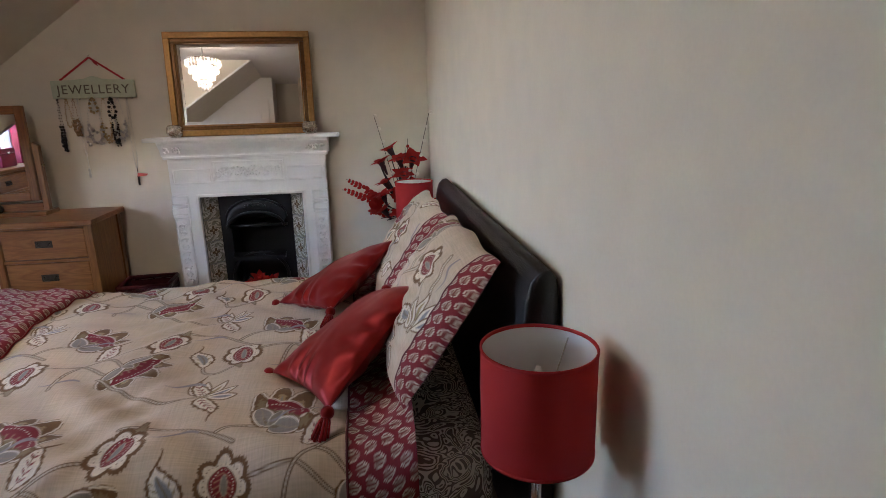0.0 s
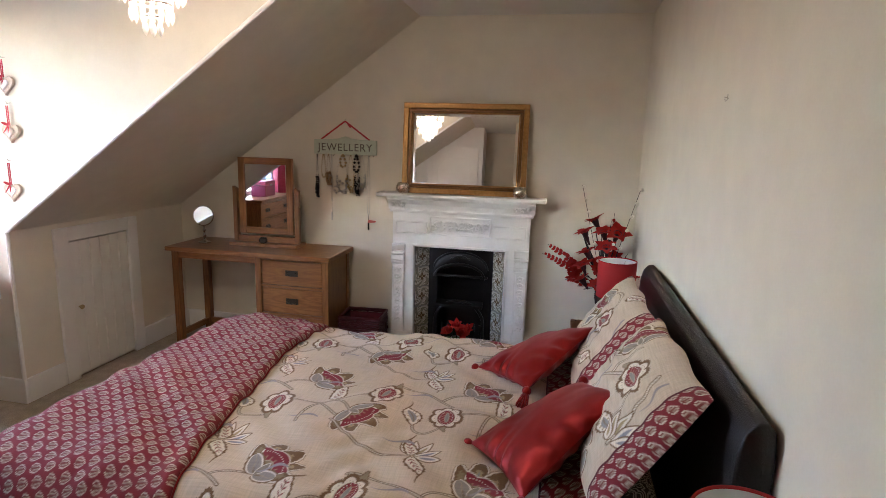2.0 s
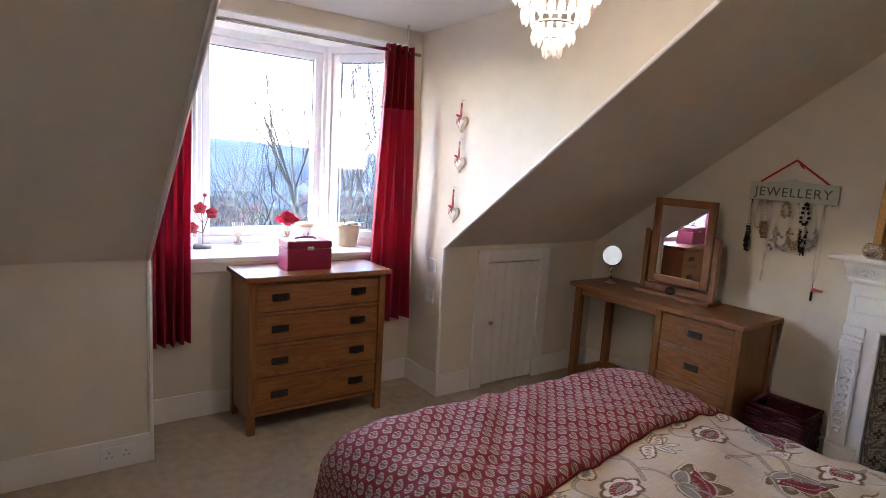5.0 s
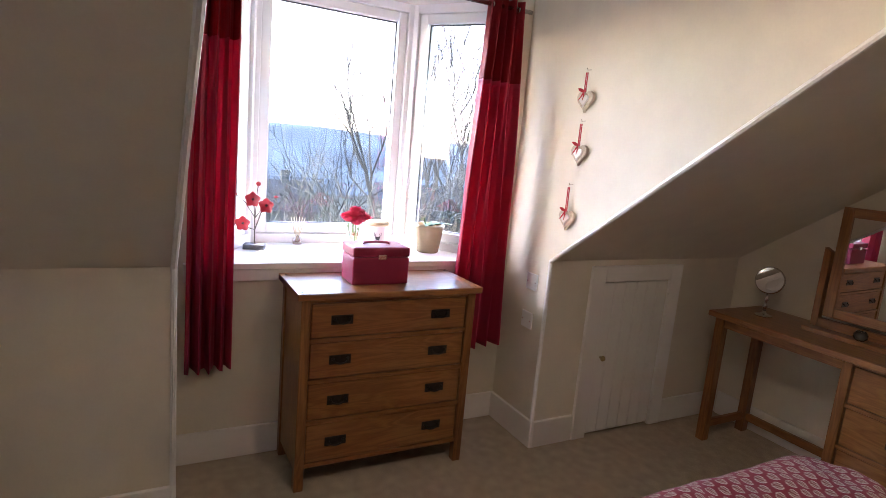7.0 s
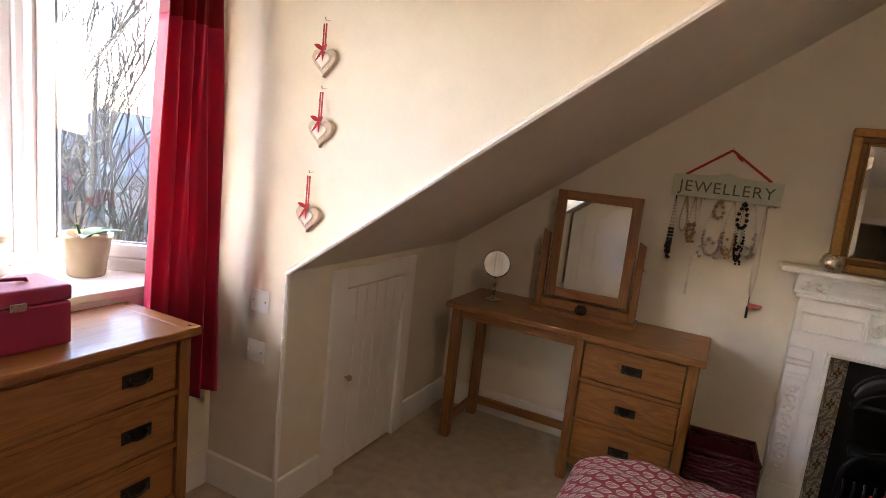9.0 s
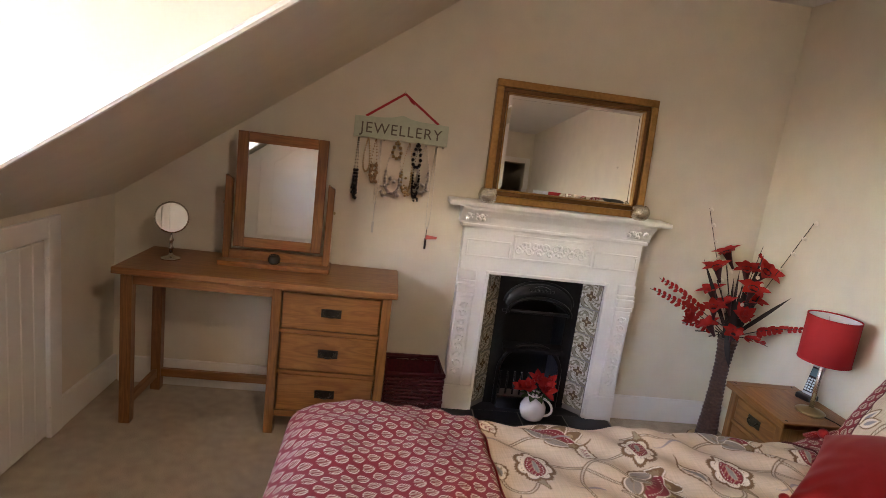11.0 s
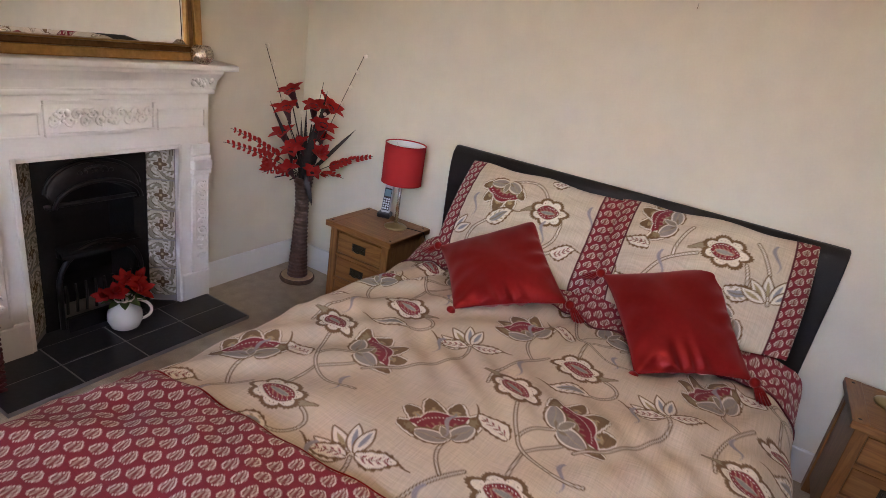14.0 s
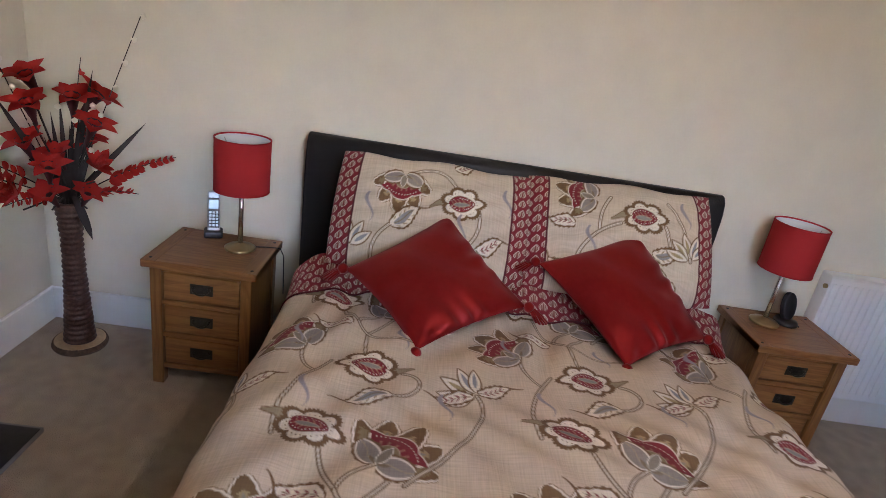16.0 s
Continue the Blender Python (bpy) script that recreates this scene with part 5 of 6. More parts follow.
def paisley():
    m = bpy.data.materials.new("paisley_cotton")
    m.use_nodes = True
    nt = m.node_tree
    b = nt.nodes["Principled BSDF"]
    b.inputs["Roughness"].default_value = 0.85
    tc, vo, wv = nt.nodes.new("ShaderNodeTexCoord"), nt.nodes.new("ShaderNodeTexNoise"), nt.nodes.new("ShaderNodeMath")
    vo.inputs["Scale"].default_value, vo.inputs["Detail"].default_value, vo.inputs["Distortion"].default_value = 9, 1.5, 1.6
    nt.links.new(tc.outputs["Object"], vo.inputs["Vector"])
    wv.operation = "PINGPONG"
    wv.inputs[1].default_value = 0.035
    nt.links.new(vo.outputs["Fac"], wv.inputs[0])
    cr = nt.nodes.new("ShaderNodeValToRGB")
    e = cr.color_ramp.elements
    e[0].position, e[0].color = 0.016, (0.13, 0.09, 0.07, 1)
    e[1].position, e[1].color = 0.020, (0.70, 0.62, 0.52, 1)
    nt.links.new(wv.outputs[0], cr.inputs[0])
    nt.links.new(cr.outputs[0], b.inputs["Base Color"])
    return m


mt = thing("mattress", "mattress in a brown paisley cotton sheet", "mattress")
part("sheet", box(-1.44, 0.66, YC - HALF + 0.03, YC + HALF - 0.03, 0.26, 0.525, 0.06, seg=4), paisley(), mt, smooth=True)


def edge(s, a, r):
    q = np.abs(s)
    t = np.clip((q - a) / r, 0, math.pi / 2)
    over = np.maximum(q - a - r * math.pi / 2, 0)
    pos = np.minimum(q, a) + r * np.sin(t)
    drop = r * (1 - np.cos(t)) + over
    return np.sign(s) * pos, drop, over


def crease(x, y):
    """Soft creases of a made bed, in metres."""
    h = 0.008 * np.sin(5.1 * x + 3.3 * y + 1.3 * np.sin(3.1 * y)) + 0.004 * np.sin(9.7 * x - 7.9 * y + 2.2 * np.sin(4.3 * x))
    h += 0.0068 * np.sin(21 * x + 13 * y + 3 * np.sin(6 * y + 2 * x)) + 0.0040 * np.sin(37 * y - 22 * x + 3 * np.sin(9 * x))
    return h + 0.011 * np.exp(-((x - 0.16) / 0.20) ** 2) * np.sin(34 * y + 9 * x + 2 * np.sin(11 * y))


def over_bed(p, q, lift=0.0):
    """Fabric coordinates (metres along the cloth) to the draped place."""
    yy, dy, oy = edge(q - YC, 0.685, 0.145)
    xx, dx, ox = edge(np.minimum(p, 0.0), 1.43, 0.145)
    xx = np.where(p > 0, p, xx)
    dx = np.where(p > 0, 0, dx)
    drop = np.where((dx > 0) & (dy > 0), np.hypot(dx, dy) ** 1.0, np.maximum(dx, dy))
    z = 0.560 + 0.022 * (1 - ((q - YC) / 0.95) ** 2) + crease(p, q) * np.clip(1.3 - drop * 3, 0.25, 1) - drop + lift
    wave = 0.018 * np.sin(p * 17 + 1.3 * np.sin(p * 5)) * np.clip(oy * 6, 0, 1)
    wavx = 0.018 * np.sin(q * 15 + np.sin(q * 4)) * np.clip(ox * 6, 0, 1)
    y = YC + yy + np.sign(yy) * (lift + wave + 0.10 * oy)
    x = xx - np.where(xx < -1.3, lift + wavx + 0.12 * ox, 0)
    return np.stack([x, y, np.maximum(z, 0.16)], -1)


QA, QB = YC - 1.08, YC + 1.08
dv = thing("duvet", "cream cotton duvet printed with red, brown and grey flowers", "duvet")


def cloth_sheet(name, fp_, fq, step, span_p, span_q, paint, lift, label, parent):
    nu, nv = int(span_p / step) + 1, int(span_q / step) + 1
    u, v = np.meshgrid(np.linspace(0, 1, nu), np.linspace(0, 1, nv), indexing="ij")
    u, v = u.ravel(), v.ravel()
    c = paint(fp_(u, v), fq(u, v))
    return grid_cloth(name, lambda a, b: over_bed(fp_(a, b), fq(a, b), 0) + lift(a, b), nu, nv, c, COTTON, parent, label)


def flat(a, b, h=0.0):
    return np.stack([0 * a, 0 * a, 0 * a + h], -1)


def all_q(u, v):
    return QA + (QB - QA) * v


cloth_sheet("cover", lambda u, v: -1.25 + 1.54 * u, all_q, 0.0035, 1.555, QB - QA, lambda p, q: Cloth(p, q, CREAM).floral(4), lambda a, b: flat(a, b), "floral duvet cover", dv)
cloth_sheet("turned_edge", lambda u, v: 0.285 + 0.170 * u, all_q, 0.0042, 0.17, QB - QA, lambda p, q: Cloth(p, q, REDP).buds(0.043, 0.0), lambda a, b: flat(a, b, 0.004 + 0.075 * a ** 1.5), "deep red patterned border", dv)
bm = bmesh.new()
for pp, ll in ((0.285, 0.006), (0.453, 0.006)):
    qs = np.linspace(QA, QB, 120)
    tube([tuple(v) for v in over_bed(np.full(120, pp), qs) + np.array((0, 0, ll))], 0.0035, 5, bm)
part("piping", bm, PIPING, dv, smooth=True)


def throw_edge(v):
    return -0.945 + 0.16 * np.clip((0.62 - v) / 0.5, 0, 1) ** 1.2


th = thing("bed_throw", "deep red throw with cream buds across the foot of the bed", "throw")


def throw_p(u, v):
    return -1.90 + (throw_edge(v) + 1.90) * u


def puff(a, b):
    e = np.minimum(np.clip((1 - a) / 0.03, 0, 1), 1)
    h = 0.030 * np.sqrt(np.clip(1 - (1 - e) ** 2, 0, 1)) + 0.004 * np.sin(a * 60) * e * 0.4
    p, q = throw_p(a, b), all_q(a, b)
    side = np.clip((np.abs(q - YC) - 0.66) / 0.2, 0, 1) * np.sign(q - YC)
    foot = np.clip((-p - 1.38) / 0.2, 0, 1)
    return np.stack([-h * foot, h * side, h * np.clip(1 - np.abs(side) * 0.7 - foot * 0.7, 0, 1)], -1)


cloth_sheet("throw_cloth", throw_p, all_q, 0.0036, 1.05, QB - QA, lambda p, q: Cloth(p, q, REDP).buds(0.045, 0.25), puff, "red cotton with a bud print", th)
qs = np.linspace(QA, QB, 160)
vv = (qs - QA) / (QB - QA)
part("hem", tube([tuple(w) for w in over_bed(throw_edge(vv) + 0.004, qs) + np.array((0, 0, 0.006))], 0.004, 6), SATIN, th, smooth=True)


def pillow(label, centre, half_w, half_h, T, print_at, group, roll=0.0):
    ob = thing("pillow", label, "pillow", group)
    A = Matrix.Rotation(radians(roll), 4, Vector((-0.825, 0, 0.565))) @ Vector((0, -1, 0))
    N = Vector((-0.825, 0, 0.565))
    B = A.cross(N) * -1
    A, B, N, C = (np.array(v) for v in (A, B, N, Vector(centre)))

    def shape(sign, T):
        def f(u, v):
            a, b = (u * 2 - 1), (v * 2 - 1)
            inner = np.clip((1 - np.abs(a) ** 3.2) * (1 - np.abs(b) ** 3.2), 0, 1)
            h = sign * T * inner ** 0.55 + 0.004 * np.sin(a * 14 + b * 5) * inner + 0.003 * np.sin(b * 21 - a * 8) * inner
            sag = 1 - 0.025 * (b ** 2) * np.abs(a)
            wob = 0.006 * np.sin(a * 7 + 1)
            return C + np.outer(a * half_w * sag, A) + np.outer(b * half_h * (1 - 0.03 * a * a) + wob, B) + np.outer(h, N)
        return f
    nu, nv = int(2 * half_w / 0.0036), int(2 * half_h / 0.0036)
    u, v = np.meshgrid(np.linspace(-1, 1, nu), np.linspace(-1, 1, nv), indexing="ij")
    a, b = u.ravel() * half_w, v.ravel() * half_h
    c = Cloth(b, -a, (0.60, 0.490, 0.355)).placed(*print_at)
    r = Cloth(a, b, REDP).buds(0.040, math.pi / 2)
    band = np.abs(a) > half_w - 0.078
    c[band] = r[band]
    c[np.abs(np.abs(a) - half_w + 0.078) < 0.003] = (0.10, 0.008, 0.012)
    grid_cloth("front", shape(1, T), nu, nv, c, COTTON, ob)
    grid_cloth("back", shape(-1, T * 0.35), 40, 30, REDP, COTTON, ob)
    return ob


pillow("floral cotton pillow with deep red borders against the headboard", (0.525, 2.048, 0.800), 0.368, 0.225, 0.075, (
    [("lotus", 0.145, 0.12, 3.05, 1.0), ("pod", 0.055, -0.10, -1.35, 0.95), ("leaf", -0.10, -0.17, -1.2, 1.0), ("leaf", 0.19, -0.06, -1.1, 0.9), ("spray", -0.16, 0.29, 0.1, 1), ("grey_leaf", -0.05, 0.15, -1.0, 1.2), ("lotus", -0.20, -0.06, 0.4, 1.0)],
    [(-0.04, -0.11), (0.09, -0.27), (0.0, 0.23)],
    [((0.05, -0.16), (-0.05, -0.20), (-0.14, -0.09)), ((0.10, -0.08), (0.20, -0.02), (0.15, 0.10)), ((-0.10, -0.10), (-0.13, -0.14), (-0.10, -0.17)), ((-0.05, 0.15), (-0.12, 0.22), (-0.20, 0.20))]), "pillows")
pillow("floral cotton pillow with red borders overlapping its neighbour", (0.545, 1.333, 0.815), 0.370, 0.228, 0.080, (
    [("lotus", 0.15, 0.12, 1.35, 1.0), ("pod", 0.083, -0.07, -1.5, 1.0), ("leaf", 0.03, 0.19, 1.4, 0.95), ("grey_leaf", -0.05, -0.10, -1.5, 1.1), ("spray", -0.06, -0.25, 0.2, 1), ("lotus", -0.14, -0.16, 2.4, 1.0), ("leaf", -0.17, 0.20, 0.9, 1.0)],
    [(-0.02, 0.13), (0.12, -0.24), (-0.12, 0.05)],
    [((0.05, 0.02), (0.02, 0.17), (-0.16, 0.20)), ((0.03, 0.10), (0.10, 0.10), (0.15, 0.06)), ((0.06, -0.15), (-0.02, -0.19), (-0.08, -0.14)), ((-0.06, -0.25), (0.08, -0.24), (0.16, -0.17))]), "pillows", 1.5)


def cushion(label, left, top, right, bottom):
    l, t, r, b = (Vector(v) for v in (left, top, right, bottom))
    C = (l + t + r + b) / 4
    A, B = ((t - l) + (r - b)) / 4, ((l - b) + (t - r)) / 4
    N = A.cross(B).normalized()
    if N.x > 0:
        N = -N
    ob = thing("cushion", label, "cushion", "red satin cushions")
    corner = [np.array(C + (v - C) * 1.03) for v in (l, t, r, b)]
    n_ = np.array(N)

    def shape(sign):
        def f(u, v):
            a, bb = u * 2 - 1, v * 2 - 1
            inner = np.clip((1 - np.abs(a) ** 2.4) * (1 - np.abs(bb) ** 2.4), 0, 1)
            pa, pb = a * (1 - 0.075 * (1 - bb ** 2) * np.abs(a) ** 2), bb * (1 - 0.075 * (1 - a ** 2) * np.abs(bb) ** 2)
            s, q = (pa + 1) / 2, (pb + 1) / 2
            flat_ = np.outer((1 - s) * q, corner[0]) + np.outer(s * q, corner[1]) + np.outer(s * (1 - q), corner[2]) + np.outer((1 - s) * (1 - q), corner[3])
            rim = (np.abs(a) ** 3 + np.abs(bb) ** 3) * inner
            h = sign * 0.060 * inner ** 0.55 + 0.0035 * np.sin(6 * a + 4 * bb + 2) * inner + 0.0055 * np.sin(11 * np.arctan2(bb, a + 0.01) + 3 * a) * rim + 0.003 * np.sin(15 * a - 9 * bb) * rim
            h = h + sign * (0.010 * np.sin(17 * a + 4 * bb + 2 * np.sin(5 * a)) * np.exp(-(1 + bb) / 0.22) + 0.009 * np.sin(15 * bb - 5 * a + 1.5 * np.sin(4 * bb)) * np.exp(-(1 - a) / 0.2) + 0.004 * np.sin(13 * (a - bb)) * np.exp(-((a + 0.9) ** 2 + (bb + 0.9) ** 2) / 0.25)) * np.clip(inner * 7, 0, 1)
            return flat_ + np.outer(h, n_)
        return f
    grid_cloth("front", shape(1), 90, 90, (0.3, 0.01, 0.02), SATIN, ob)
    grid_cloth("back", shape(-1), 40, 40, (0.3, 0.01, 0.02), SATIN, ob)
    for s1 in (-1, 1):
        for s2 in (-1, 1):
            p = Vector(corner[{(-1, 1): 0, (1, 1): 1, (1, -1): 2, (-1, -1): 3}[(s1, s2)]])
            out = (p - C).normalized()
            d = out if (s1, s2) == (1, 1) else (out * 0.6 + Vector((-0.15, 0, -0.6))).normalized()
            bm = bead(bmesh.new(), p + out * 0.008, 0.019, 2)
            for k in range(20):
                a = 6.283 * k / 20
                e = Vector((math.cos(a), math.sin(a), 0.3)) * (0.021 if k % 2 else 0.012)
                tube([p + out * 0.010, p + out * 0.014 + d * 0.022 + e * 0.6, p + out * 0.014 + d * 0.064 + e], 0.0048, 4, bm)
            part("tassel", bm, SATIN, ob, smooth=True)


cushion("square red satin cushion with corner tassels leaning on the pillow", (0.280, 2.310, 0.665), (0.475, 1.995, 0.840), (0.210, 1.710, 0.655), (-0.030, 2.050, 0.582))
cushion("square red satin cushion with corner tassels beside the lamp", (0.410, 1.640, 0.735), (0.520, 1.275, 0.870), (0.240, 1.062, 0.618), (0.045, 1.388, 0.580))


# ---- bedside lamps and telephones ----
def table_lamp(at, label, turn):
    ob = thing("table_lamp", label, "lamp", "bedside lamps", at, turn)
    part("base", lathe([(0.058, 0), (0.060, 0.006), (0.052, 0.012), (0.020, 0.020), (0.010, 0.026)], 32), BRASS, ob, smooth=True)
    part("stem", lathe([(0.0095, 0.024), (0.0095, 0.27)], 16), CHROME, ob, smooth=True)
    part("socket", lathe([(0.014, 0.27), (0.016, 0.275), (0.016, 0.325)], 16), WHITEPLASTIC, ob, smooth=True)
    part("bulb", lathe([(0.010, 0.325), (0.018, 0.350), (0.016, 0.375), (0.004, 0.405)], 16), CERAMIC, ob, smooth=True)
    sh = part("shade", lathe([(0.102, 0.245), (0.102, 0.440)], 56, cap=False), SHADE, ob, "red fabric drum shade", smooth=True)
    part("lining", lathe([(0.1000, 0.246), (0.1000, 0.439)], 56, cap=False), LINING, sh, "white lining", smooth=True)
    for zz in (0.245, 0.440):
        part("rim", lathe([(0.0992, zz - 0.003), (0.1030, zz - 0.003), (0.1030, zz + 0.003), (0.0992, zz + 0.003), (0.0992, zz - 0.003)], 56, cap=False), SHADE, sh, smooth=True)
    bm = bmesh.new()
    for k in range(3):
        a = 2.094 * k
        tube([(0.014 * math.cos(a), 0.014 * math.sin(a), 0.30), (0.100 * math.cos(a), 0.100 * math.sin(a), 0.425)], 0.0015, 5, bm)
    part("spider", bm, CHROME, ob)
    part("cable", tube([(0.058, 0, 0.004), (0.10, -0.01, 0.004), (0.15, -0.03, 0.004), (0.165, -0.035, -0.03), (0.17, -0.04, -0.20)], 0.0025, 6), STEM, ob, smooth=True)


table_lamp((0.617, 2.780, 0.535), "small bedside lamp with a red drum shade beside a telephone", -60)
table_lamp((0.655, 0.585, 0.525), "small bedside lamp with a red drum shade beside black handset", -80)
ph = thing("cordless_telephone", "silver cordless telephone standing in its black cradle", "telephone", at=(0.705, 2.918, 0.535), turn=-70)
part("cradle", box(-0.036, 0.036, -0.035, 0.035, 0, 0.028, 0.008), PHONEBLACK, ph)
up = Matrix.Translation((0, 0.0, 0.018)) @ Matrix.Rotation(radians(-16), 4, "X")
bm = box(-0.024, 0.024, -0.012, 0.012, 0, 0.165, 0.007, seg=3)
bm.transform(up)
hs = part("handset", bm, PHONESILVER, ph, smooth=False)
bm = box(-0.018, 0.018, -0.0145, -0.011, 0.095, 0.132, 0.001)
bm.transform(up)
part("screen", bm, SCREEN, hs)
bm = box(-0.020, 0.020, -0.0135, -0.011, 0.018, 0.140, 0.001)
bm.transform(up)
part("face", bm, PHONEBLACK, hs)
for r in range(5):
    for c in range(3):
        bm = box(-0.017 + c * 0.0125, -0.008 + c * 0.0125, -0.0158, -0.013, 0.024 + r * 0.013, 0.033 + r * 0.013, 0.001)
        bm.transform(up)
        part("key", bm, KEYCAP, hs)
pc = thing("phone_cradle", "black handset standing in a small charging cradle", "telephone", at=(0.675, 0.478, 0.525), turn=-75)
part("base", lathe([(0.048, 0), (0.050, 0.008), (0.042, 0.020), (0.010, 0.024)], 28), PHONEBLACK, pc, smooth=True)
bm = prism([(0.035 * math.cos(a * 0.2618), 0.062 + 0.062 * math.sin(a * 0.2618)) for a in range(24)], 1, -0.012, 0.012, bev=0.005)
bm.transform(Matrix.Translation((0, 0, 0.014)) @ Matrix.Rotation(radians(-14), 4, "X"))
part("handset", bm, PHONEBLACK, pc, smooth=True)

# radiator
rd = thing("radiator", "white panel radiator with vertical flutes on the wall", "radiator")
part("panel", box(0.7300, 0.7520, -0.55, 0.315, 0.16, 0.745, 0.006), RADIATOR, rd)
for k in range(26):
    y = -0.53 + k * 0.0325
    part("flute", box(0.7255, 0.7310, y, y + 0.020, 0.19, 0.715, 0.003), RADIATOR, rd)
part("top_grille", box(0.7300, 0.7950, -0.55, 0.315, 0.742, 0.752, 0.003), RADIATOR, rd)
part("side_cover", box(0.7280, 0.7950, 0.305, 0.318, 0.17, 0.75, 0.003), RADIATOR, rd)
part("valve", lathe([(0.010, 0), (0.012, 0.02), (0.018, 0.025), (0.018, 0.06), (0.014, 0.07)], 16, (0.7650, 0.335, 0.13)), WHITEPLASTIC, rd, smooth=True)
part("bleed_valve", lathe([(0.010, 0), (0.010, 0.01)], 12, (0, 0, 0)), BRASS, rd).matrix_local = pose(0.7350, 0.322, 0.70, 90, 0, 180)
part("pipe", tube([(0.7650, 0.335, 0.0), (0.7650, 0.335, 0.14)], 0.0075, 8), CHROME, rd, smooth=True)

# nail in the wall above the bed
nl = thing("picture_nail", "small bare picture nail in the cream wall", "nail", at=(0.80, 1.65, 1.76))
part("shank", tube([(0, 0, 0), (-0.014, 0, 0.004)], 0.0013, 6), CHROME, nl)
part("hook", tube([(-0.004, 0, 0.012), (-0.005, 0, -0.006), (-0.010, 0, -0.010), (-0.012, 0, -0.002)], 0.0014, 6), CHROME, nl)


# ---- sockets ----
def wall_plate(name, label, m, w, h, sockets):
    ob = thing(name, label, "socket")
    ob.matrix_world = m
    part("plate", box(-w / 2, w / 2, -0.009, 0, -h / 2, h / 2, 0.003), WHITEPLASTIC, ob)
    for x in sockets:
        for dx, dz, ww, hh in ((0, 0.016, 0.004, 0.009), (-0.011, -0.006, 0.008, 0.004), (0.011, -0.006, 0.008, 0.004)):
            part("slot", box(x + dx - ww / 2, x + dx + ww / 2, -0.0095, -0.0085, dz - hh / 2, dz + hh / 2), PHONEBLACK, ob)
        part("switch", box(x - 0.005, x + 0.005, -0.013, -0.009, 0.022, 0.036, 0.001), WHITEPLASTIC, ob)
    for x in (-w / 2 + 0.012, w / 2 - 0.012):
        if not sockets:
            part("screw", lathe([(0.004, 0), (0.003, 0.001)], 10), CHROME, ob).matrix_local = pose(x, -0.009, 0, 90, 0, 0)


wall_plate("blank_plate", "square white blank wall plate", pose(-2.865, DN, 0.888), 0.09, 0.09, ())
wall_plate("blank_plate", "square white blank wall plate", pose(-2.872, DN, 0.675), 0.09, 0.09, ())
wall_plate("double_socket", "white double power socket set in the skirting board", pose(KNEE + 0.018, 0.274, 0.075, 0, 0, 90), 0.146, 0.086, (-0.036, 0.036))


# ---- hanging hearts ----
def heart_outline(s, n=36):
    out = []
    for i in range(n):
        t = 2 * math.pi * i / n
        out.append((s * 0.0625 * 16 * math.sin(t) ** 3 / 2, s * 0.0625 * (13 * math.cos(t) - 5 * math.cos(2 * t) - 2 * math.cos(3 * t) - math.cos(4 * t)) / 2))
    return out


for k, (x, zn, zh, lean_) in enumerate(((-2.612, 1.964, 1.825, 4), (-2.608, 1.731, 1.578, -3), (-2.640, 1.430, 1.262, 3))):
    ob = thing("hanging_heart", "limed wooden heart with a white heart and red ribbon bow", "ornament", "three hanging hearts", (x, DN - 0.012, zh), 0)
    part("heart", prism(heart_outline(0.108), 1, -0.009, 0.009, bev=0.002), HEARTWOOD, ob)
    part("small_heart", prism([(p * 0.56, q * 0.56) for p, q in heart_outline(0.108)], 1, -0.018, -0.009, bev=0.003), WHITEHEART, ob)
    rise = zn - zh
    bm = bmesh.new()
    for s in (-1, 1):
        box(min(s * 0.002, s * 0.008), max(s * 0.002, s * 0.008), -0.013, -0.011, 0.035, rise - 0.015, 0, bm)
        petal(bm, (0, -0.016, 0.038), (s, -0.2, 0.45), (0, -1, 0), 0.034, 0.016)
        petal(bm, (0, -0.016, 0.038), (s * 0.35, -0.15, -1), (0, -1, 0), 0.052, 0.010)
    part("ribbon", bm, RIBBON, ob)
    part("hook", tube([(0, 0.012, rise), (0, -0.010, rise - 0.004), (0, -0.014, rise + 0.006)], 0.002, 6), CHROME, ob)

# ---- jewellery board ----
jb_ = thing("jewellery_board", "pale green wooden board lettered JEWELLERY on a red ribbon", "jewellery holder", at=(-1.302, 3.640, 1.527))
pts = [(-0.245, -0.055), (0.245, -0.055), (0.245, 0.052), (0.10, 0.056), (0.05, 0.062), (0.0, 0.078), (-0.05, 0.062), (-0.10, 0.056), (-0.245, 0.052)]
part("board", prism(pts, 1, -0.008, 0.010, bev=0.002), SIGN, jb_)
fc = bpy.data.curves.new("lettering", "FONT")
fc.body, fc.size, fc.extrude, fc.align_x, fc.align_y, fc.space_character = "JEWELLERY", 0.078, 0.0008, "CENTER", "CENTER", 1.12
tmp = bpy.data.objects.new("lettering", fc)
scene.collection.objects.link(tmp)
lm = bpy.data.meshes.new_from_object(tmp.evaluated_get(bpy.context.evaluated_depsgraph_get()))
bpy.data.objects.remove(tmp)
lm.materials.clear()
lm.materials.append(SIGNTEXT)
lt = new("lettering", lm)
lt.parent = jb_
lt.matrix_local = pose(0, -0.0092, -0.005, 90, 0, 0)
bm = bmesh.new()
for s in (-1, 1):
    d = Vector((s * 0.19, 0, -0.135))
    a = Vector((0, -0.002, 0.188))
    nrm = Vector((d.z, 0, -d.x)).normalized() * 0.006
    vs4 = [bm.verts.new(a + o) for o in (-nrm, nrm, d + nrm, d - nrm)]
    bm.faces.new(vs4)
petal(bm, (0.02, -0.006, 0.17), (0.5, 0, -0.5), (0, -1, 0), 0.05, 0.012)
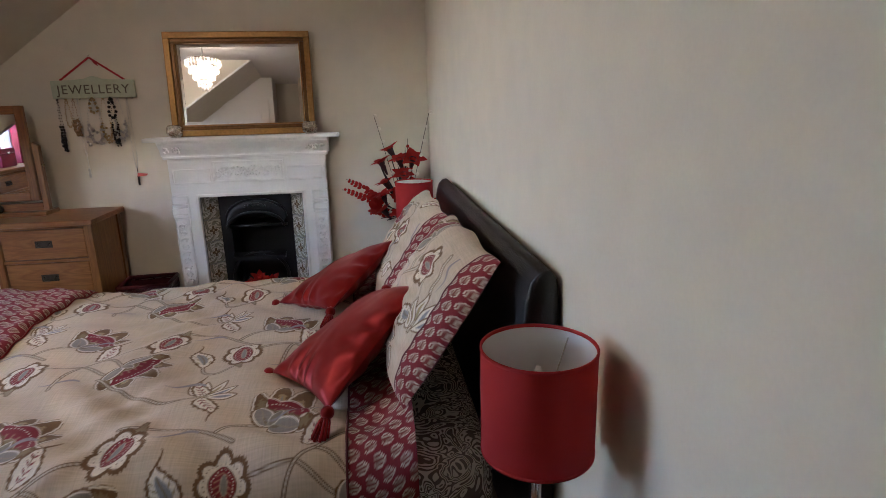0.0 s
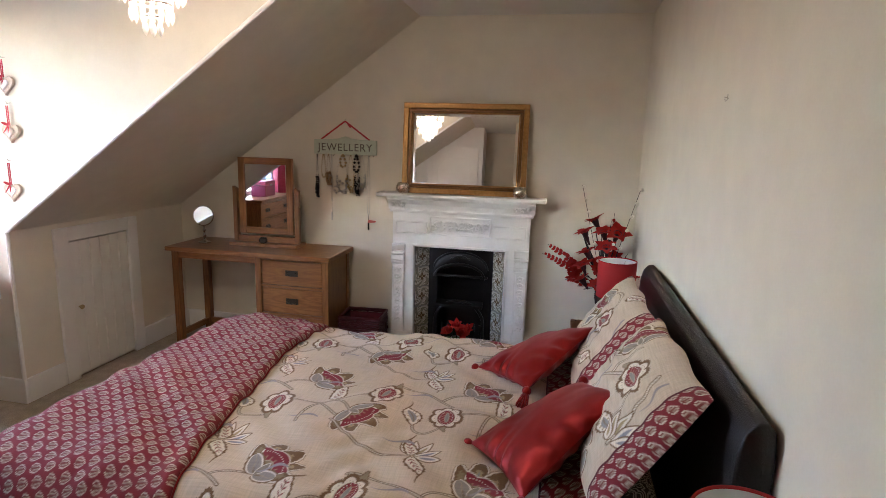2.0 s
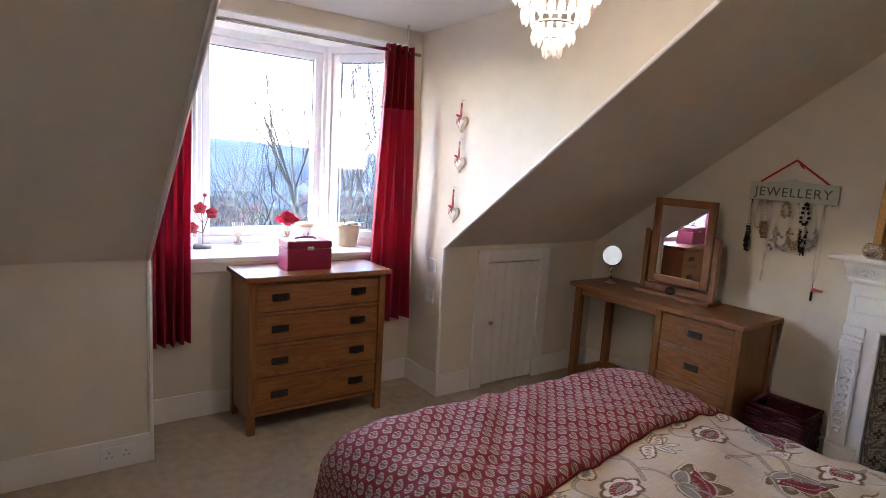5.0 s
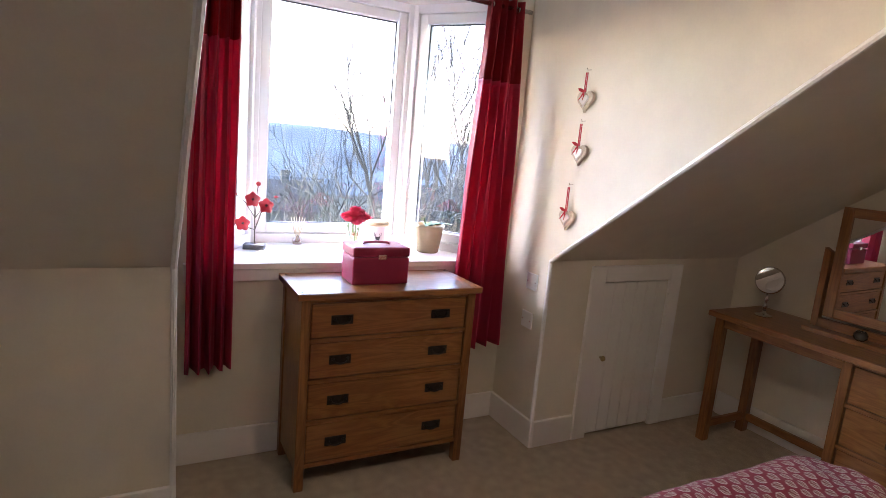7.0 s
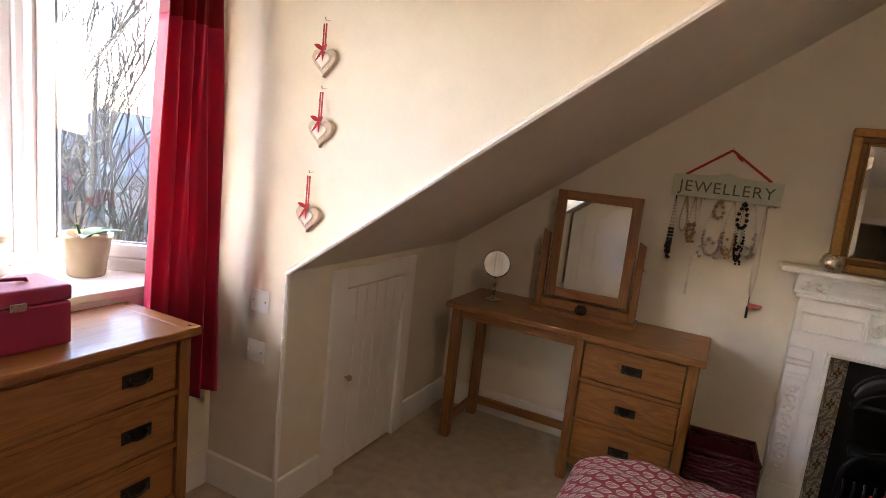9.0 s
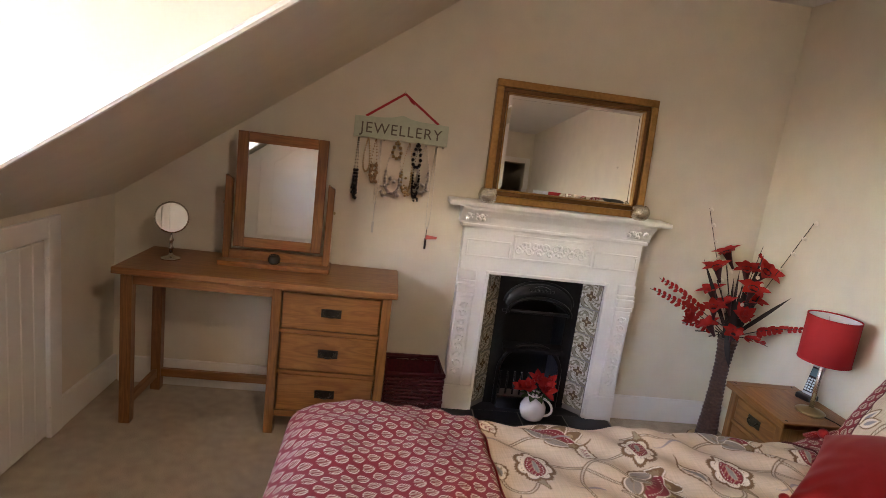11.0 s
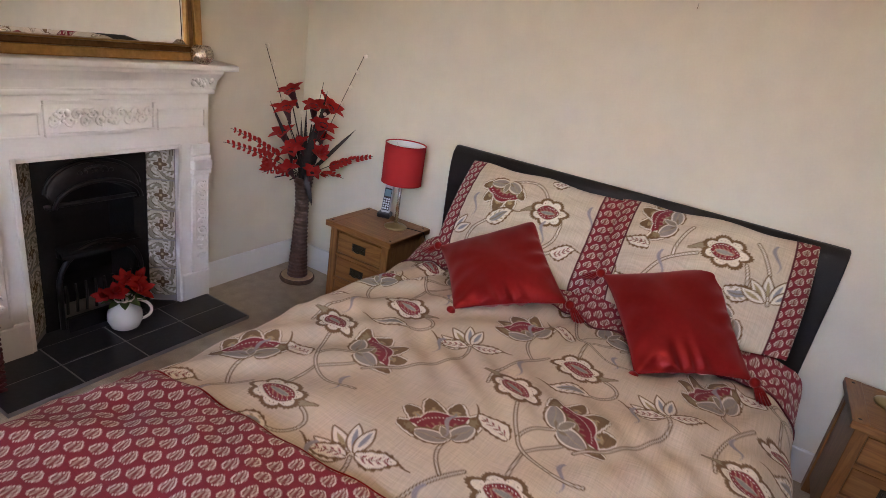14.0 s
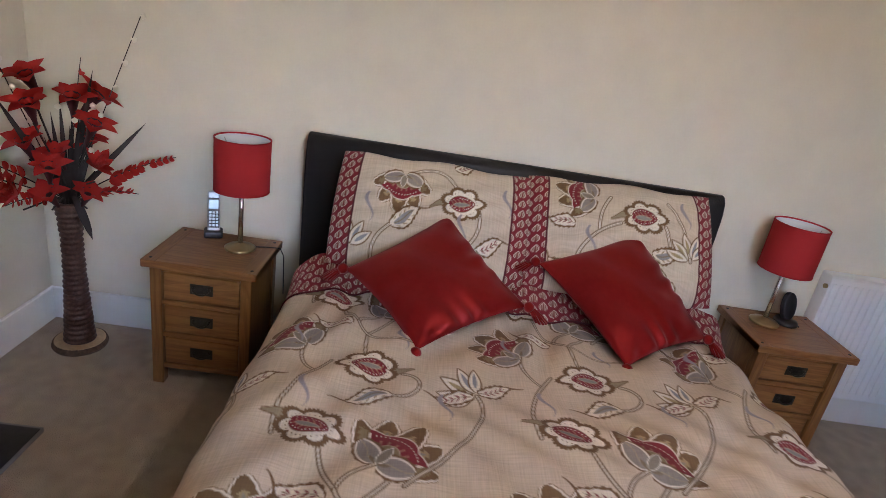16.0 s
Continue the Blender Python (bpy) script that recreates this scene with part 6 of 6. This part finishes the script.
part("ribbon", bm, RIBBON, jb_)
part("hook", tube([(0, 0.018, 0.205), (0, -0.006, 0.198), (0, -0.008, 0.188)], 0.002, 6), CHROME, jb_)
NX = [-0.215, -0.165, -0.125, -0.085, -0.012, 0.05, 0.095, 0.135, 0.195, 0.225]
for x in NX:
    part("peg", tube([(x, -0.006, -0.058), (x, -0.022, -0.062)], 0.003, 6), CHROME, jb_)


def necklace(x, length, width, mat, bead_r, label, drop=None, dropmat=None, step=None, second=None):
    ob = thing("necklace", label, "necklace", "necklaces on the jewellery board", (-1.302 + x, 3.618, 1.468))
    bm = bmesh.new()
    n = max(10, int(length * 2.2 / (step or bead_r * 2.1)))
    for k in range(n):
        t = 2 * math.pi * k / n
        zz = -length / 2 + length / 2 * math.cos(t)
        xx = width / 2 * math.sin(t) * (0.35 + 0.65 * (-zz / length))
        big = 1.0 if second is None else (0.55 if zz > -length * 0.55 else 1.35)
        bead(bm, (xx, 0.006 * math.sin(k * 2.1), zz), bead_r * big * 1.15)
    part("string", bm, mat, ob, smooth=True)
    if second is not None:
        for k in range(16):
            at = (random.uniform(-width / 2, width / 2), random.uniform(-0.012, 0.0), -length + random.uniform(-0.015, 0.09))
            part("stone", bead(bmesh.new(), at, bead_r * random.uniform(1.0, 2.1)), second, ob, smooth=True)
    if drop:
        bm = tube([(0, 0, -length), (0, 0, -length - drop)], 0.0018, 5)
        box(-0.006, 0.006, -0.003, 0.003, -length - drop - 0.06, -length - drop, 0.001, bm)
        part("pendant", bm, dropmat or mat, ob)


necklace(-0.215, 0.30, 0.020, BEADBLACK, 0.006, "string of black and brown beads", second=BEADBLACK)
necklace(-0.165, 0.17, 0.045, BEADGOLD, 0.0045, "short chain of small gold beads")
necklace(-0.125, 0.22, 0.040, BEADSTONE, 0.006, "necklace of amber stones and beads", second=BEADSTONE)
necklace(-0.100, 0.34, 0.022, BEADSILVER, 0.0022, "long silver chain with a bar pendant", drop=0.09, step=0.006)
necklace(-0.012, 0.085, 0.060, BEADGOLD, 0.009, "short gold bead bracelet")
necklace(-0.020, 0.27, 0.110, BEADSILVER, 0.006, "wide necklace of silver beads", second=BEADSILVER)
necklace(0.050, 0.26, 0.070, BEADGOLD, 0.005, "gold necklace with large stones", second=BEADGOLD)
necklace(0.095, 0.12, 0.055, BEADBLACK, 0.009, "bunched black bead necklace")
necklace(0.100, 0.28, 0.045, BEADBLACK, 0.005, "long necklace of black beads", second=BEADBLACK)
necklace(0.135, 0.25, 0.080, BEADSILVER, 0.005, "silver chain with charms", second=BEADSILVER)
necklace(0.190, 0.44, 0.030, BEADSILVER, 0.0024, "long silver chain with a black tassel", drop=0.05, dropmat=BEADBLACK, step=0.006)
tb = thing("coral_charm", "small coral pink charm hanging with the tassel", "charm", at=(-1.095, 3.61, 0.985))
part("body", prism([(-0.02, -0.012), (0.04, -0.006), (0.045, 0.006), (-0.015, 0.012)], 1, -0.006, 0.006, bev=0.003), material("coral_resin", (0.62, 0.12, 0.09), 0.4), tb)

# ---- things on the sill and the chest ----
bx = thing("jewellery_box", "deep red leatherette jewellery case with a carrying handle", "box", at=(-2.916, 1.284, 0.909), turn=89)
part("body", box(-0.135, 0.135, -0.085, 0.085, 0, 0.125, 0.006), BOXRED, bx)
part("lid", box(-0.137, 0.137, -0.087, 0.087, 0.127, 0.172, 0.008), BOXRED, bx)
part("handle", tube([(-0.062, 0, 0.172), (-0.060, 0, 0.180), (0.0, 0, 0.184), (0.060, 0, 0.180), (0.062, 0, 0.172)], 0.006, 8), BOXRED, bx, smooth=True)
part("clasp", box(-0.020, 0.020, -0.093, -0.086, 0.116, 0.140, 0.003), CHROME, bx)
ENAMEL = material("red_enamel", (0.32, 0.010, 0.018), 0.3)
IRONWIRE = material("grey_wire", (0.10, 0.09, 0.085), 0.5, 0.5)
fo = thing("flower_ornament", "wire ornament with three red enamel flowers on a grey block", "ornament", at=(-3.45, 0.825, 0.955), turn=70)
part("base", box(-0.052, 0.052, -0.03, 0.03, 0, 0.026, 0.002), GREYBOX, fo)
for dx, dz, sz in ((-0.012, 0.255, 0.042), (0.055, 0.228, 0.042), (-0.058, 0.130, 0.042)):
    part("wire", tube([(0, 0, 0.026), (0, 0, 0.10), (dx * 0.5, 0, dz * 0.82), (dx, 0, dz)], 0.0030, 5), IRONWIRE, fo)
    bm = bmesh.new()
    for k in range(5):
        a = 1.2566 * k + 0.3
        petal(bm, (dx, -0.004, dz), (math.cos(a), -0.15, math.sin(a)), (0, -1, 0), sz, sz * 0.95, 0.1)
    bd_ = part("flower", bm, ENAMEL, fo, smooth=True)
    part("centre", bead(bmesh.new(), (dx, -0.008, dz), 0.007), STEM, bd_)
for dx, dz in ((-0.10, 0.275), (0.012, 0.335), (0.10, 0.275)):
    part("wire", tube([(0, 0, 0.16), (dx * 0.5, 0, dz * 0.86), (dx, 0, dz)], 0.0022, 5), IRONWIRE, fo)
    bm = bmesh.new()
    bmesh.ops.create_icosphere(bm, subdivisions=2, radius=1, matrix=Matrix.Translation((dx, 0, dz)) @ Matrix.Diagonal((0.012, 0.006, 0.012 if abs(dx) < 0.05 else 0.006, 1)))
    part("bud", bm, ENAMEL, fo, smooth=True)
df = thing("reed_diffuser", "small glass reed diffuser with pale sticks", "diffuser", at=(-3.585, 1.075, 0.955))
part("bottle", lathe([(0.024, 0), (0.026, 0.004), (0.026, 0.030), (0.012, 0.042), (0.012, 0.052), (0.009, 0.052), (0.009, 0.042)], 20), CRYSTAL, df, smooth=True)
part("oil", lathe([(0.022, 0.003), (0.023, 0.018)], 20), BEADSTONE, df)
for k in range(6):
    a = -0.25 + 0.1 * k
    part("reed", tube([(0, 0, 0.01), (0.13 * math.sin(a) * 0.3, 0.15 * math.sin(a), 0.15)], 0.002, 5), WAX, df)
rv = thing("rose_vase", "small glass vase with a posy of pink-red silk roses", "flowers", at=(-3.33, 1.315, 0.955))
part("glass", lathe([(0.030, 0), (0.034, 0.004), (0.034, 0.115), (0.031, 0.115), (0.031, 0.006)], 24), CRYSTAL, rv, smooth=True)
for k in range(14):
    a, r = 2.4 * k, 0.008 + 0.0042 * k
    c = Vector((r * math.cos(a), r * math.sin(a), 0.215 + 0.010 * math.cos(k * 1.1) - r * 0.85))
    bm = bmesh.new()
    for ring in range(3):
        for j in range(5):
            t = 1.2566 * j + ring * 0.6
            petal(bm, c, (math.cos(t) * (0.4 + 0.35 * ring), math.sin(t) * (0.4 + 0.35 * ring), 0.75 - 0.28 * ring), (0, 0, 1), 0.034 + 0.006 * ring, 0.046, 0.35, 4)
    part("rose", bm, PINKPETAL, rv, smooth=True)
    part("stem", tube([(c.x * 0.3, c.y * 0.3, 0.008), tuple(c)], 0.002, 5), GREEN, rv)
jar = thing("lidded_jar", "white china jar with a stag's head printed on it", "jar", at=(-3.52, 1.515, 0.955))
part("body", lathe([(0.056, 0), (0.064, 0.006), (0.064, 0.125)], 28), CERAMIC, jar, smooth=True)
part("lid", lathe([(0.066, 0.125), (0.069, 0.129), (0.069, 0.142), (0.058, 0.149)], 28), PALEWOOD, jar, smooth=True)
bm = prism([(-0.010, -0.012), (0.010, -0.012), (0.014, 0.006), (-0.014, 0.006)], 1, -0.0665, -0.0642)
for s in (-1, 1):
    tube([(s * 0.006, -0.0660, 0.004), (s * 0.020, -0.0640, 0.016), (s * 0.018, -0.0645, 0.030)], 0.0018, 5, bm)
    tube([(s * 0.014, -0.0655, 0.011), (s * 0.010, -0.0665, 0.024)], 0.0015, 5, bm)
bm.transform(Matrix.Rotation(radians(75), 4, "Z") @ Matrix.Translation((0, 0, 0.06)))
part("print", bm, STEM, jar)
pt = thing("flower_pot", "gold glazed plant pot with an orchid's leaves", "plant", at=(-3.36, 1.77, 0.955))
part("pot", lathe([(0.060, 0), (0.064, 0.004), (0.084, 0.140), (0.089, 0.145), (0.089, 0.160), (0.082, 0.160), (0.077, 0.130)], 32), POT, pt, smooth=True)
part("soil", lathe([(0.079, 0.134), (0.070, 0.140), (0.001, 0.143)], 24), SOIL, pt)
bm = bmesh.new()
for a, ln in ((0.3, 0.11), (-0.6, 0.10), (2.2, 0.09), (-1.6, 0.06)):
    petal(bm, (0, 0, 0.140), (math.sin(a), math.cos(a), 0.6), (0, 0, 1), ln * 1.2, 0.048, -0.4)
part("leaf", bm, GREEN, pt, smooth=True)
part("shoot", tube([(0.0, -0.02, 0.140), (0.01, -0.04, 0.20), (0.0, -0.055, 0.185)], 0.005, 6), GREEN, pt)

# ---- chandelier ----
ch = thing("chandelier", "lit tiered chandelier of glass drops on the ceiling", "ceiling light", at=(-1.08, 1.36, 0))
part("ceiling_plate", lathe([(0.13, 2.44), (0.13, 2.425), (0.10, 2.415)], 32), CHROME, ch, smooth=True)
part("rod", tube([(0, 0, 2.42), (0, 0, 2.15)], 0.006, 8), CHROME, ch)
drop_bm = lathe([(0.0005, -0.058), (0.0065, -0.046), (0.009, -0.034), (0.006, -0.020), (0.0025, -0.014), (0.006, -0.006), (0.004, 0.0), (0.0005, 0.004)], 6)
DROP = mesh_of(drop_bm, "crystal_drop", FROST, True)
for r, zt, n in ((0.165, 2.21, 30), (0.135, 2.145, 26), (0.100, 2.08, 20), (0.062, 2.015, 14), (0.026, 1.975, 6)):
    rg = part("ring", lathe([(r - 0.003, zt), (r + 0.003, zt), (r + 0.003, zt + 0.008), (r - 0.003, zt + 0.008), (r - 0.003, zt)], 32, cap=False), CHROME, ch, smooth=True)
    for k in range(n):
        a = 6.28318 * k / n
        o = new("crystal_drop", DROP)
        o.parent = rg
        o.matrix_local = pose(r * math.cos(a), r * math.sin(a), zt, 0, 0, math.degrees(a))
for k in range(3):
    a = 2.094 * k
    part("bulb", bead(bmesh.new(), (0.045 * math.cos(a), 0.045 * math.sin(a), 2.19), 0.026, 2), BULB, ch, smooth=True)

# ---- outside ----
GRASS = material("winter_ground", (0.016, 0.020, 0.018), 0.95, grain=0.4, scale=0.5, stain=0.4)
# the blue haze of distance is put into the hillside's colour
FARWOOD = material("hazy_winter_woods", (0.022, 0.034, 0.044), 0.95, grain=0.45, scale=0.35, stain=0.4)
ROOF = material("grey_slate_roof", (0.018, 0.022, 0.026), 0.7, grain=0.2, scale=3, stain=0.2)
RENDERW = material("pale_rendered_wall", (0.034, 0.040, 0.042), 0.9, grain=0.1, scale=3, stain=0.15)
TWIG = material("bare_branch_bark", (0.020, 0.020, 0.018), 0.9, grain=0.3, scale=20)
TREEBARK = material("grey_tree_bark", (0.030, 0.029, 0.025), 0.9, grain=0.3, scale=20)
# lighter copy of TWIG, with sunlight on the twigs put into its colour
LITTWIG = material("sunlit_branch_bark", (0.055, 0.056, 0.046), 0.9, grain=0.3, scale=20)
for m in (GRASS, FARWOOD, ROOF, RENDERW, TWIG, LITTWIG, TREEBARK):
    m.node_tree.nodes["Principled BSDF"].inputs["Specular IOR Level"].default_value = 0.05
setting("ground", box(-900, 60, -700, 700, -10.4, -10.0), GRASS)
bm = bmesh.new()
rows_ = []
for i in range(41):
    row = []
    for j in range(4):
        y = -600 + i * 30
        h = (-10, -2, 4.5, 7.8)[j] + (0, 1, 1.6, 1.6)[j] * math.sin(i * 0.55 + j) + (0, 0.6, 0.8, 1.0)[j] * math.sin(i * 1.7)
        row.append(bm.verts.new((-(120, 190, 270, 340)[j], y, h)))
    rows_.append(row)
for a, b in zip(rows_, rows_[1:]):
    for j in range(3):
        bm.faces.new((a[j], b[j], b[j + 1], a[j + 1]))
setting("backdrop", bm, FARWOOD, "wooded hillside in winter, its colour tinted blue by haze")


def house(at, turn, w, d, h, rise):
    ob = thing("house", "pale rendered house with a grey slate roof below the window", "house", "houses outside", at, turn)
    part("wall", box(-w / 2, w / 2, -d / 2, d / 2, 0, h), RENDERW, ob)
    rf = part("roof", prism([(-d / 2 - 0.3, h), (d / 2 + 0.3, h), (0, h + rise)], 0, -w / 2 - 0.2, w / 2 + 0.2), ROOF, ob)
    part("chimney", box(w * 0.3, w * 0.3 + 0.7, -0.5, 0.5, h + rise * 0.6, h + rise + 1.0, 0.02), RENDERW, rf)
    for k in range(4):
        part("window", box(-w / 2 + 0.8 + k * w / 4.2, -w / 2 + 1.7 + k * w / 4.2, -d / 2 - 0.03, -d / 2, h * 0.45, h * 0.8), PHONEBLACK, ob)


house((-58, 8, -10), 90, 14, 8, 4.6, 2.6)
house((-62, 30, -10), 82, 12, 8, 4.6, 2.6)
house((-55, -12, -10), 98, 12, 8, 4.2, 2.4)


def bare_tree(at, height, mat, seed, spread=0.55, depth=6, taper=0.55, lift=0.12, girth=0.014):
    r = random.Random(seed)
    ob = thing("bare_tree", "bare winter tree with fine twigs outside the window", "tree", "trees outside", at)
    trunk, crown = bmesh.new(), bmesh.new()

    def grow(p, d, ln, rad, level):
        pts, q = [p], p
        for s in range(3):
            d = (d + Vector((r.uniform(-1, 1), r.uniform(-1, 1), r.uniform(-0.4, 0.8))) * 0.16).normalized()
            q = q + d * ln / 3
            pts.append(q)
        tube(pts, [rad, rad * 0.88, rad * 0.76, rad * 0.62], 5 if level < 2 else 3, trunk if level < 2 else crown)
        if level >= depth:
            return
        for k in range(3 if level else 4):
            a = r.uniform(0, 6.283)
            side = d.cross(Vector((math.cos(a), math.sin(a), 0.3))).normalized()
            nd = (d * (1 - spread * 0.5) + side * spread * r.uniform(0.7, 1.3) + Vector((0, 0, lift))).normalized()
            grow(pts[r.choice((1, 2, 3)) if k else 3], nd, ln * r.uniform(0.62, 0.82), rad * taper, level + 1)
    grow(Vector((0, 0, 0)), Vector((0, 0, 1)), height * 0.33, height * girth, 0)
    part("trunk", trunk, mat, ob, smooth=True)
    part("crown", crown, mat, ob)


bare_tree((-13.5, 6.1, -10.0), 17.0, TREEBARK, 3, 0.46, 6, 0.70, 0.40, 0.0078)
for k, (x, y, h) in enumerate(((-15.5, 2.6, 8.2), (-17.0, 4.6, 8.0), (-22.0, 10.5, 8.2), (-18.0, -0.5, 7.4), (-14.0, 10.0, 8.6), (-20.0, 7.0, 8.0), (-12.0, 3.6, 7.2), (-24.0, 3.0, 8.0), (-16.0, 13.5, 8.0), (-12.5, 0.5, 7.0))):
    bare_tree((x, y, -10.0), h + 4.4, TWIG if k % 3 else LITTWIG, 8 + k * 5, 0.62)
